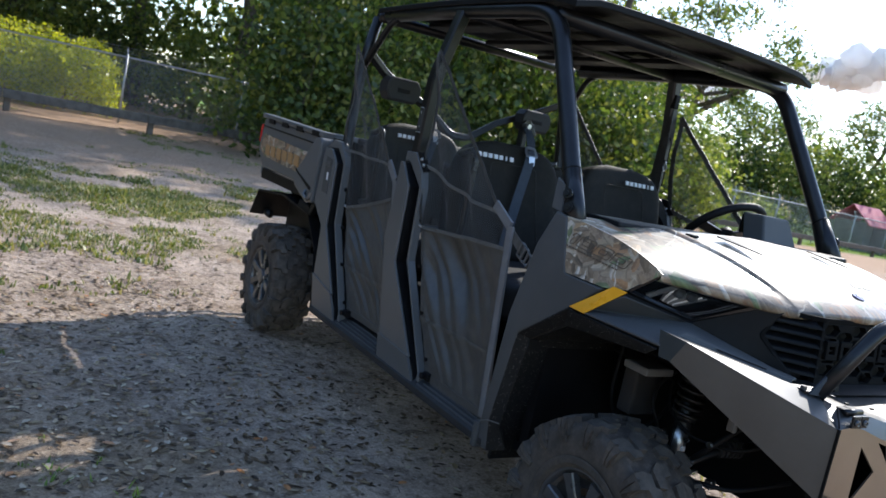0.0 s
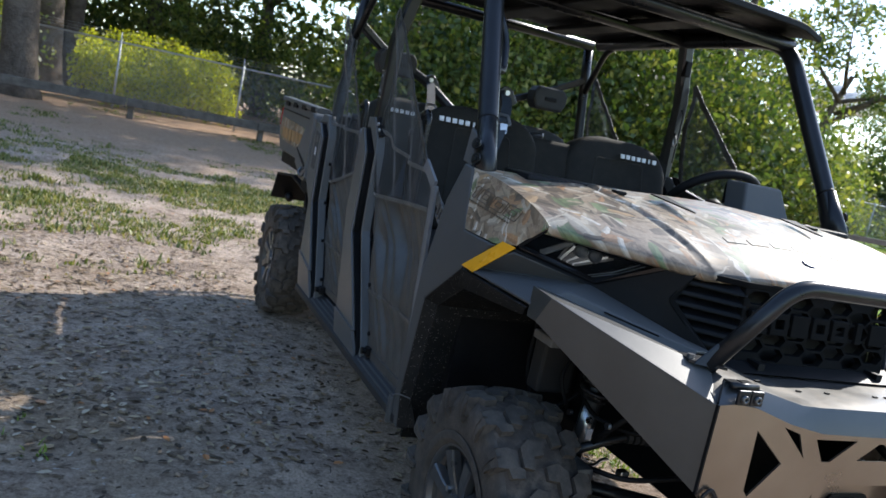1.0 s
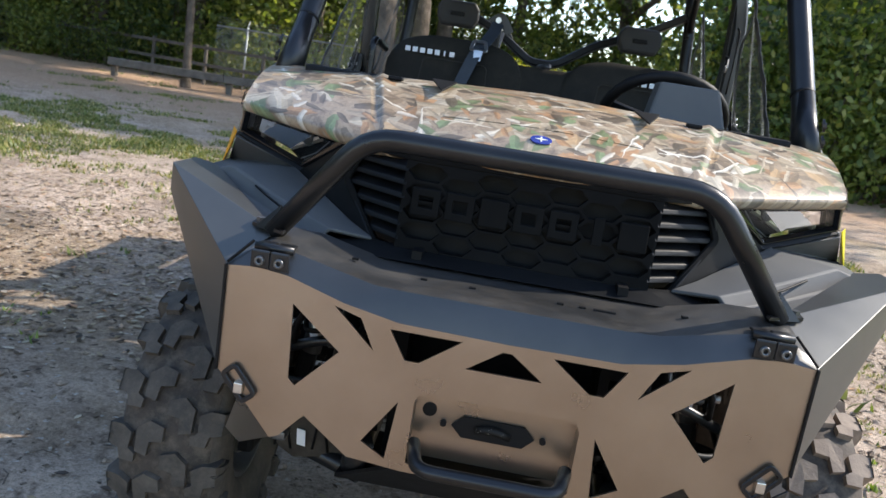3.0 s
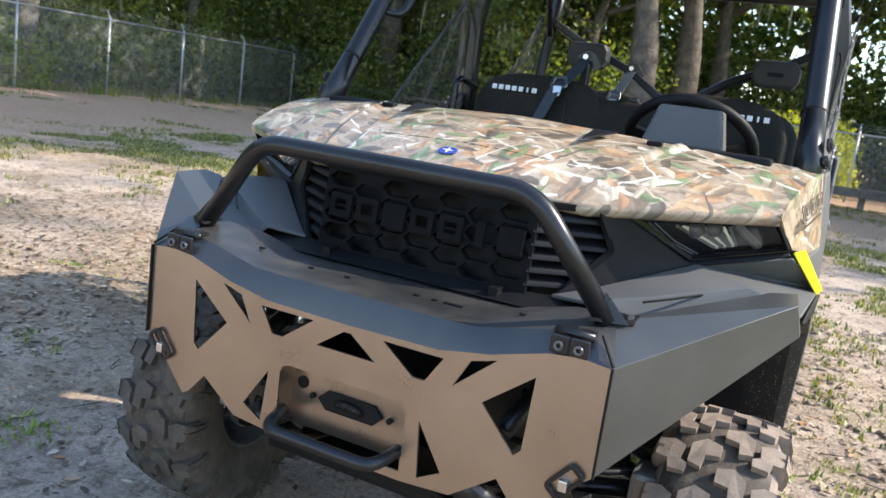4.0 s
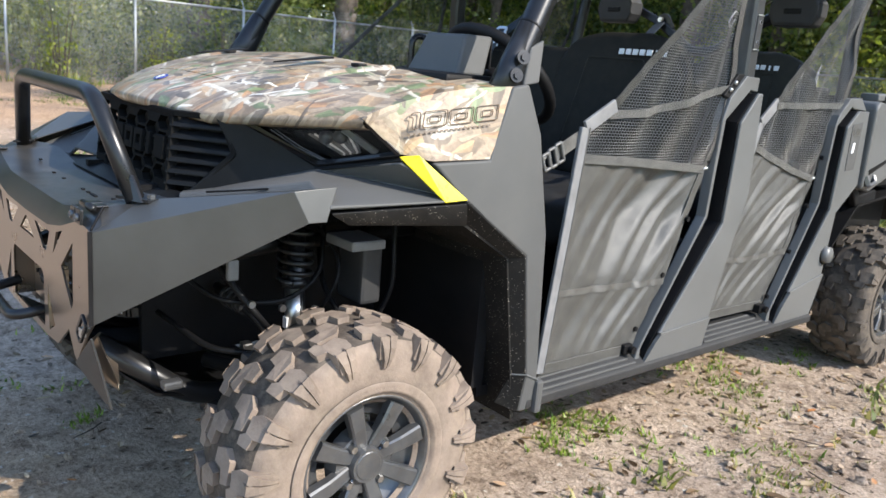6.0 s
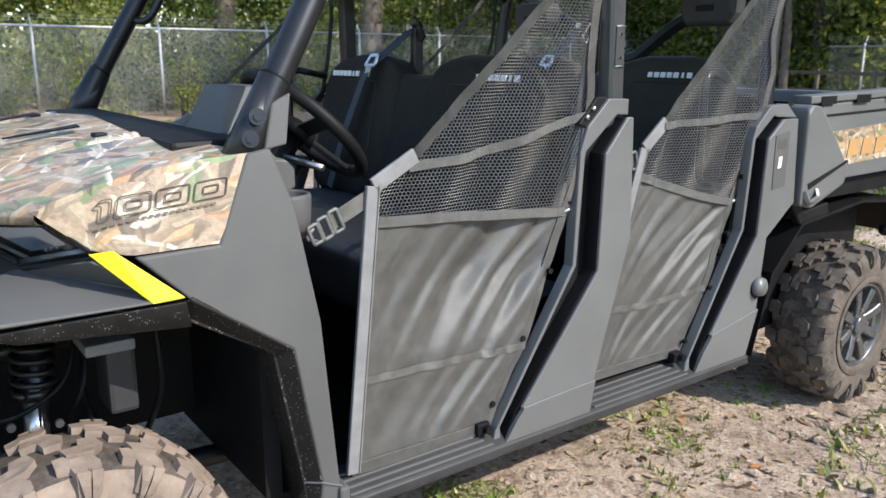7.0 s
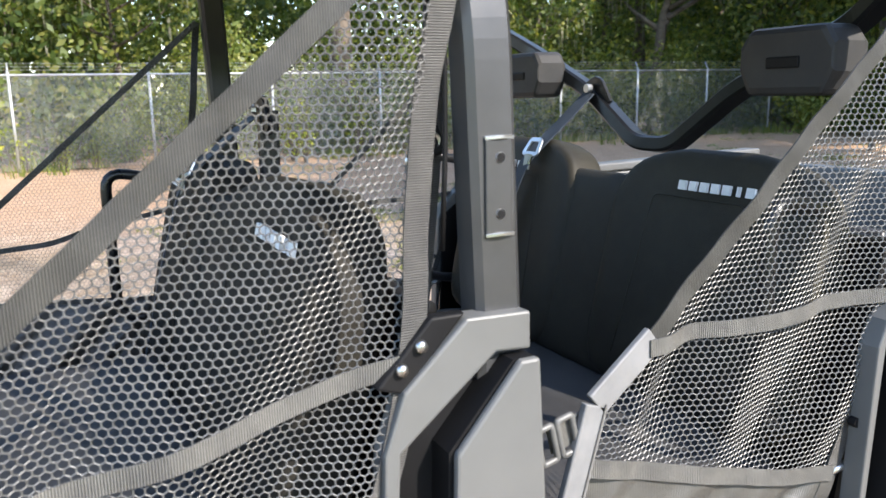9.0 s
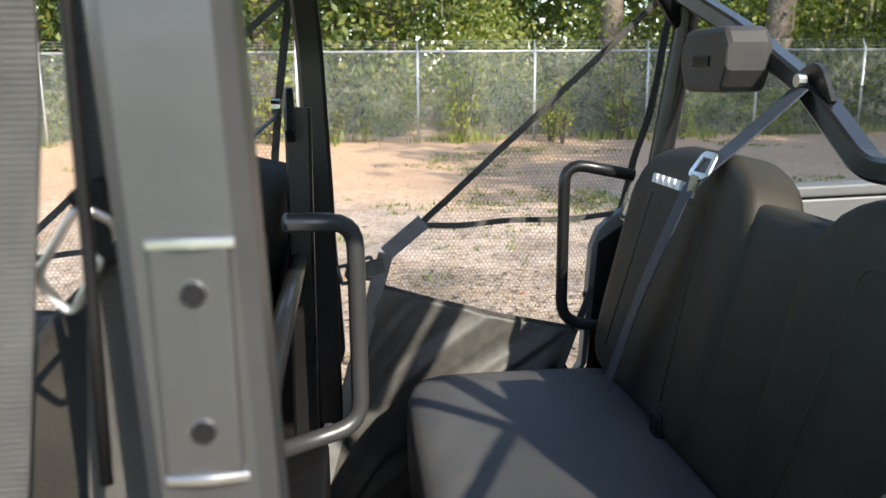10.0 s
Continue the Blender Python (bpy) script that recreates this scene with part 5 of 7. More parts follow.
            return Vector((s * (p.x - 0.3 * back), p.y + back, p.z))

        lamp = part("headlight", solid(mirrored(s, [(x, y + 0.06, z) for x, y, z in h]), (0, 0.02, 0)), NOSE, car, "dark headlight behind a clear lens")
        part("bezel", sweep(mirrored(s, [(x, y - 0.002, z) for x, y, z in h]), rect(0.01, 0.014), 0.006, True), GLOSSBLACK, lamp, "gloss black bezel")
        pane = part("lens", solid(mirrored(s, [(x, y + 0.004, z) for x, y, z in h]), (0, 0.003, 0)), LENS, lamp)
        pane.visible_shadow = False
        # inner mask, marker line, fanned reflector fins, upright side bar
        part("inner_mask", solid([lens_at(0.02, 0.02, 0.03), lens_at(0.98, 0.02, 0.03), lens_at(0.98, 0.22, 0.034), lens_at(0.1, 0.26, 0.034)], (0, 0.004, 0)), GLOSSBLACK, lamp)
        for off in (0.0, 0.045):
            part("marker_line", sweep([lens_at(0.06 + off, 0.22, 0.012), lens_at(0.03 + off, 0.62, 0.012), lens_at(0.08 + off, 0.93, 0.012)], circle(0.0014, 6), 0.004), PIPING, lamp)
        for k in range(9):
            fx, tilt = 0.3 + k * 0.035, (k - 4) * 0.018
            part("reflector_fin", sweep([lens_at(fx + tilt, 0.34, 0.05), lens_at(fx - tilt * 0.6, 0.86, 0.022)], rect(0.0035, 0.007), 0), METAL if k % 3 == 1 else RIM, lamp)
        for fx in (0.36, 0.5):
            part("reflector_cup", disc(lens_at(fx, 0.42, 0.05), (s * 0.35, -1, 0.05), 0.021, 0.014, 18, 0.015), RIM, lamp, smooth=True)
        part("light_bar", sweep([lens_at(0.7, 0.2, 0.018), lens_at(0.74, 0.9, 0.014)], rect(0.012, 0.016), 0), GREY, lamp, "grey upright bar inside the lens")
        part("eyebrow", sweep([lens_at(0.04, 0.06, 0.008), lens_at(0.97, 0.06, 0.008)], rect(0.01, 0.006), 0), CAMO, lamp)


build_nose()


def hood_point(a, v):
    """a: -1..1 across, v: 0 front to 1 rear."""
    s = 1 if a >= 0 else -1
    k = abs(a)
    xf = curve_at([(0, 0), (0.5, 0.328), (1, 0.676)], k)
    xr = curve_at([(0, 0), (0.5, 0.441), (1, 0.735)], k)
    yf = curve_at([(0, -0.262), (0.25, -0.245), (0.5, -0.2), (0.75, -0.11), (1, -0.007)], k)
    yr = curve_at([(0, 0.262), (0.5, 0.255), (0.58, 0.28), (0.85, 0.355), (1, 0.385)], k)
    zf = curve_at([(0, 1.042), (0.5, 1.04), (1, 1.07)], k)
    zr = curve_at([(0, 1.19), (0.5, 1.175), (0.9, 1.165), (1, 1.158)], k)
    z = lerp(zf, zr, v ** 0.72) + 0.012 * math.sin(math.pi * v)
    z += 0.012 * max(0.0, 1 - (k / 0.46) ** 2) * (1 - v * 0.7)
    z += (0.007 * max(0.0, 1 - abs(k - 0.47) / 0.025) - 0.006 * max(0.0, 1 - abs(k - 0.5) / 0.018)) * min(1.0, v * 3 + 0.1)
    return Vector((s * lerp(xf, xr, v), lerp(yf, yr, v), z))


def build_hood():
    cols = sorted({0.0, 0.1, 0.2, 0.3, 0.4, 0.445, 0.47, 0.482, 0.5, 0.518, 0.55, 0.6, 0.7, 0.8, 0.9, 0.96, 1.0})
    cols = [-c for c in cols[:0:-1]] + cols
    rows = [i / 16 for i in range(17)]
    bm = bmesh.new()
    g = []
    for v in rows:
        g.append([bm.verts.new(hood_point(a, v)) for a in cols])
    lip = [bm.verts.new(hood_point(a, 0) + Vector((0, 0.006, -0.02))) for a in cols]
    g.insert(0, lip)
    g.insert(0, [bm.verts.new(hood_point(a, 0) + Vector((0, 0.05, -0.024))) for a in cols])
    g.append([bm.verts.new(hood_point(a, 1) + Vector((0, 0.01, -0.03))) for a in cols])
    for r1, r2 in zip(g, g[1:]):
        for i in range(len(cols) - 1):
            bm.faces.new((r1[i], r1[i + 1], r2[i + 1], r2[i]))
    hood = part("hood", bm, CAMO, car, "woodland-camouflage printed hood", True)
    md = hood.modifiers.new("edges", "BEVEL")
    md.width, md.segments, md.limit_method, md.angle_limit = 0.008, 3, "ANGLE", radians(40)
    hood.modifiers.new("normals", "WEIGHTED_NORMAL")
    p = hood_point(0, 0.17)
    n = (hood_point(0, 0.2) - hood_point(0, 0.14)).normalized()
    up = Vector((1, 0, 0)).cross(n)
    ring = [p + up * 0.0005 + Vector((1, 0, 0)) * 0.022 * math.cos(t * 0.314) + n * 0.019 * math.sin(t * 0.314) for t in range(20)]
    badge = part("badge", solid(ring, up * 0.0025), BLUE, hood, "small round blue badge")
    for t in range(4):
        a = t * math.pi / 2
        d1, d2 = Vector((1, 0, 0)) * math.cos(a) + n * math.sin(a), Vector((1, 0, 0)) * math.cos(a + 1.57) + n * math.sin(a + 1.57)
        part("badge_star", solid([p + up * 0.0032 + d1 * 0.013, p + up * 0.0032 + d2 * 0.003, p + up * 0.0032 - d2 * 0.003], up * 0.001), WHITE, hood)
    # embossed name bars behind the badge and two vents
    for i in range(6):
        c, lift = (i - 2.5) * 0.1, Vector((0, -0.0002, 0.0004))
        part("name_bar", solid([hood_point(c - 0.04, 0.285) + lift, hood_point(c + 0.04, 0.285) + lift, hood_point(c + 0.045, 0.335) + lift, hood_point(c - 0.035, 0.335) + lift], (0, 0, 0.0012)), CAMO, hood)
    for s in (1, -1):
        q = hood_point(s * 0.3, 0.72)
        part("vent", solid([q + Vector((-s * 0.012, -0.1, -0.002)), q + Vector((s * 0.03, 0.05, 0.02)), q + Vector((-s * 0.03, 0.055, 0.02))], (0, 0, 0.004)), BLACK, hood)
        q = hood_point(s * 0.43, 0.86)
        part("hood_pin", box(q + Vector((-0.02, -0.016, 0)), q + Vector((0.016, 0.012, 0.01)), bev=0.004), BLACK, hood)
        side = mirrored(s, [(0.677, -0.007, 1.067), (0.736, 0.386, 1.158), (0.758, 0.292, 0.996)])

        def skirt(u, v):
            a = hood_point(s, u) + Vector((0, 0, 0.001))
            low = ((0.703, 0.074, 1.0), (0.738, 0.137, 0.988), (0.758, 0.292, 0.994))
            b = Vector([curve_at([(0, low[0][k]), (0.28, low[1][k]), (1, low[2][k])], u) for k in range(3)])
            b.x *= s
            return a.lerp(b, v)

        part("hood_side", patch(skirt, 16, 4, (-s * 0.01, 0, 0)), CAMO, hood, "camouflage hood side with a model number")
        # the model number as raised outlined digits
        a, b = Vector((s * 0.7085, 0.088, 1.05)), Vector((s * 0.7395, 0.328, 1.08))
        if s < 0:
            a, b = b, a
        ex = (b - a)
        nrm = (Vector(side[1]) - Vector(side[0])).cross(Vector(side[2]) - Vector(side[0])).normalized()
        nrm = nrm if nrm.x * s > 0 else -nrm
        ey = nrm.cross(ex.normalized()).normalized()
        def at(u, h, lift=0.0088):
            return a + ex * (u + h * 0.05) + ey * (h * 0.034 + 0.002) + nrm * lift

        for char, u0, u1 in (("1", 0.0, 0.1), ("0", 0.14, 0.385), ("0", 0.425, 0.67), ("0", 0.71, 0.955)):
            if char == "1":
                loops = [[(u0 + 0.03, 0), (u1, 0), (u1, 1), (u0 + 0.02, 1), (u0 - 0.02, 0.72), (u0 + 0.03, 0.72)]]
            else:
                loops = [[(u0, 0), (u1, 0), (u1, 1), (u0, 1)], [(u0 + 0.065, 0.3), (u1 - 0.065, 0.3), (u1 - 0.065, 0.7), (u0 + 0.065, 0.7)]]
            digit = part("digit", sweep([at(u, h) for u, h in loops[0]], circle(0.0013, 6), 0.006, True), BROWNINK, hood, "dark outlined digit " + char)
            for loop in loops[1:]:
                part("inner_outline", sweep([at(u, h) for u, h in loop], circle(0.0013, 6), 0.003, True), BROWNINK, digit)
        for i in range(17):
            q = a + ex * (i * 0.052) - ey * 0.011 + nrm * 0.008
            part("print_bar", solid([q, q + ex * 0.036, q + ex * 0.038 + ey * 0.0045, q + ex * 0.002 + ey * 0.0045], nrm * 0.0008), BROWNINK, hood)


build_hood()


# -- side panels, sills, bed --
def side_panel(name, s, pts, x, thick, mat, parent, label="", bevel=0.006):
    """A flat panel of (y, z) corners whose outer face lies at x."""
    bm = solid([(s * x, y, z) for y, z in pts], (-s * thick, 0, 0))
    return part(name, bm, mat, parent, label, False, bevel)


def build_sides():
    for s in (1, -1):
        pts = [(0.738, 0.364, 1.158), (0.747, 0.41, 1.168), (0.766, 0.449, 1.052), (0.781, 0.491, 0.809), (0.772, 0.53, 0.41), (0.767, 0.526, 0.325), (0.766, 0.472, 0.328), (0.772, 0.483, 0.436), (0.78, 0.425, 0.757),
               (0.774, 0.226, 0.898), (0.742, 0.14, 0.985), (0.76, 0.292, 0.993)]
        f = [(0, 1, 2, 11), (2, 3, 8, 9, 10, 11), (3, 4, 7, 8), (4, 5, 6, 7)]
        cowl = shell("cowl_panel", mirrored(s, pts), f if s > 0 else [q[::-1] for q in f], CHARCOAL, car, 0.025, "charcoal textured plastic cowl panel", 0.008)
        inner = [(0.745, 0.2, 0.872), (0.741, 0.398, 0.746), (0.742, 0.455, 0.43), (0.715, 0.432, 0.345)]
        outer = [pts[9], pts[8], pts[7], pts[6]]
        vv = mirrored(s, outer + inner)
        shell("arch_edge", vv, [(0, 1, 5, 4), (1, 2, 6, 5), (2, 3, 7, 6)] if s > 0 else [(4, 5, 1, 0), (5, 6, 2, 1), (6, 7, 3, 2)], DUSTY, cowl, 0.012, "sand-speckled wheel arch edge", 0.004)
        arch = [(-0.14, 0.8), (0.0, 0.845), (0.2, 0.865), (0.395, 0.746), (0.452, 0.43), (0.47, 0.3)]
        part("arch_liner", patch(lambda u, v: Vector((s * lerp(lerp(0.5, 0.745, min(1.0, u * 3.2)), 0.3, v), *[curve_at([(i / 5, p[k]) for i, p in enumerate(arch)], u) for k in (0, 1)])), 20, 2, (0, 0.012, 0.006)), DUSTY, car)
        part("inner_wall", box((min(s * 0.19, s * 0.21), -0.3, 0.42), (max(s * 0.19, s * 0.21), 0.42, 0.86)), BLACK, car)
        part("boot_seam", sweep(mirrored(s, [(0.743, 0.456, 0.431), (0.773, 0.484, 0.434), (0.774, 0.53, 0.412)]), rect(0.004, 0.004), 0), GREY, cowl, "pale seam above the foot of the panel")
        # sill with step ridges
        sill = part("sill", sweep([(s * 0.715, 0.5, 0.356), (s * 0.715, 2.1, 0.356)], [(-0.055, -0.026), (0.05, -0.027), (0.055, -0.021), (0.054, 0.001), (0.046, 0.007), (-0.01, 0.036), (-0.055, 0.038)] if s > 0 else
                    [(0.055, -0.026), (0.055, 0.038), (0.01, 0.036), (-0.046, 0.007), (-0.054, 0.001), (-0.055, -0.021), (-0.05, -0.027)], 0), DASH, car, "dark grey plastic door sill", False, 0.004)
        for y0, y1 in ((0.56, 0.985), (1.36, 1.785)):
            for k in range(4):
                x, z = lerp(0.755, 0.703, k / 3), lerp(0.368, 0.393, k / 3)
                part("step_ridge", sweep([(s * x, y0, z), (s * x, y1 - 0.02 * k, z)], rect(0.007, 0.006), 0), CHARCOAL, sill, "", False, 0.002)
        part("sill_cap", box((min(s * 0.7, s * 0.782), 0.522, 0.318), (max(s * 0.7, s * 0.782), 0.548, 0.41), bev=0.008), CHARCOAL, sill)
        # door-post panels, front and rear
        flange = side_panel("post_panel", s, [(0.985, 0.325), (1.0, 0.392), (1.26, 0.797), (1.272, 1.1), (1.296, 1.166), (1.37, 1.235), (1.448, 1.233), (1.448, 1.19), (1.405, 1.193), (1.29, 1.1), (1.274, 0.797), (1.016, 0.4), (1.02, 0.325)], 0.745, 0.035, GREY, car, "dark grey plastic door-post panel", 0.003)
        side_panel("channel_wall", s, [(1.42, 1.184), (1.448, 1.184), (1.463, 0.864), (1.345, 0.47), (1.335, 0.338), (1.01, 0.338), (1.056, 0.43), (1.332, 0.777), (1.341, 1.094)], 0.7535, 0.045, BLACK, flange, "black side of the raised panel", 0)
        side_panel("raised_face", s, [(1.424, 1.186), (1.448, 1.186), (1.463, 0.864), (1.342, 0.458), (1.073, 0.446), (1.336, 0.776), (1.345, 1.094)], 0.766, 0.012, GREY, flange, "", 0.004)
        side_panel("dark_seam", s, [(1.4, 1.196), (1.288, 1.105), (1.276, 0.8), (1.02, 0.43), (1.06, 0.42), (1.345, 0.775), (1.4, 0.9), (1.4, 1.1), (1.424, 1.18)], 0.712, 0.01, BLACK, flange, "", 0)
        part("ledge", sweep([(s * 0.767, 1.073, 0.447), (s * 0.767, 1.342, 0.459)], rect(0.012, 0.008), 0), GREY, flange)
        part("lower_face", solid(mirrored(s, [(0.772, 1.073, 0.443), (0.772, 1.342, 0.455), (0.758, 1.335, 0.332), (0.758, 1.005, 0.332), (0.769, 1.056, 0.42)]), (-s * 0.012, 0, 0)), GREY, flange)
        flange = side_panel("post_panel", s, [(1.775, 0.325), (1.79, 0.4), (2.028, 0.8), (2.046, 1.09), (2.062, 1.13), (2.13, 1.192), (2.225, 1.197), (2.29, 1.15), (2.175, 1.156), (2.155, 1.162), (2.062, 1.09), (2.042, 0.8), (1.806, 0.408), (1.81, 0.325)], 0.745, 0.035, GREY, car, "dark grey plastic rear post panel with a filler cap", 0.003)
        side_panel("channel_wall", s, [(2.171, 1.148), (2.26, 1.148), (2.285, 0.87), (2.14, 0.765), (2.12, 0.52), (2.09, 0.338), (1.806, 0.338), (1.836, 0.43), (2.081, 0.776), (2.096, 1.09)], 0.7555, 0.045, BLACK, flange, "black side of the raised panel", 0)
        side_panel("raised_face", s, [(2.175, 1.15), (2.26, 1.15), (2.285, 0.87), (2.14, 0.765), (2.12, 0.52), (1.874, 0.478), (2.085, 0.775), (2.1, 1.09)], 0.768, 0.012, GREY, flange, "", 0.004)
        side_panel("dark_seam", s, [(2.15, 1.164), (2.06, 1.1), (2.042, 0.795), (1.805, 0.43), (1.84, 0.42), (2.12, 0.8), (2.14, 1.088), (2.175, 1.145)], 0.712, 0.01, BLACK, flange, "", 0)
        part("ledge", sweep([(s * 0.769, 1.874, 0.479), (s * 0.769, 2.12, 0.521)], rect(0.012, 0.008), 0), GREY, flange)
        part("lower_face", solid(mirrored(s, [(0.774, 1.874, 0.475), (0.774, 2.12, 0.517), (0.758, 2.09, 0.332), (0.758, 1.803, 0.332), (0.769, 1.842, 0.425)]), (-s * 0.012, 0, 0)), GREY, flange)
        side_panel("label_plate", s, [(2.135, 1.1), (2.215, 1.11), (2.21, 0.93), (2.14, 0.925)], 0.7705, 0.004, CHARCOAL, flange, "dark warning label", 0)
        side_panel("label_tag", s, [(2.16, 1.03), (2.178, 1.032), (2.175, 0.995), (2.157, 0.993)], 0.7725, 0.002, WHITE, flange, "small white tag", 0)
        for i in range(5):
            side_panel("print_bar", s, [(2.15, 1.085 - i * 0.006), (2.2, 1.087 - i * 0.006), (2.2, 1.084 - i * 0.006), (2.15, 1.082 - i * 0.006)], 0.7722, 0.001, WEB, flange, "", 0)
        if s > 0:
            part("filler_neck", disc((0.735, 2.115, 0.6), (1, 0, 0.1), 0.052, 0.035, 20, 0.04), BLACK, flange)
            part("filler_cap", disc((0.76, 2.112, 0.602), (1, 0, 0.1), 0.034, 0.03, 16, 0.03), GREY, flange, "round grey filler cap", True)
        # net-door hinges and catches down the posts
        for y, z in ((1.34, 1.19), (1.32, 1.17), (1.02, 0.46), (1.12, 0.62), (1.21, 0.79), (1.27, 0.97), (1.82, 0.46), (1.93, 0.62), (2.0, 0.79), (2.05, 0.97)):
            part("catch_bolt", disc((s * 0.715, y - 0.012, z), (s, 0, 0), 0.008, 0.012, 8), METAL if z > 1.1 else BLACK, flange)
        side_panel("hinge_plate", s, [(1.268, 1.172), (1.332, 1.24), (1.372, 1.24), (1.298, 1.162)], 0.738, 0.02, BLACK, car, "black hinge plate with two bolts", 0.003)
        for y, z in ((1.318, 1.212), (1.296, 1.19)):
            part("hinge_bolt", disc((s * 0.737, y, z), (s, 0, 0), 0.0075, 0.008, 12, 0.006), METAL, car, smooth=True)
        for y, z in ((0.975, 0.404), (1.768, 0.42)):
            part("door_catch", join(box((min(s * 0.705, s * 0.735), y - 0.025, z - 0.016), (max(s * 0.705, s * 0.735), y + 0.016, z + 0.016), bev=0.005), disc((s * 0.73, y + 0.004, z), (s, 0, 0), 0.012, 0.02, 12)), BLACK, car)
        # bed
        bed = side_panel("bed_side", s, [(2.45, 1.15), (2.46, 1.19), (3.34, 1.21), (3.38, 1.02), (3.26, 0.92), (2.62, 0.915), (2.45, 0.88)], 0.74, 0.05, GREY, car, "dark grey cargo bed side with a camouflage panel")
        side_panel("bed_corner", s, [(2.315, 1.17), (2.335, 1.192), (2.4, 1.185), (2.44, 1.15), (2.63, 0.955), (2.6, 0.9), (2.4, 0.835), (2.318, 0.85)], 0.772, 0.09, GREY, bed, "grey moulded corner of the cargo bed", 0.012)
        side_panel("corner_step", s, [(2.35, 0.925), (2.6, 0.99), (2.605, 0.983), (2.36, 0.905)], 0.774, 0.006, BLACK, bed, "", 0)
        part("corner_hook", sweep([(s * 0.77, 2.335, 0.9), (s * 0.785, 2.345, 0.86), (s * 0.785, 2.4, 0.875), (s * 0.77, 2.41, 0.9)], rect(0.014, 0.018), 0.012), RIM, bed)
        part("bed_rail", sweep([(s * 0.715, 2.36, 1.205), (s * 0.715, 3.37, 1.228)], rect(0.07, 0.028), 0), GREY, bed, "", False, 0.005)
        part("bed_ledge", sweep([(s * 0.741, 2.45, 1.148), (s * 0.741, 3.34, 1.165)], rect(0.006, 0.008), 0), BLACK, bed)
        for i in range(4):
            part("rail_notch", box((min(s * 0.742, s * 0.752), 2.42 + i * 0.24, 1.188), (max(s * 0.742, s * 0.752), 2.52 + i * 0.24, 1.216)), BLACK, bed)
        side_panel("camouflage_panel", s, [(2.52, 1.09), (3.3, 1.12), (3.33, 1.02), (3.24, 0.985), (2.63, 0.965)], 0.744, 0.004, CAMO, bed, "", 0)
        for i in range(6):
            side_panel("name_bar", s, [(2.645 + i * 0.1, 0.995), (2.72 + i * 0.1, 1.0), (2.73 + i * 0.1, 1.06), (2.655 + i * 0.1, 1.055)], 0.7475, 0.003, ORANGE, bed, "", 0)
        part("tail_light", box((min(s * 0.66, s * 0.74), 3.375, 1.06), (max(s * 0.66, s * 0.74), 3.4, 1.17), bev=0.006), RED, bed, "red tail lamp")
        part("bed_strut", sweep([(s * 0.72, 2.35, 0.86), (s * 0.7, 2.45, 0.78), (s * 0.7, 2.62, 0.8)], rect(0.03, 0.05), 0.02), BLACK, bed)
        rear = [(2.2, 0.32), (2.28, 0.6), (2.45, 0.76), (2.87, 0.8), (3.3, 0.76), (3.4, 0.6)]
        part("rear_arch_liner", patch(lambda u, v: Vector((s * lerp(0.72, 0.3, v), *[curve_at([(i / 5, p[k]) for i, p in enumerate(rear)], u) for k in (0, 1)])), 20, 2, (0, 0, 0.012)), BLACK, car)
    part("bed_floor", box((-0.7, 2.3, 0.84), (0.7, 3.36, 0.9)), BLACK, car)
    part("bed_front", box((-0.7, 2.3, 0.86), (0.7, 2.34, 1.2)), BLACK, car)
    part("tailgate", box((-0.7, 3.34, 0.86), (0.7, 3.39, 1.2), bev=0.01), GREY, car)
    part("rear_bumper", tube([(-0.62, 3.3, 0.62), (-0.6, 3.46, 0.62), (0.6, 3.46, 0.62), (0.62, 3.3, 0.62)], 0.025, 0.06), TUBE, car, smooth=True)
    part("floor_pan", box((-0.66, 0.42, 0.34), (0.66, 2.2, 0.37)), BLACK, car)
    part("firewall", box((-0.66, 0.4, 0.37), (0.66, 0.44, 1.0)), BLACK, car)
    part("seat_base", box((-0.62, 1.0, 0.37), (0.62, 1.42, 0.68), bev=0.01), BLACK, car)
    part("seat_base", box((-0.62, 1.72, 0.37), (0.62, 2.2, 0.68), bev=0.01), BLACK, car)
    part("engine_cover", box((-0.55, 2.2, 0.3), (0.55, 3.2, 0.84), bev=0.02), BLACK, car)
    part("front_tub", box((-0.2, -0.17, 0.42), (0.2, 0.42, 0.86)), BLACK, car)


build_sides()


# -- wheels --
def tyre_profile():
    return [(-0.09, 0.15), (-0.117, 0.178), (-0.126, 0.236), (-0.122, 0.285), (-0.108, 0.31), (-0.06, 0.319), (0.0, 0.321), (0.06, 0.319), (0.108, 0.31), (0.122, 0.285), (0.126, 0.236), (0.117, 0.178), (0.09, 0.15)]


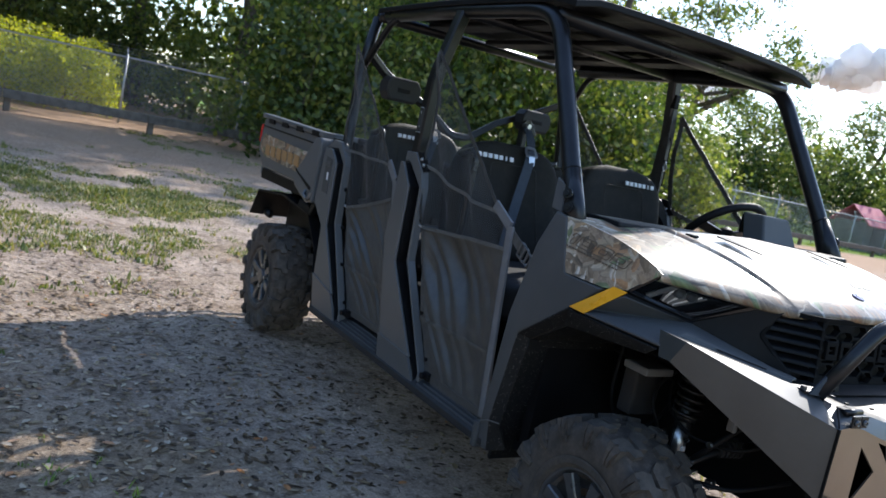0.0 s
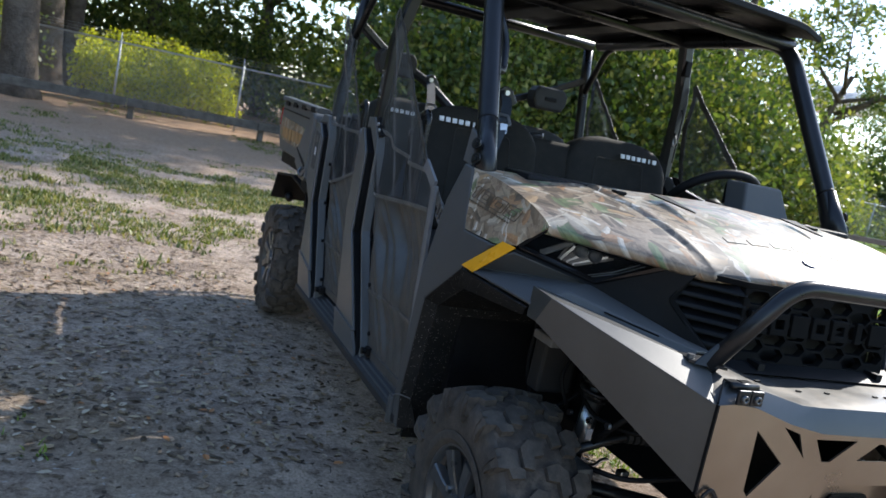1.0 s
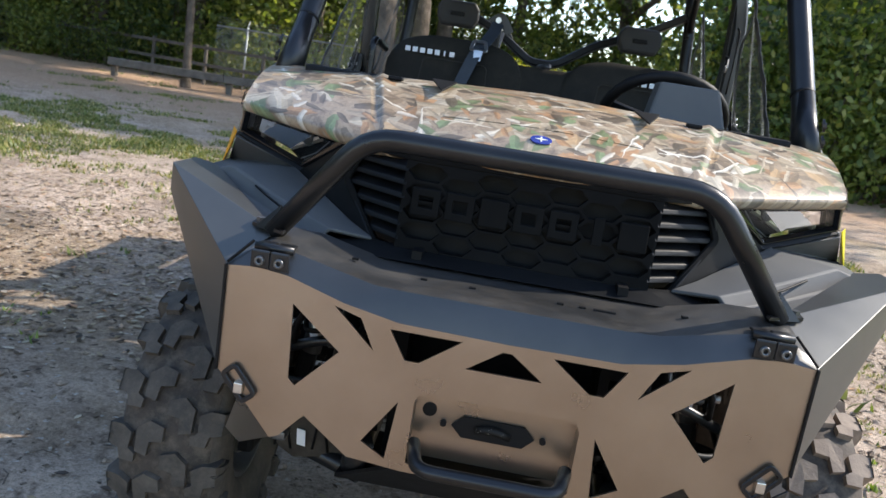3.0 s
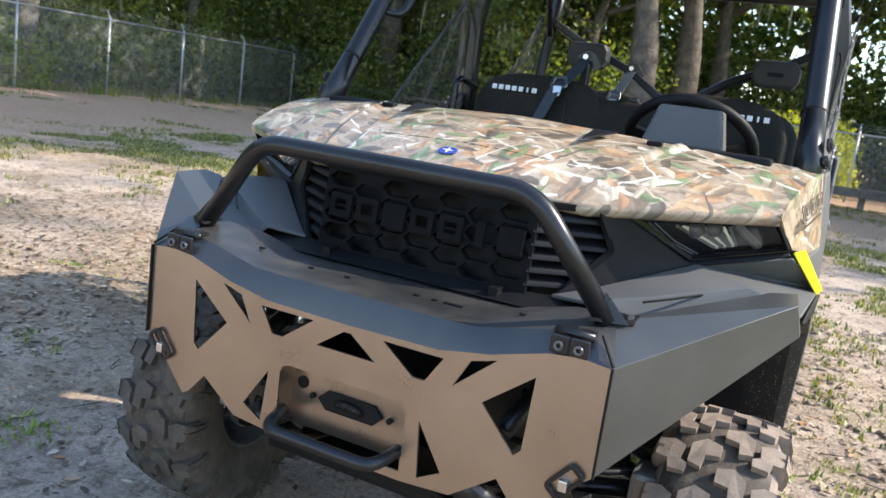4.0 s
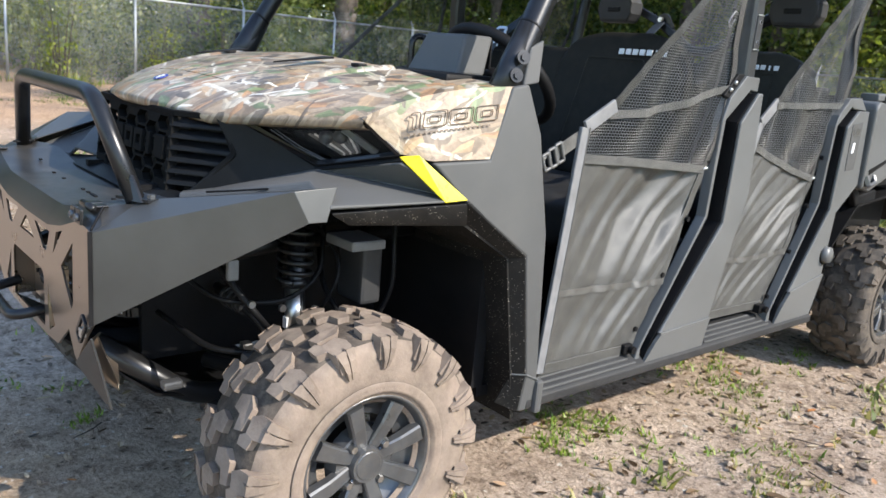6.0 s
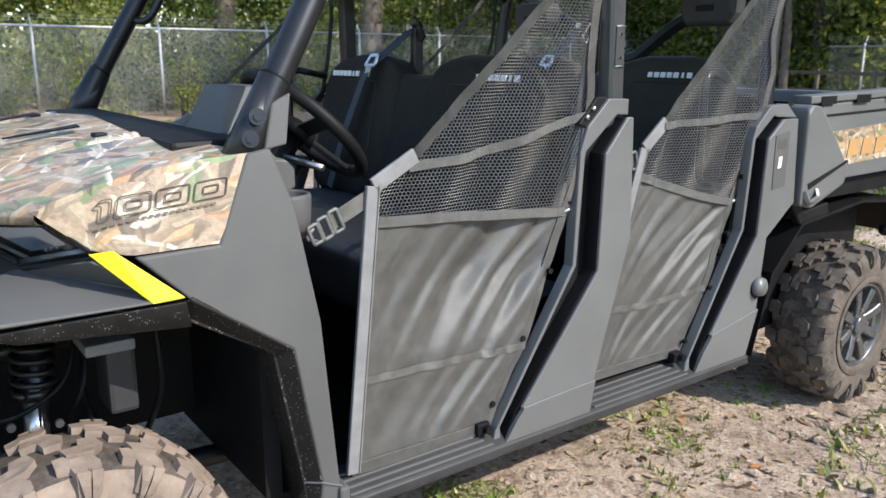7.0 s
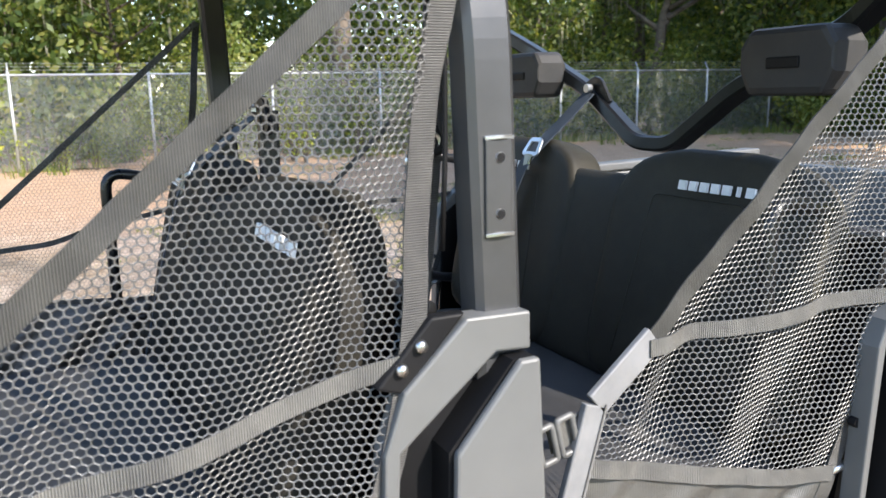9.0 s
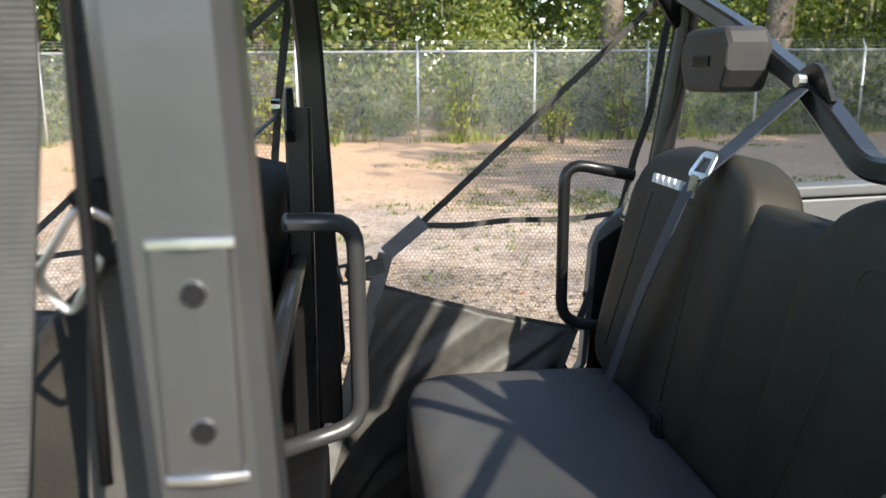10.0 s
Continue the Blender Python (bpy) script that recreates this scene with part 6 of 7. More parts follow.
def build_wheels():
    groove = lathe(tyre_profile(), (0, 0, 0))
    lugs = bmesh.new()

    def block(pts, r0, r1):
        lo, hi = [], []
        for x, a in pts:
            fall = 0.012 * (abs(x) / 0.12) ** 3
            for ring, rr in ((lo, r0 - fall), (hi, r1 - fall)):
                ring.append(lugs.verts.new((x, rr * math.cos(a), rr * math.sin(a))))
        n = len(pts)
        lugs.faces.new(hi)
        for i in range(n):
            lugs.faces.new((lo[i], lo[(i + 1) % n], hi[(i + 1) % n], hi[i]))

    n = 17
    p = 2 * math.pi / n
    for i in range(n):
        for s in (1, -1):
            a = i * p + (0 if s > 0 else p / 2)
            # hooked centre block and stepped shoulder block
            block([(s * 0.0, a - 0.01), (s * 0.034, a - 0.04), (s * 0.062, a + 0.025), (s * 0.062, a + 0.18), (s * 0.034, a + 0.2), (s * 0.03, a + 0.1), (s * 0.0, a + 0.085)], 0.298, 0.338)
            block([(s * 0.074, a + 0.06), (s * 0.098, a + 0.02), (s * 0.131, a + 0.02), (s * 0.131, a + 0.17), (s * 0.104, a + 0.185), (s * 0.098, a + 0.26), (s * 0.064, a + 0.26), (s * 0.062, a + 0.2), (s * 0.078, a + 0.17)], 0.288, 0.338)
            # shoulder lugs that taper down the sidewall, each split by a slit
            for da0, da1, db0, db1 in ((0.022, 0.085, 0.07, 0.092), (0.097, 0.168, 0.1, 0.124)):
                q = []
                for inset in (0.0, 0.02):
                    for rr, x, f in ((0.326, 0.13, 0.0), (0.3, 0.139, 0.35), (0.272, 0.139, 0.75), (0.25, 0.133, 1.0)):
                        for lo, hi in ((da0, db0), (da1, db1)):
                            d = a + lo + (hi - lo) * f
                            q.append(lugs.verts.new((s * (x - inset), rr * math.cos(d), rr * math.sin(d))))
                for k in range(3):
                    j = 2 * k
                    for f in ((j, j + 1, j + 3, j + 2), (j, j + 2, j + 10, j + 8), (j + 1, j + 9, j + 11, j + 3)):
                        lugs.faces.new([q[m] for m in f])
                lugs.faces.new((q[6], q[7], q[15], q[14]))
    bmesh.ops.recalc_face_normals(lugs, faces=lugs.faces)
    band = lathe([(-0.109, 0.306), (-0.106, 0.3135), (-0.06, 0.3215), (0.0, 0.3235), (0.06, 0.3215), (0.106, 0.3135), (0.109, 0.306)], (0, 0, 0))
    rings = lathe([(0.112, 0.19), (0.1275, 0.2), (0.1285, 0.206), (0.127, 0.212), (0.1295, 0.222), (0.127, 0.226)], (0, 0, 0), 1, 48)
    rim = lathe([(0.06, 0.12), (0.075, 0.165), (0.1, 0.172), (0.112, 0.182), (0.118, 0.186), (0.116, 0.192), (0.1, 0.188), (-0.1, 0.178), (-0.1, 0.16), (0.05, 0.155), (0.05, 0.12)], (0, 0, 0), 1, 48)
    spokes = bmesh.new()
    for i in range(8):
        a = i * math.pi / 4
        p0 = Vector((0.088, 0.05 * math.cos(a), 0.05 * math.sin(a)))
        p1 = Vector((0.1, 0.172 * math.cos(a), 0.172 * math.sin(a)))
        sweep([p0, p0.lerp(p1, 0.5) + Vector((0.004, 0, 0)), p1], rect(0.042, 0.03), 0, up=(1, 0, 0), taper=lambda t: 0.85 + 0.3 * t, into=spokes)
    hub = join(disc((0.06, 0, 0), (1, 0, 0), 0.09, 0.034, 24, 0.08), disc((0.094, 0, 0), (1, 0, 0), 0.047, 0.02, 28, 0.043), disc((0.114, 0, 0), (1, 0, 0), 0.036, 0.002, 24, 0.034))
    meshes = {}
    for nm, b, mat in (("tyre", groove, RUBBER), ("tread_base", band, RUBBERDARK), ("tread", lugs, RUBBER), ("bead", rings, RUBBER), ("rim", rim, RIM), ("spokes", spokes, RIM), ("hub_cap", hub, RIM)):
        small = {"rim": 0.93, "spokes": 0.93, "bead": 0.945}.get(nm, 1.0)
        bmesh.ops.scale(b, vec=(1, small, small), verts=b.verts)
        bmesh.ops.recalc_face_normals(b, faces=b.faces)
        me = bpy.data.meshes.new(nm)
        b.to_mesh(me)
        b.free()
        me.materials.append(mat)
        if nm in ("tyre", "rim", "bead", "tread_base"):
            for f in me.polygons:
                f.use_smooth = True
        meshes[nm] = me
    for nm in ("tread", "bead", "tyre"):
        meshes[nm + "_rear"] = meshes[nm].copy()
        meshes[nm + "_rear"].materials[0] = RUBBERREAR
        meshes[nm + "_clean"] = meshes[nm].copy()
        meshes[nm + "_clean"].materials[0] = RUBBERSHADED
    nut = disc((0.088, 0, 0), (1, 0, 0), 0.011, 0.02, 6, 0.009)
    me = bpy.data.meshes.new("lug_nut")
    nut.to_mesh(me)
    nut.free()
    me.materials.append(METAL)
    for s in (1, -1):
        for y in (0.0, 2.87):
            turn = (0.3 if y == 0 else 1.1)
            m = Matrix.Translation((s * 0.667, y, 0.314)) @ Matrix.Rotation(turn, 4, "X") @ Matrix.Diagonal((s * 0.92, 0.945, 0.945, 1))
            # right front wheel takes the rubber toned down for its shade
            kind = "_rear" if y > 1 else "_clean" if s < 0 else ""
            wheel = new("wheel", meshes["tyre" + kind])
            wheel.parent, wheel.matrix_local = car, m
            wheel["label"] = "knobbly off-road tyre caked in pale dust on a dark rim" if s > 0 and y < 1 else "knobbly off-road tyre in darker dusty rubber on a dark rim"
            for nm in ("tread", "tread_base", "bead", "rim", "spokes", "hub_cap"):
                o = new(nm, meshes[nm + kind if nm in ("tread", "bead") else nm])
                o.parent = wheel
            for k in range(4):
                o = new("lug_nut", me)
                o.parent = wheel
                a = k * math.pi / 2 + 0.4
                o.location = (0.004, 0.064 * math.cos(a), 0.064 * math.sin(a))


build_wheels()


# -- suspension and underbody at the front wheels --
def build_suspension():
    for s in (1, -1):
        shock = part("shock_absorber", tube([(s * 0.4, 0.008, 0.82), (s * 0.46, -0.014, 0.45)], 0.022, 0, 12), TUBE, car, "black coil-over shock absorber", True)
        turns = 7
        pts = [Vector((s * 0.4, 0.008, 0.82)).lerp(Vector((s * 0.424, -0.004, 0.65)), i / (turns * 10)) + Vector((math.cos(i * 0.628), math.sin(i * 0.628), 0)) * 0.04 for i in range(turns * 10)]
        part("coil_spring", sweep(pts, circle(0.007, 6), 0), TUBE, shock, smooth=True)
        part("spring_collar", disc((s * 0.423, -0.004, 0.655), (s * 0.17, -0.06, -1), 0.034, 0.022, 18, 0.03), TUBE, shock, smooth=True)
        part("piston_rod", disc((s * 0.427, -0.005, 0.635), (s * 0.17, -0.06, -1), 0.0245, 0.125, 20, 0.0245, 0.003), METAL, shock, "polished damper body", True)
        part("damper_label", box((s * 0.44 - 0.009, -0.0365, 0.538), (s * 0.44 + 0.009, -0.031, 0.566)), WHITE, shock)
        for z, w in ((0.42, 0.02), (0.3, 0.022)):
            part("control_arm", tube([(s * 0.27, -0.16, z), (s * 0.56, -0.01, z + 0.005), (s * 0.27, 0.2, z)], w, 0.05, 10), TUBE, car, smooth=True)
        guard = part("arm_guard", solid(mirrored(s, [(0.29, -0.122, 0.395), (0.488, -0.15, 0.443), (0.502, -0.15, 0.425), (0.478, -0.146, 0.33), (0.43, -0.138, 0.296), (0.303, -0.125, 0.316)]), (0, 0.006, 0.002)), GUARD, car, "dusty brown-black arm guard with a raised name", False, 0.004)
        for i in range(7):
            x, y, z = 0.372 + i * 0.0155, -0.1355 - i * 0.0021, 0.402 + i * 0.0036
            part("name_bar", solid(mirrored(s, [(x, y, z), (x + 0.011, y - 0.0015, z + 0.003), (x + 0.011, y - 0.0015, z + 0.015), (x, y, z + 0.012)]), (0, -0.003, 0)), DUSTY, guard)
        for x in (0.352, 0.437):
            y = -0.1305 - (x - 0.35) * 0.13
            part("raised_rib", sweep(mirrored(s, [(x, y, 0.32), (x + 0.014, y - 0.003, 0.385), (x + 0.03, y - 0.005, 0.388), (x + 0.036, y - 0.005, 0.325)]), circle(0.003, 6), 0.006), BLACK, guard, smooth=True)
        part("sticker", solid(mirrored(s, [(0.406, -0.143, 0.37), (0.425, -0.1455, 0.374), (0.422, -0.1445, 0.336), (0.403, -0.142, 0.332)]), (0, -0.003, 0)), WHITE, guard, "small white sticker")
        part("arm_pivot", box((s * 0.347 - 0.014, -0.102, 0.452), (s * 0.347 + 0.014, -0.076, 0.48), bev=0.005), METAL, car, "bright steel pivot block")
        part("hose_clip", sweep(mirrored(s, [(0.372, -0.05, 0.492), (0.388, -0.044, 0.487), (0.398, -0.04, 0.47), (0.416, -0.034, 0.464)]), rect(0.014, 0.004), 0.008), METAL, car)
        part("drive_boot", join(*[disc((s * (0.3 + i * 0.022), 0.0, 0.34), (s, 0, 0), 0.05 - i * 0.004, 0.018, 14) for i in range(5)]), BLACK, car)
        part("drive_shaft", tube([(s * 0.27, 0, 0.345), (s * 0.56, 0, 0.335)], 0.014, 0, 10), TUBE, car, smooth=True)
        part("knuckle", box((min(s * 0.55, s * 0.6), -0.06, 0.24), (max(s * 0.55, s * 0.6), 0.06, 0.44), bev=0.012), BLACK, car)
        part("brake_disc", disc((s * 0.585, 0, 0.331), (s, 0, 0), 0.11, 0.006, 28), METAL, car)
        part("brake_hose", tube([(s * 0.56, 0.07, 0.42), (s * 0.5, 0.1, 0.55), (s * 0.4, 0.09, 0.62), (s * 0.33, 0.12, 0.7)], 0.007, 0.05, 8), BLACK, car, smooth=True)
        part("tie_rod", tube([(s * 0.25, -0.1, 0.39), (s * 0.57, -0.085, 0.37)], 0.009, 0, 8), TUBE, car, smooth=True)
        part("reservoir", box((min(s * 0.42, s * 0.53), 0.12, 0.6), (max(s * 0.42, s * 0.53), 0.18, 0.745), bev=0.01), DASH, car)
        part("bracket", box((min(s * 0.42, s * 0.54), 0.08, 0.74), (max(s * 0.42, s * 0.54), 0.18, 0.765), bev=0.006), PIPING, car)
        # small fittings and lines round the damper
        part("valve_block", box((s * 0.44 - 0.008, -0.19, 0.675), (s * 0.44 + 0.008, -0.163, 0.725), bev=0.005), PIPING, car, "pale grey bracket inside the wheel arch")
        part("tow_bracket", box((s * 0.42 - 0.014, -0.33, 0.43), (s * 0.42 + 0.014, -0.285, 0.45), bev=0.006), RIM, car, "dark steel bracket under the nose")
        part("steering_rod", tube([(s * 0.24, -0.12, 0.6), (s * 0.4, -0.11, 0.58), (s * 0.57, -0.07, 0.5)], 0.012, 0.04, 10), TUBE, car, smooth=True)
        part("rod_boot", join(*[disc((s * (0.3 + i * 0.018), -0.114, 0.592 - i * 0.002), (s, 0.05, -0.1), 0.03 - i * 0.003, 0.013, 12) for i in range(5)]), DASH, car)
        part("caliper", join(box((s * 0.54 - 0.03, -0.19, 0.44), (s * 0.54 + 0.03, -0.1, 0.53), bev=0.014), disc((s * 0.572, -0.15, 0.5), (s, 0, 0), 0.014, 0.01, 10), disc((s * 0.572, -0.13, 0.46), (s, 0, 0), 0.014, 0.01, 10)), RIM, car, "brake caliper")
        for pts, w in (([(0.3, -0.26, 0.68), (0.42, -0.2, 0.62), (0.46, -0.05, 0.61), (0.44, 0.06, 0.66), (0.38, 0.1, 0.78)], 0.006), ([(0.34, -0.22, 0.76), (0.45, -0.16, 0.64), (0.47, -0.1, 0.56)], 0.008),
                       ([(0.46, 0.05, 0.58), (0.49, 0.08, 0.66), (0.45, 0.1, 0.72), (0.36, 0.06, 0.8)], 0.005), ([(0.5, 0.23, 0.86), (0.5, 0.24, 0.62), (0.46, 0.2, 0.5)], 0.007), ([(0.26, -0.28, 0.56), (0.45, -0.23, 0.52), (0.52, -0.15, 0.52)], 0.007)):
            part("line", tube(mirrored(s, pts), w, 0.05, 8), BLACK, car, smooth=True)
        for y, z in ((-0.06, 0.6), (0.03, 0.585), (-0.14, 0.62)):
            part("clip", disc((s * 0.462, y, z), (s, 0, 0), 0.009, 0.01, 8), METAL, car)
        part("frame_rail", tube([(s * 0.24, -0.42, 0.5), (s * 0.28, -0.2, 0.33), (s * 0.3, 0.5, 0.32), (s * 0.3, 2.3, 0.32)], 0.028, 0.08, 10), TUBE, car, smooth=True)
        part("upper_rail", tube([(s * 0.3, -0.4, 0.62), (s * 0.34, -0.1, 0.72), (s * 0.36, 0.4, 0.74)], 0.02, 0.08, 10), TUBE, car, smooth=True)


build_suspension()


# -- roll cage and roof --
def build_cage():
    for s in (1, -1):
        pil = part("front_pillar", sweep([(s * 0.7, 0.352, 1.1), (s * 0.688, 0.42, 1.23), (s * 0.634, 0.745, 1.79), (s * 0.63, 0.86, 1.835), (s * 0.63, 1.4, 1.845), (s * 0.63, 2.1, 1.84)], circle(0.031, 16), 0.09), TUBE, car, "black tubular front pillar and roof rail", True)
        part("pillar_sleeve", sweep([(s * 0.7, 0.352, 1.1), (s * 0.681, 0.455, 1.295)], [(0.037 * c, 0.05 * d) for c, d in circle(1.0, 20)], 0, taper=lambda t: 1.0 - 0.3 * t), TUBE, pil, "black moulded pillar foot", True)
        part("pillar_collar", sweep([(s * 0.681, 0.455, 1.292), (s * 0.6803, 0.459, 1.297)], circle(0.0322, 18), 0), BLACK, pil, smooth=True)
        for y, z in ((0.4, 1.225), (0.383, 1.183)):
            part("bolt", disc((s * 0.728, y - 0.005, z), (s, -0.3, 0.2), 0.017, 0.006, 14), TUBE, pil)
            part("bolt_head", disc((s * 0.732, y - 0.006, z), (s, -0.3, 0.2), 0.009, 0.006, 6), TUBE, pil)
        part("gusset", solid(mirrored(s, [(0.72, 0.405, 1.16), (0.728, 0.45, 1.17), (0.712, 0.47, 1.27), (0.708, 0.43, 1.25)]), (s * 0.01, 0, 0)), CHARCOAL, pil, "", False, 0.004)
        # right post takes the black tube tone: its shade is in the colour
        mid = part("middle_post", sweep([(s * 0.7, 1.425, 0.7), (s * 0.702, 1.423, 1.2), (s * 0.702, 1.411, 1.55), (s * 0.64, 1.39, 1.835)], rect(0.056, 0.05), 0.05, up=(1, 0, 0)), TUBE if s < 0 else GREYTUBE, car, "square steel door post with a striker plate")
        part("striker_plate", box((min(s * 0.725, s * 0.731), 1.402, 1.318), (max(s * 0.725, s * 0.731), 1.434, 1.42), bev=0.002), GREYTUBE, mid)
        for z in (1.34, 1.4):
            part("striker_hole", disc((s * 0.7295, 1.419, z), (s, 0, 0), 0.0046, 0.003, 14), BLACK, mid)
            part("striker_ring", lathe([(0, 0.0046), (0.0016, 0.0051), (0, 0.0057)], (s * 0.7312, 1.419, z), s, 16), METAL, mid)
        for z in (1.3175, 1.4205):
            part("striker_lip", sweep([(s * 0.729, 1.402, z), (s * 0.733, 1.418, z + 0.001), (s * 0.729, 1.436, z)], rect(0.004, 0.004), 0.005), METAL, mid)
        part("rear_post", sweep([(s * 0.69, 2.16, 0.8), (s * 0.69, 2.18, 1.2), (s * 0.665, 2.23, 1.6), (s * 0.63, 2.22, 1.835)], circle(0.026, 14), 0.06), TUBE, car, "black tubular rear post", True)
        part("brace", sweep([(s * 0.665, 2.22, 1.58), (s * 0.64, 2.05, 1.8), (s * 0.635, 1.95, 1.835)], circle(0.016, 10), 0.04), TUBE, car, smooth=True)
        if s < 0:
            part("pillar_handle", sweep([(s * 0.655, 0.56, 1.46), (s * 0.6, 0.6, 1.45), (s * 0.585, 0.66, 1.56), (s * 0.63, 0.67, 1.65)], circle(0.013, 10), 0.04), TUBE, car, smooth=True)
    for y, z, r in ((0.765, 1.815, 0.028), (1.39, 1.845, 0.026), (2.2, 1.84, 0.026)):
        part("cross_bar", tube([(-0.64, y, z), (0.64, y, z)], r, 0, 14), TUBE, car, smooth=True)
    # roof: moulded sheet with a visor edge and two crowns
    def roof_pt(u, v):
        x = lerp(-0.665, 0.665, u)
        y = lerp(0.645, 2.17, v)
        edge = min(u, 1 - u)
        z = 1.872 + 0.026 * min(1, edge / 0.08) + 0.012 * math.sin(math.pi * v) - 0.02 * max(0, 0.06 - v) / 0.06
        z += 0.006 * (1 if 0.3 < u < 0.7 and 0.08 < v < 0.95 else 0)
        y -= 0.05 * math.sin(math.pi * u) * max(0, 1 - v * 6)
        return Vector((x, y, z))
    part("roof", patch(roof_pt, 28, 24, (0, 0, -0.024)), BLACK, car, "black moulded plastic roof with a lighter edge", False, 0.004)
    for x in (-0.35, 0.0, 0.35):
        part("roof_rib", box((x - 0.06, 0.85, 1.84), (x + 0.06, 2.1, 1.862), bev=0.008), BLACK, car)


def build_driver_belt():
    belt = part("driver_belt", sweep([(0.655, 1.386, 1.72), (0.66, 1.38, 1.55), (0.662, 1.374, 1.42), (0.655, 1.352, 1.2), (0.62, 1.3, 0.9)], rect(0.03, 0.003), 0.05, up=(1, 0.3, 0)), WEBZ, car, "black shoulder belt hanging beside the door post")
    part("belt_guide", box((0.64, 1.355, 1.69), (0.672, 1.385, 1.76), bev=0.006), BLACK, belt)
    part("tongue", sweep([(0.672, 1.336, 1.395), (0.676, 1.36, 1.43), (0.674, 1.378, 1.42), (0.67, 1.35, 1.375)], rect(0.005, 0.004), 0.008, True), METAL, belt)
    part("tongue_grip", box((0.664, 1.36, 1.4), (0.676, 1.38, 1.44), Matrix.Rotation(0.4, 3, "X"), 0.005), BLACK, belt)
    part("loose_cord", tube([(0.69, 1.38, 1.545), (0.7, 1.372, 1.53), (0.7, 1.37, 1.4), (0.696, 1.366, 1.3)], 0.003, 0.02, 6), BLACK, belt, smooth=True)


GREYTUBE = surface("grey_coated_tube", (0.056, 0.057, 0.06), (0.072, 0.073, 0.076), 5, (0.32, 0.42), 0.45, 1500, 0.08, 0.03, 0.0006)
build_cage()
build_driver_belt()


# -- seats, belts, bars --
def build_row(y0, label, rear):
    lean = Matrix.Rotation(radians(-13), 3, "X")
    # rear cushion lightened, front one near-black: cabin light is in the colours
    part("bench_seat", pillow((-0.6, y0 - 0.5, 0.68), (0.6, y0 + 0.02, 0.86), 7, 12), VINYLSKYLIT if rear else DASH, car, label, True)
    px = 0.37 if rear else 0.43
    for s in (1, -1):
        pod = part("backrest", pillow((s * 0.33 - 0.262, y0 - 0.025, 0.84), (s * 0.33 + 0.262, y0 + 0.095, 1.35), 7, 14, lean,
                   lambda p: Vector((p.x * (1 - 0.3 * max(0, p.z / 0.27 - 0.55)), p.y + 0.012 * math.cos(p.x * 9), p.z - 0.03 * max(0, (abs(p.x) - 0.1) / 0.16) * max(0, p.z / 0.27)))), VINYL if rear else VINYLSHADED, car, "black vinyl backrest with a raised shoulder", True)
        part("seam", sweep([lean @ Vector((s * 0.33 + dx, -0.064, z)) + Vector((0, y0 + 0.035, 1.11)) for dx, z in ((-0.15, -0.2), (-0.13, 0.0), (-0.12, 0.14), (0.12, 0.14), (0.13, 0.0), (0.15, -0.2))], circle(0.0015, 6), 0.02), VINYL, pod, smooth=True)
        for i in range(7):
            x = s * px - 0.084 + i * 0.028
            base = lean @ Vector((x, -0.063, 0.178)) + Vector((0, y0 + 0.035, 1.095))
            w = 0.0092 if i != 5 else 0.003
            part("name_mark", solid([base + lean @ Vector(p) for p in ((-w, 0, -0.009), (w, 0, -0.009), (w, 0, 0.009), (-w, 0, 0.009))], lean @ Vector((0, -0.006, 0))), WHITE, pod)
        if rear:
            hr = part("head_restraint", solid([(s * 0.44 + x, y0 + 0.085, 1.51 + z) for x, z in ((-0.1, -0.02), (-0.08, -0.06), (0.08, -0.06), (0.1, -0.02), (0.1, 0.03), (0.08, 0.06), (-0.08, 0.06), (-0.1, 0.03))], (0, 0.09, 0)), DASH, car, "black angular head restraint with a slot", False, 0.012)
            part("restraint_slot", box((s * 0.44 - 0.035, y0 + 0.081, 1.498), (s * 0.44 + 0.035, y0 + 0.089, 1.518), bev=0.003), BLACK, hr)
        if rear or s < 0:
            part("hip_bar", tube([(s * 0.6, y0 + 0.02, 1.27), (s * 0.62, y0 - 0.13, 1.3), (s * 0.62, y0 - 0.13, 0.94), (s * 0.61, y0, 0.92)], 0.0135, 0.05, 10), TUBE, car, "black tubular hip restraint", True)
        if s > 0:
            continue
        top = (s * 0.225, y0 + 0.165, 1.46) if rear else (s * 0.2, y0 + 0.14, 1.43)
        belt = part("shoulder_belt", sweep([top, (top[0] + s * 0.01, y0 + 0.085, 1.385), (s * 0.26, y0 - 0.005, 1.3), (s * 0.33, y0 - 0.06, 1.08), (s * 0.38, y0 - 0.1, 0.88)], rect(0.046, 0.003), 0.04, up=(0, -1, 0.3)), BELT, car, "blue-grey shoulder belt")
        part("belt_anchor", sweep([Vector(top) + Vector((-s * 0.05, 0.02, -0.03)), Vector(top) + Vector((-s * 0.01, 0.02, 0.03)), Vector(top) + Vector((s * 0.03, 0.01, 0.0))], rect(0.036, 0.012), 0.02, up=(0, 1, 0)), TUBE, belt)
        part("anchor_bolt", disc(Vector(top) + Vector((0, 0.004, 0.012)), (0, -1, 0), 0.011, 0.014, 10), METAL, belt)
        q = Vector((s * 0.25, y0 + 0.004, 1.325))
        part("buckle_tongue", sweep([q + Vector((-0.03, 0, -0.012)), q + Vector((0.03, 0, -0.012)), q + Vector((0.022, 0.02, 0.022)), q + Vector((-0.022, 0.02, 0.022))], rect(0.012, 0.005), 0.008, True, up=(0, -1, 0)), METAL, belt)
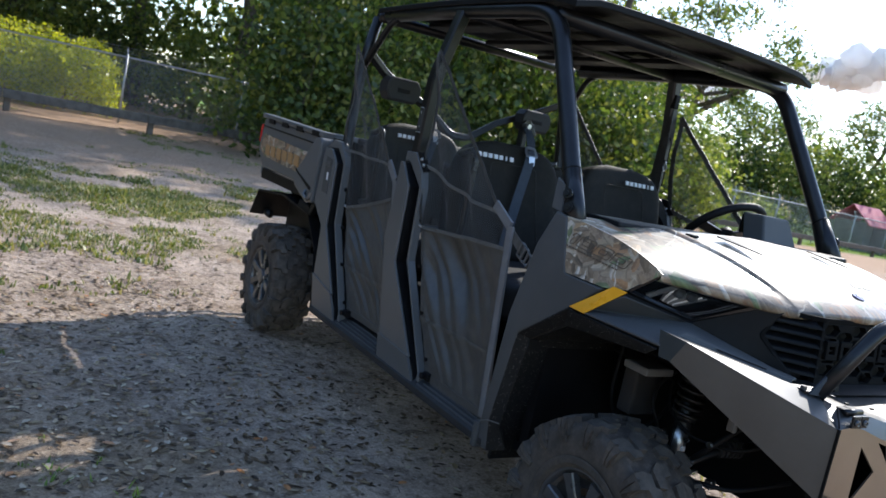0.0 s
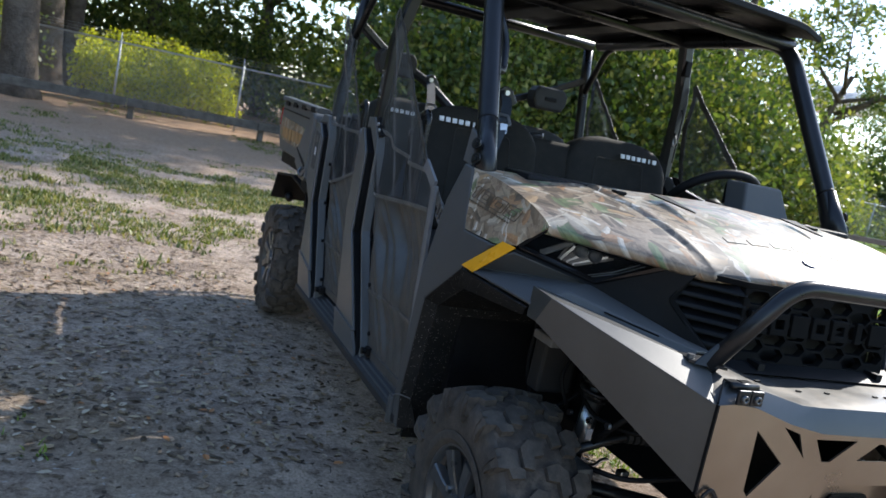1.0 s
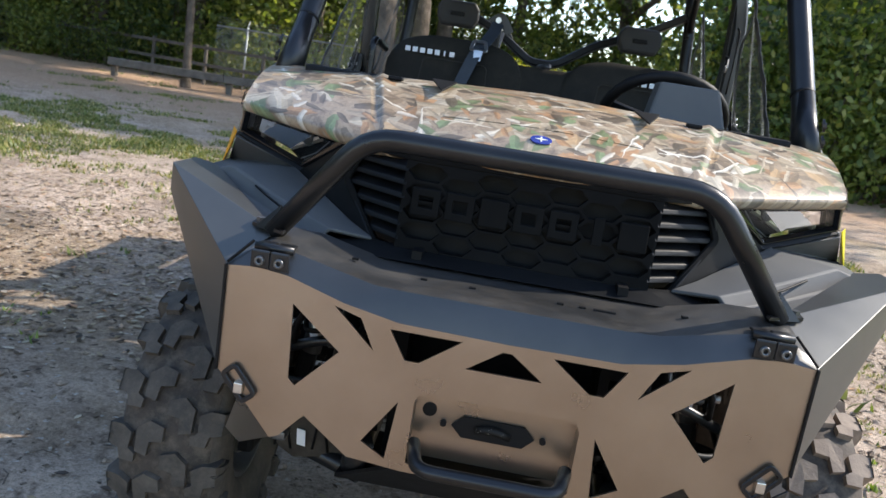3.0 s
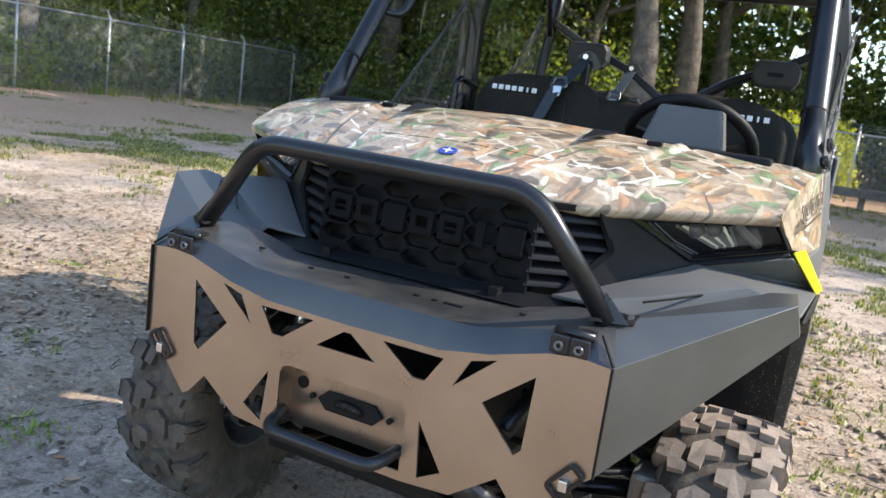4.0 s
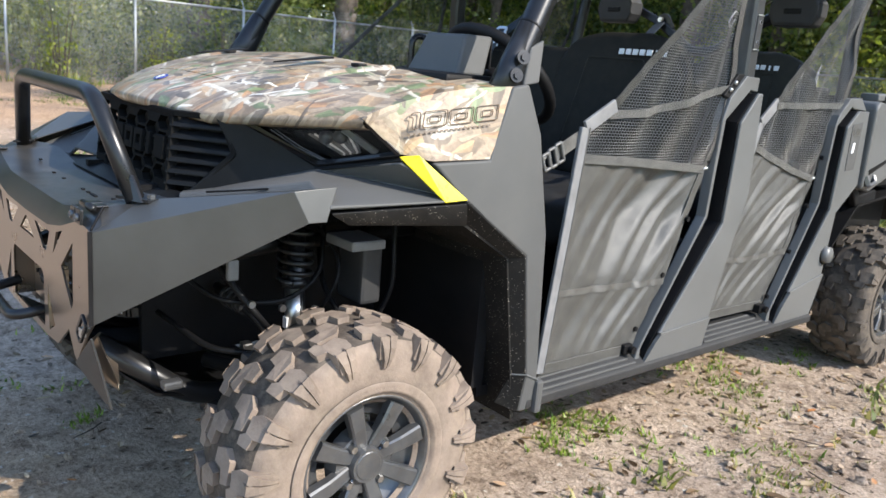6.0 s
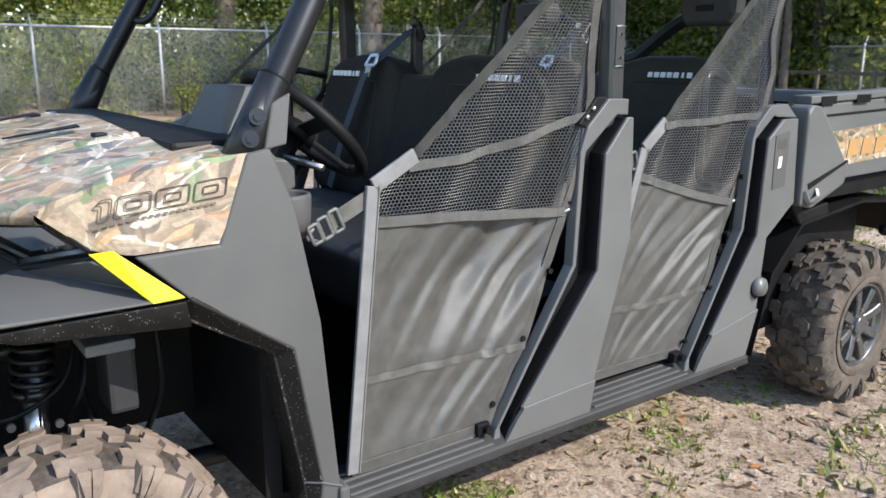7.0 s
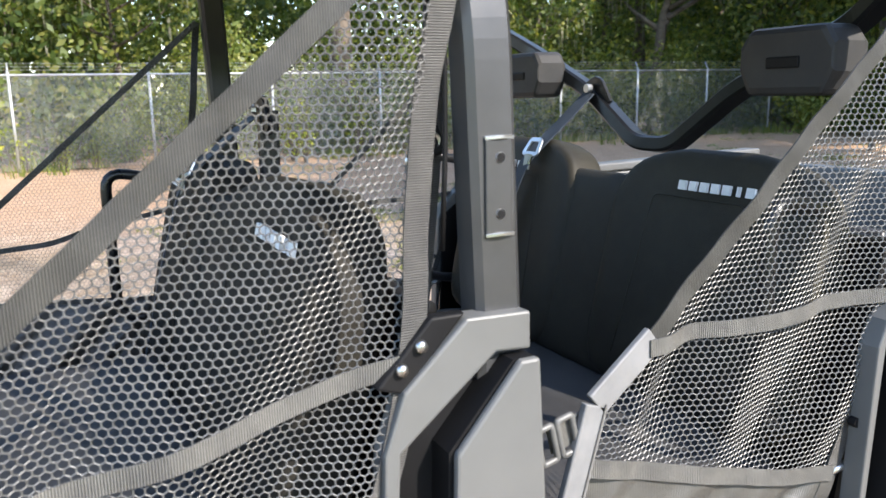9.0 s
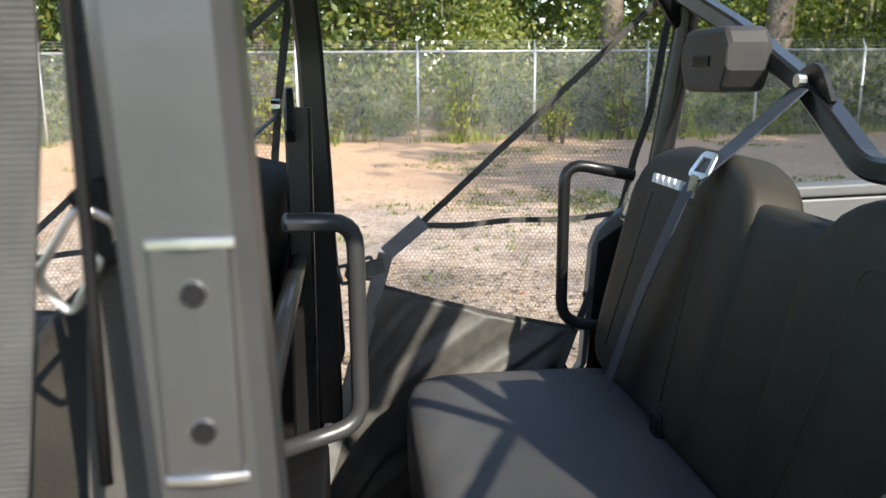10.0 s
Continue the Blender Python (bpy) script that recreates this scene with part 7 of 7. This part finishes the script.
        part("tongue_plate", solid([q + Vector(p) for p in ((-0.013, -0.012, -0.05), (0.013, -0.012, -0.05), (0.017, -0.002, -0.012), (-0.017, -0.002, -0.012))], (0, -0.003, 0)), METAL, belt)
        part("buckle", box((s * 0.2 - 0.02, y0 - 0.075, 0.84), (s * 0.2 + 0.02, y0 - 0.045, 0.9), bev=0.006), BLACK, belt)
    part("centre_backrest", pillow((-0.25, y0 - 0.026, 0.84), (0.25, y0 + 0.085, 1.285), 7, 10, lean), VINYL if rear else VINYLSHADED, car, "black vinyl centre backrest", True)
    if rear:
        part("seat_back_panel", box((-0.6, y0 + 0.13, 0.7), (0.6, y0 + 0.16, 1.2), Matrix.Rotation(radians(-10), 3, "X"), 0.01), BLACK, car)
        part("harness_bar", sweep([(-0.64, y0 + 0.13, 1.65), (-0.5, y0 + 0.19, 1.57), (-0.24, y0 + 0.19, 1.46), (-0.06, y0 + 0.19, 1.34), (0.06, y0 + 0.19, 1.34), (0.24, y0 + 0.19, 1.46), (0.5, y0 + 0.19, 1.57), (0.64, y0 + 0.13, 1.65)], rect(0.045, 0.036), 0.04), TUBE, car, "black V-shaped harness bar")
        part("seat_frame", tube([(-0.6, y0 + 0.17, 1.21), (0.6, y0 + 0.17, 1.21)], 0.016, 0, 10), TUBE, car, smooth=True)
    else:
        part("seat_back_panel", box((-0.58, y0 + 0.095, 0.7), (0.58, y0 + 0.115, 1.2), Matrix.Rotation(radians(-12), 3, "X"), 0.006), BLACK, car)
        part("belt_tower", sweep([(-0.2, y0 + 0.16, 0.9), (-0.2, y0 + 0.17, 1.44)], rect(0.04, 0.03), 0), TUBE, car, "black seat-belt tower")
        part("seat_frame", tube([(-0.58, y0 + 0.16, 1.2), (0.58, y0 + 0.16, 1.2)], 0.014, 0, 10), TUBE, car, smooth=True)


BELT = surface("belt_webbing", (0.022, 0.03, 0.042), (0.032, 0.042, 0.058), 30, (0.55, 0.7), 0, 500, 0.3)
build_row(1.24, "black vinyl front bench seat", False)
build_row(2.08, "black vinyl rear bench seat", True)
part("passenger_bar", tube([(0.02, 1.4, 1.3), (-0.03, 1.49, 1.29), (-0.03, 1.49, 0.99), (0.02, 1.38, 0.98)], 0.013, 0.04, 10), GREYTUBE, car, "grey grab bar behind the front seat", True)


# -- dash and steering --
def build_dash():
    dash = part("dashboard", pillow((-0.655, 0.36, 0.9), (0.56, 0.53, 1.15), 8, 10), DASH, car, "dark grey moulded dashboard", True)
    part("dash_shelf", box((-0.62, 0.26, 1.14), (0.62, 0.42, 1.175), bev=0.01), BLACK, dash)
    pod = part("gauge_pod", solid([(0.28, 0.4, 1.17), (0.49, 0.4, 1.17), (0.465, 0.445, 1.275), (0.305, 0.445, 1.275)], (0, 0.1, 0.0)), CHARCOAL, car, "angular grey gauge pod", False, 0.008)
    part("gauge_face", box((0.31, 0.543, 1.19), (0.46, 0.55, 1.265), bev=0.004), BLACK, pod)
    end = [(0.4, 1.165), (0.46, 1.16), (0.489, 1.122), (0.508, 1.12), (0.531, 1.095), (0.531, 1.05), (0.4, 1.05)]
    part("dash_end", solid([(0.575, y + 0.014, z) for y, z in end], (-0.1, 0, 0)), CHARCOAL, dash, "", False, 0.008)
    part("end_panel", solid([(0.588, y, z) for y, z in end], (-0.02, 0, 0)), CHARCOAL, dash, "grey end panel of the dashboard", False, 0.004)
    cup = [(0.0, 0.96), (0.046, 0.96), (0.054, 1.0), (0.056, 1.048), (0.054, 1.054), (0.049, 1.056), (0.045, 1.05), (0.041, 0.99), (0.0, 0.985)]
    part("cup_holder", patch(lambda u, v: Vector((0.638 + curve_at([(k / 8, p[0]) for k, p in enumerate(cup)], v) * math.cos(u * 2 * math.pi), 0.487 + curve_at([(k / 8, p[0]) for k, p in enumerate(cup)], v) * math.sin(u * 2 * math.pi), curve_at([(k / 8, p[1]) for k, p in enumerate(cup)], v))), 32, 8), CHARCOAL, dash, "grey cup holder moulded into the dashboard", True)
    c = Vector((0.365, 0.675, 1.172))
    ax = Vector((0, 0.704, 0.71)).normalized()
    up = Vector((0, -0.71, 0.704))
    ring = [c + (Vector((1, 0, 0)) * math.cos(t * 0.1963) + up * math.sin(t * 0.1963)) * 0.177 for t in range(32)]
    wheel = part("steering_wheel", sweep(ring, circle(0.0165, 12), 0, True, up=ax), BLACK, car, "black three-spoke steering wheel", True)
    part("hub", disc(c - ax * 0.04, ax, 0.05, 0.035, 20, 0.04), BLACK, wheel, smooth=True)
    for a in (0.2, math.pi - 0.2, -math.pi / 2):
        tip = c + (Vector((1, 0, 0)) * math.cos(a) + up * math.sin(a)) * 0.172
        part("spoke", sweep([c - ax * 0.025, tip], rect(0.04, 0.012), 0, up=ax), TUBE, wheel, "", False, 0.003)
    part("column", tube([c - ax * 0.03, c - ax * 0.25], 0.026, 0, 12), BLACK, car, smooth=True)
    part("stalk", tube([c - ax * 0.1 + Vector((0.03, 0, 0)), c - ax * 0.08 + Vector((0.16, 0.02, -0.03))], 0.009, 0, 8), METAL, car, smooth=True)
    part("console", box((-0.12, 0.5, 0.37), (0.12, 0.75, 0.8), bev=0.02), BLACK, car)
    for x in (0.25, 0.4):
        part("pedal", box((x - 0.03, 0.5, 0.45), (x + 0.03, 0.53, 0.55), bev=0.006), BLACK, car)


build_dash()


# -- net doors --
def inside(poly, y, z):
    hit = False
    n = len(poly)
    for i in range(n):
        (y0, z0), (y1, z1) = poly[i], poly[(i + 1) % n]
        if (z0 > z) != (z1 > z) and y < (y1 - y0) * (z - z0) / (z1 - z0) + y0:
            hit = not hit
    return hit


def build_door(s, front, label):
    if front:
        top = [(0.655, 1.066), (0.766, 1.126), (1.372, 1.66)]
        rear = [(1.372, 1.66), (1.336, 1.4), (1.312, 1.195), (1.243, 0.945), (1.12, 0.63), (0.985, 0.4)]
        lead = [(0.655, 1.066), (0.588, 0.4)]
        seam = [(0.665, 0.985), (0.85, 0.975), (1.05, 0.96), (1.243, 0.945)]
        mid = [(0.75, 1.1), (0.95, 1.115), (1.1, 1.15), (1.312, 1.195)]
        low = [(0.612, 0.62), (0.8, 0.61), (1.115, 0.6)]
        x0 = 0.72
    else:
        top = [(1.562, 1.09), (1.65, 1.162), (2.22, 1.68)]
        rear = [(2.22, 1.68), (2.17, 1.4), (2.118, 1.163), (2.01, 0.89), (1.91, 0.63), (1.79, 0.43)]
        lead = [(1.562, 1.09), (1.372, 0.43)]
        seam = [(1.545, 1.012), (1.7, 0.965), (1.86, 0.92), (2.01, 0.89)]
        mid = [(1.64, 1.15), (1.85, 1.155), (2.118, 1.163)]
        low = [(1.44, 0.63), (1.6, 0.615), (1.905, 0.62)]
        x0 = 0.708
    ph = 0.0 if front else 2.1
    drapes = ((0.33, 0.022, 0.06), (0.5, 0.035, 0.07), (0.72, 0.085, 0.14), (0.92, 0.06, 0.09), (1.1, 0.05, 0.08), (1.27, 0.03, 0.05)) if front else ((0.72, 0.012, 0.05), (0.95, 0.04, 0.07), (1.14, 0.05, 0.07), (1.34, 0.06, 0.09), (1.55, 0.045, 0.07))

    def depth(y, z):
        q = y - 0.55 * z
        near_edge = min((z - curve_at(seam, y)) / 0.09, (curve_at(top, y) - z) / 0.09)
        env = 0.15 + 0.85 * max(0.0, min(1.0, near_edge))
        w = 0.021 * math.sin(q * 30 + ph + 2.2 * noise.noise(Vector((y * 3, z * 3, ph)))) * (0.6 + 0.8 * noise.noise(Vector((y * 2.5, z * 2.5, ph + 3)))) + 0.01 * noise.noise(Vector((q * 13, z * 3, ph + s)))
        return s * (x0 + w * env)

    def fold(u, v):
        # hanging pleats that lean towards the leading edge as they fall
        q = u + (0.6 if front else 0.95) * v * (1.0 if front else min(1.0, u * 1.8 + 0.5))
        env = min(1.0, u * 7, (1 - u) * 9) * (0.4 + 0.6 * min(1.0, v * 4)) * (0.25 + 0.75 * min(1.0, (1 - v) * 4)) * curve_at([(0, 1), (0.3, 1), (0.58, 0.25), (0.68, 0.22), (0.85, 0.45), (1, 0.3)], v)
        n = noise.noise(Vector((q * 3.2, v * 0.7, ph + 1)))
        w = 0.042 * noise.noise(Vector((q * 4.2, v * 0.5, ph))) + 0.02 * noise.noise(Vector((q * 9.5, v * 0.8, ph + 2))) + 0.0075 * noise.noise(Vector((q * 24, v * 1.3, ph + 4))) * (0.7 + n)
        w += 0.003 * noise.noise(Vector((q * 55, v * 3, ph + 6))) + 0.007 * (1 - abs(math.sin(q * 15 + 4 * n + ph))) ** 3 * (0.5 + n)
        w += 0.006 * noise.noise(Vector((u * 9, v * 16, ph + 8))) * max(0.0, v - 0.6)
        w *= 0.6 if front else 0.85
        # a few deep drapes with one steep side each
        for q0, a, run in drapes:
            t = (q - q0) / run
            w -= a * (max(0.0, min(1.0, (t + 2.2) / 2.2)) if t < 0 else max(0.0, 1 - t) ** 2 * (1 + 2 * t))
        return s * (x0 + w * env * (0.35 + 0.42 * min(1.0, u * 1.6) if front else 0.62))

    def fold_at(y, z):
        yl = lerp(lead[0][0], lead[1][0], (lead[0][1] - z) / (lead[0][1] - lead[1][1]))
        yr = curve_at([(p[1], p[0]) for p in rear[::-1]], z)
        u = max(0.0, min(1.0, (y - yl) / (yr - yl)))
        zt = curve_at(seam, y)
        return fold(u, max(0.0, min(1.0, (zt - z) / (zt - lead[1][1]))))

    door = part("net_door", sweep([(s * (x0 + 0.004), y, z) for y, z in lead], rect(0.035, 0.012), 0, up=(s, 0, 0)), PIPING, car, label, False, 0.002)
    part("corner_binding", sweep([(s * (x0 + 0.005), y, z) for y, z in top[:2]], rect(0.036, 0.01), 0, up=(s, 0, 0)), PIPING, door, "", False, 0.002)
    part("stitching", sweep([(s * (x0 + 0.0115), y + 0.012, z) for y, z in lead], rect(0.002, 0.001), 0, up=(s, 0, 0)), WEB, door)
    # honeycomb net
    poly = top[:2] + [top[2]] + rear[1:4] + seam[::-1][1:]
    verts, faces = [], []
    pitch = 0.0098
    rowh = pitch * 0.8
    y_lo, y_hi = min(p[0] for p in poly), max(p[0] for p in poly)
    z_lo, z_hi = min(p[1] for p in poly), max(p[1] for p in poly)
    # right-side cords are thinned to stand in for a dimmer, backlit net
    r_out, r_in = 1.0, 0.81 if s > 0 else 0.91
    r = 0
    z = z_lo
    while z < z_hi:
        y = y_lo + (pitch / 2 if r % 2 else 0)
        while y < y_hi:
            if inside(poly, y, z):
                k = len(verts)
                for q in range(6):
                    a = math.pi / 6 + q * math.pi / 3
                    for kk, sc in ((0, r_out), (1, r_in)):
                        py = y + math.cos(a) * pitch * 0.578 * sc
                        pz = z + math.sin(a) * rowh * 0.667 * sc
                        verts.append((depth(py, pz) - s * 0.0008 * kk, py, pz))
                for q in range(6):
                    n = (q + 1) % 6
                    faces.append((k + 2 * q, k + 2 * n, k + 2 * n + 1, k + 2 * q + 1))
            y += pitch
        z += rowh
        r += 1
    tagged(raw("honeycomb_net", verts, faces, NET, door, "black honeycomb safety net"), kind="stuff")

    def fabric(u, v):
        zz0 = curve_at(seam, lerp(seam[0][0], seam[-1][0], u))
        a = Vector((lerp(seam[0][0], seam[-1][0], u), zz0))
        zt = lerp(zz0, lead[1][1] + 0.012, v)
        yl = lerp(lead[0][0], lead[1][0], (lead[0][1] - zt) / (lead[0][1] - lead[1][1]))
        yr = curve_at([(p[1], p[0]) for p in rear[::-1]], zt)
        y = lerp(yl, yr - 0.004, u)
        return Vector((fold(u, v), y, zt))

    part("fabric_panel", patch(fabric, 110, 60, (-s * 0.0015, 0, 0)), FABRIC, door, "grey coated fabric with hanging pleats", True)

    def strap(name, pts, w, lift, fn, mat=WEB, lab="", close=False):
        w *= 1.0 if s > 0 else 0.6
        path = rounded_path([(0, y, z) for y, z in pts], 0.06, False, 5)
        fine = []
        for a, b in zip(path, path[1:]):
            m = max(1, int((b - a).length / (0.006 if close else 0.012)))
            fine += [a.lerp(b, i / m) for i in range(m)]
        fine.append(path[-1])
        bm = bmesh.new()
        rows = []
        for i, p in enumerate(fine):
            d = (fine[min(i + 1, len(fine) - 1)] - fine[max(i - 1, 0)]).normalized()
            nrm = Vector((0, -d.z, d.y))
            ring = []
            for o, t in ((-0.5, 0), (0.5, 0), (0.5, 1), (-0.5, 1)):
                q = p + nrm * w * o
                ring.append(bm.verts.new(((fn(q.y, q.z) if close else fn(p.y, p.z)) + s * (lift + 0.0025 * t + (0 if close else 0.0014 * math.sin(i * 0.75) + 0.002 * math.sin(i * 0.31 + ph))), q.y, q.z)))
            rows.append(ring)
        for r1, r2 in zip(rows, rows[1:]):
            for j in range(4):
                bm.faces.new((r1[j], r1[(j + 1) % 4], r2[(j + 1) % 4], r2[j]))
        return part(name, bm, mat, door, lab)

    strap("edge_strap", top[1:], 0.025, 0.002, depth, WEBD)
    strap("edge_strap", rear[:4], 0.028, 0.002, depth, WEBZ)
    strap("cross_strap", seam, 0.024, 0.004, lambda y, z: s * max(s * depth(y, z), s * fold_at(y, z - 0.012)), WEBX, "grey webbing strap across the net")
    strap("cross_strap", mid, 0.022, 0.006, depth, WEBX, "grey webbing strap across the net")
    strap("cross_strap", low, 0.02, 0.003, fold_at, WEB, "grey webbing strap sewn across the fabric", True)
    strap("rear_binding", rear[3:], 0.03, -0.004, lambda y, z: s * x0, FABRIC)
    part("hem", sweep([(s * x0, lead[1][0], lead[1][1] + 0.006), (s * x0, rear[-1][0], rear[-1][1])], rect(0.03, 0.006), 0, up=(s, 0, 0)), FABRIC, door)
    # release strap and buckle at the leading corner
    a = Vector((s * (x0 - 0.004), lead[0][0] - 0.004, lead[0][1] - 0.024))
    b = Vector((s * 0.738, 0.48, 0.972)) if front else Vector((s * 0.705, 1.468, 1.045))
    part("latch_strap", sweep([a, a.lerp(b, 0.65)], rect(0.036, 0.003), 0, up=(s, 0, 0)), WEB, door)
    m = a.lerp(b, 0.72)
    turn = Matrix.Rotation(math.atan2(b.z - a.z, b.y - a.y), 3, "X")
    for off, hh in ((0.0, 0.046), (-0.03, 0.048), (0.027, 0.04)):
        p = m + (b - a).normalized() * off
        part("buckle_bar", sweep([turn @ Vector(q) + p + Vector((s * 0.006, 0, 0)) for q in ((0, -0.011, -hh / 2), (0, 0.011, -hh / 2), (0, 0.011, hh / 2), (0, -0.011, hh / 2))], circle(0.0046, 6), 0.004, True), BUCKLE, door, smooth=True)
    part("buckle_hook", sweep([a.lerp(b, 0.82) + Vector((0, 0, 0.016)), b + Vector((0, 0, 0.002)), a.lerp(b, 0.82) - Vector((0, 0, 0.02))], circle(0.005, 6), 0.02), BUCKLE, door, smooth=True)
    for y, z in rear[2:4]:
        part("edge_hook", tube([(s * x0, y, z), (s * x0, y + 0.04, z + 0.006)], 0.006, 0, 8), METAL, door, smooth=True)


BUCKLE = surface("grey_buckle", (0.085, 0.085, 0.083), (0.12, 0.12, 0.117), 40, (0.35, 0.5))
for side in (1, -1):
    build_door(side, True, "front safety-net door with grey binding")
    build_door(side, False, "rear safety-net door with grey binding")
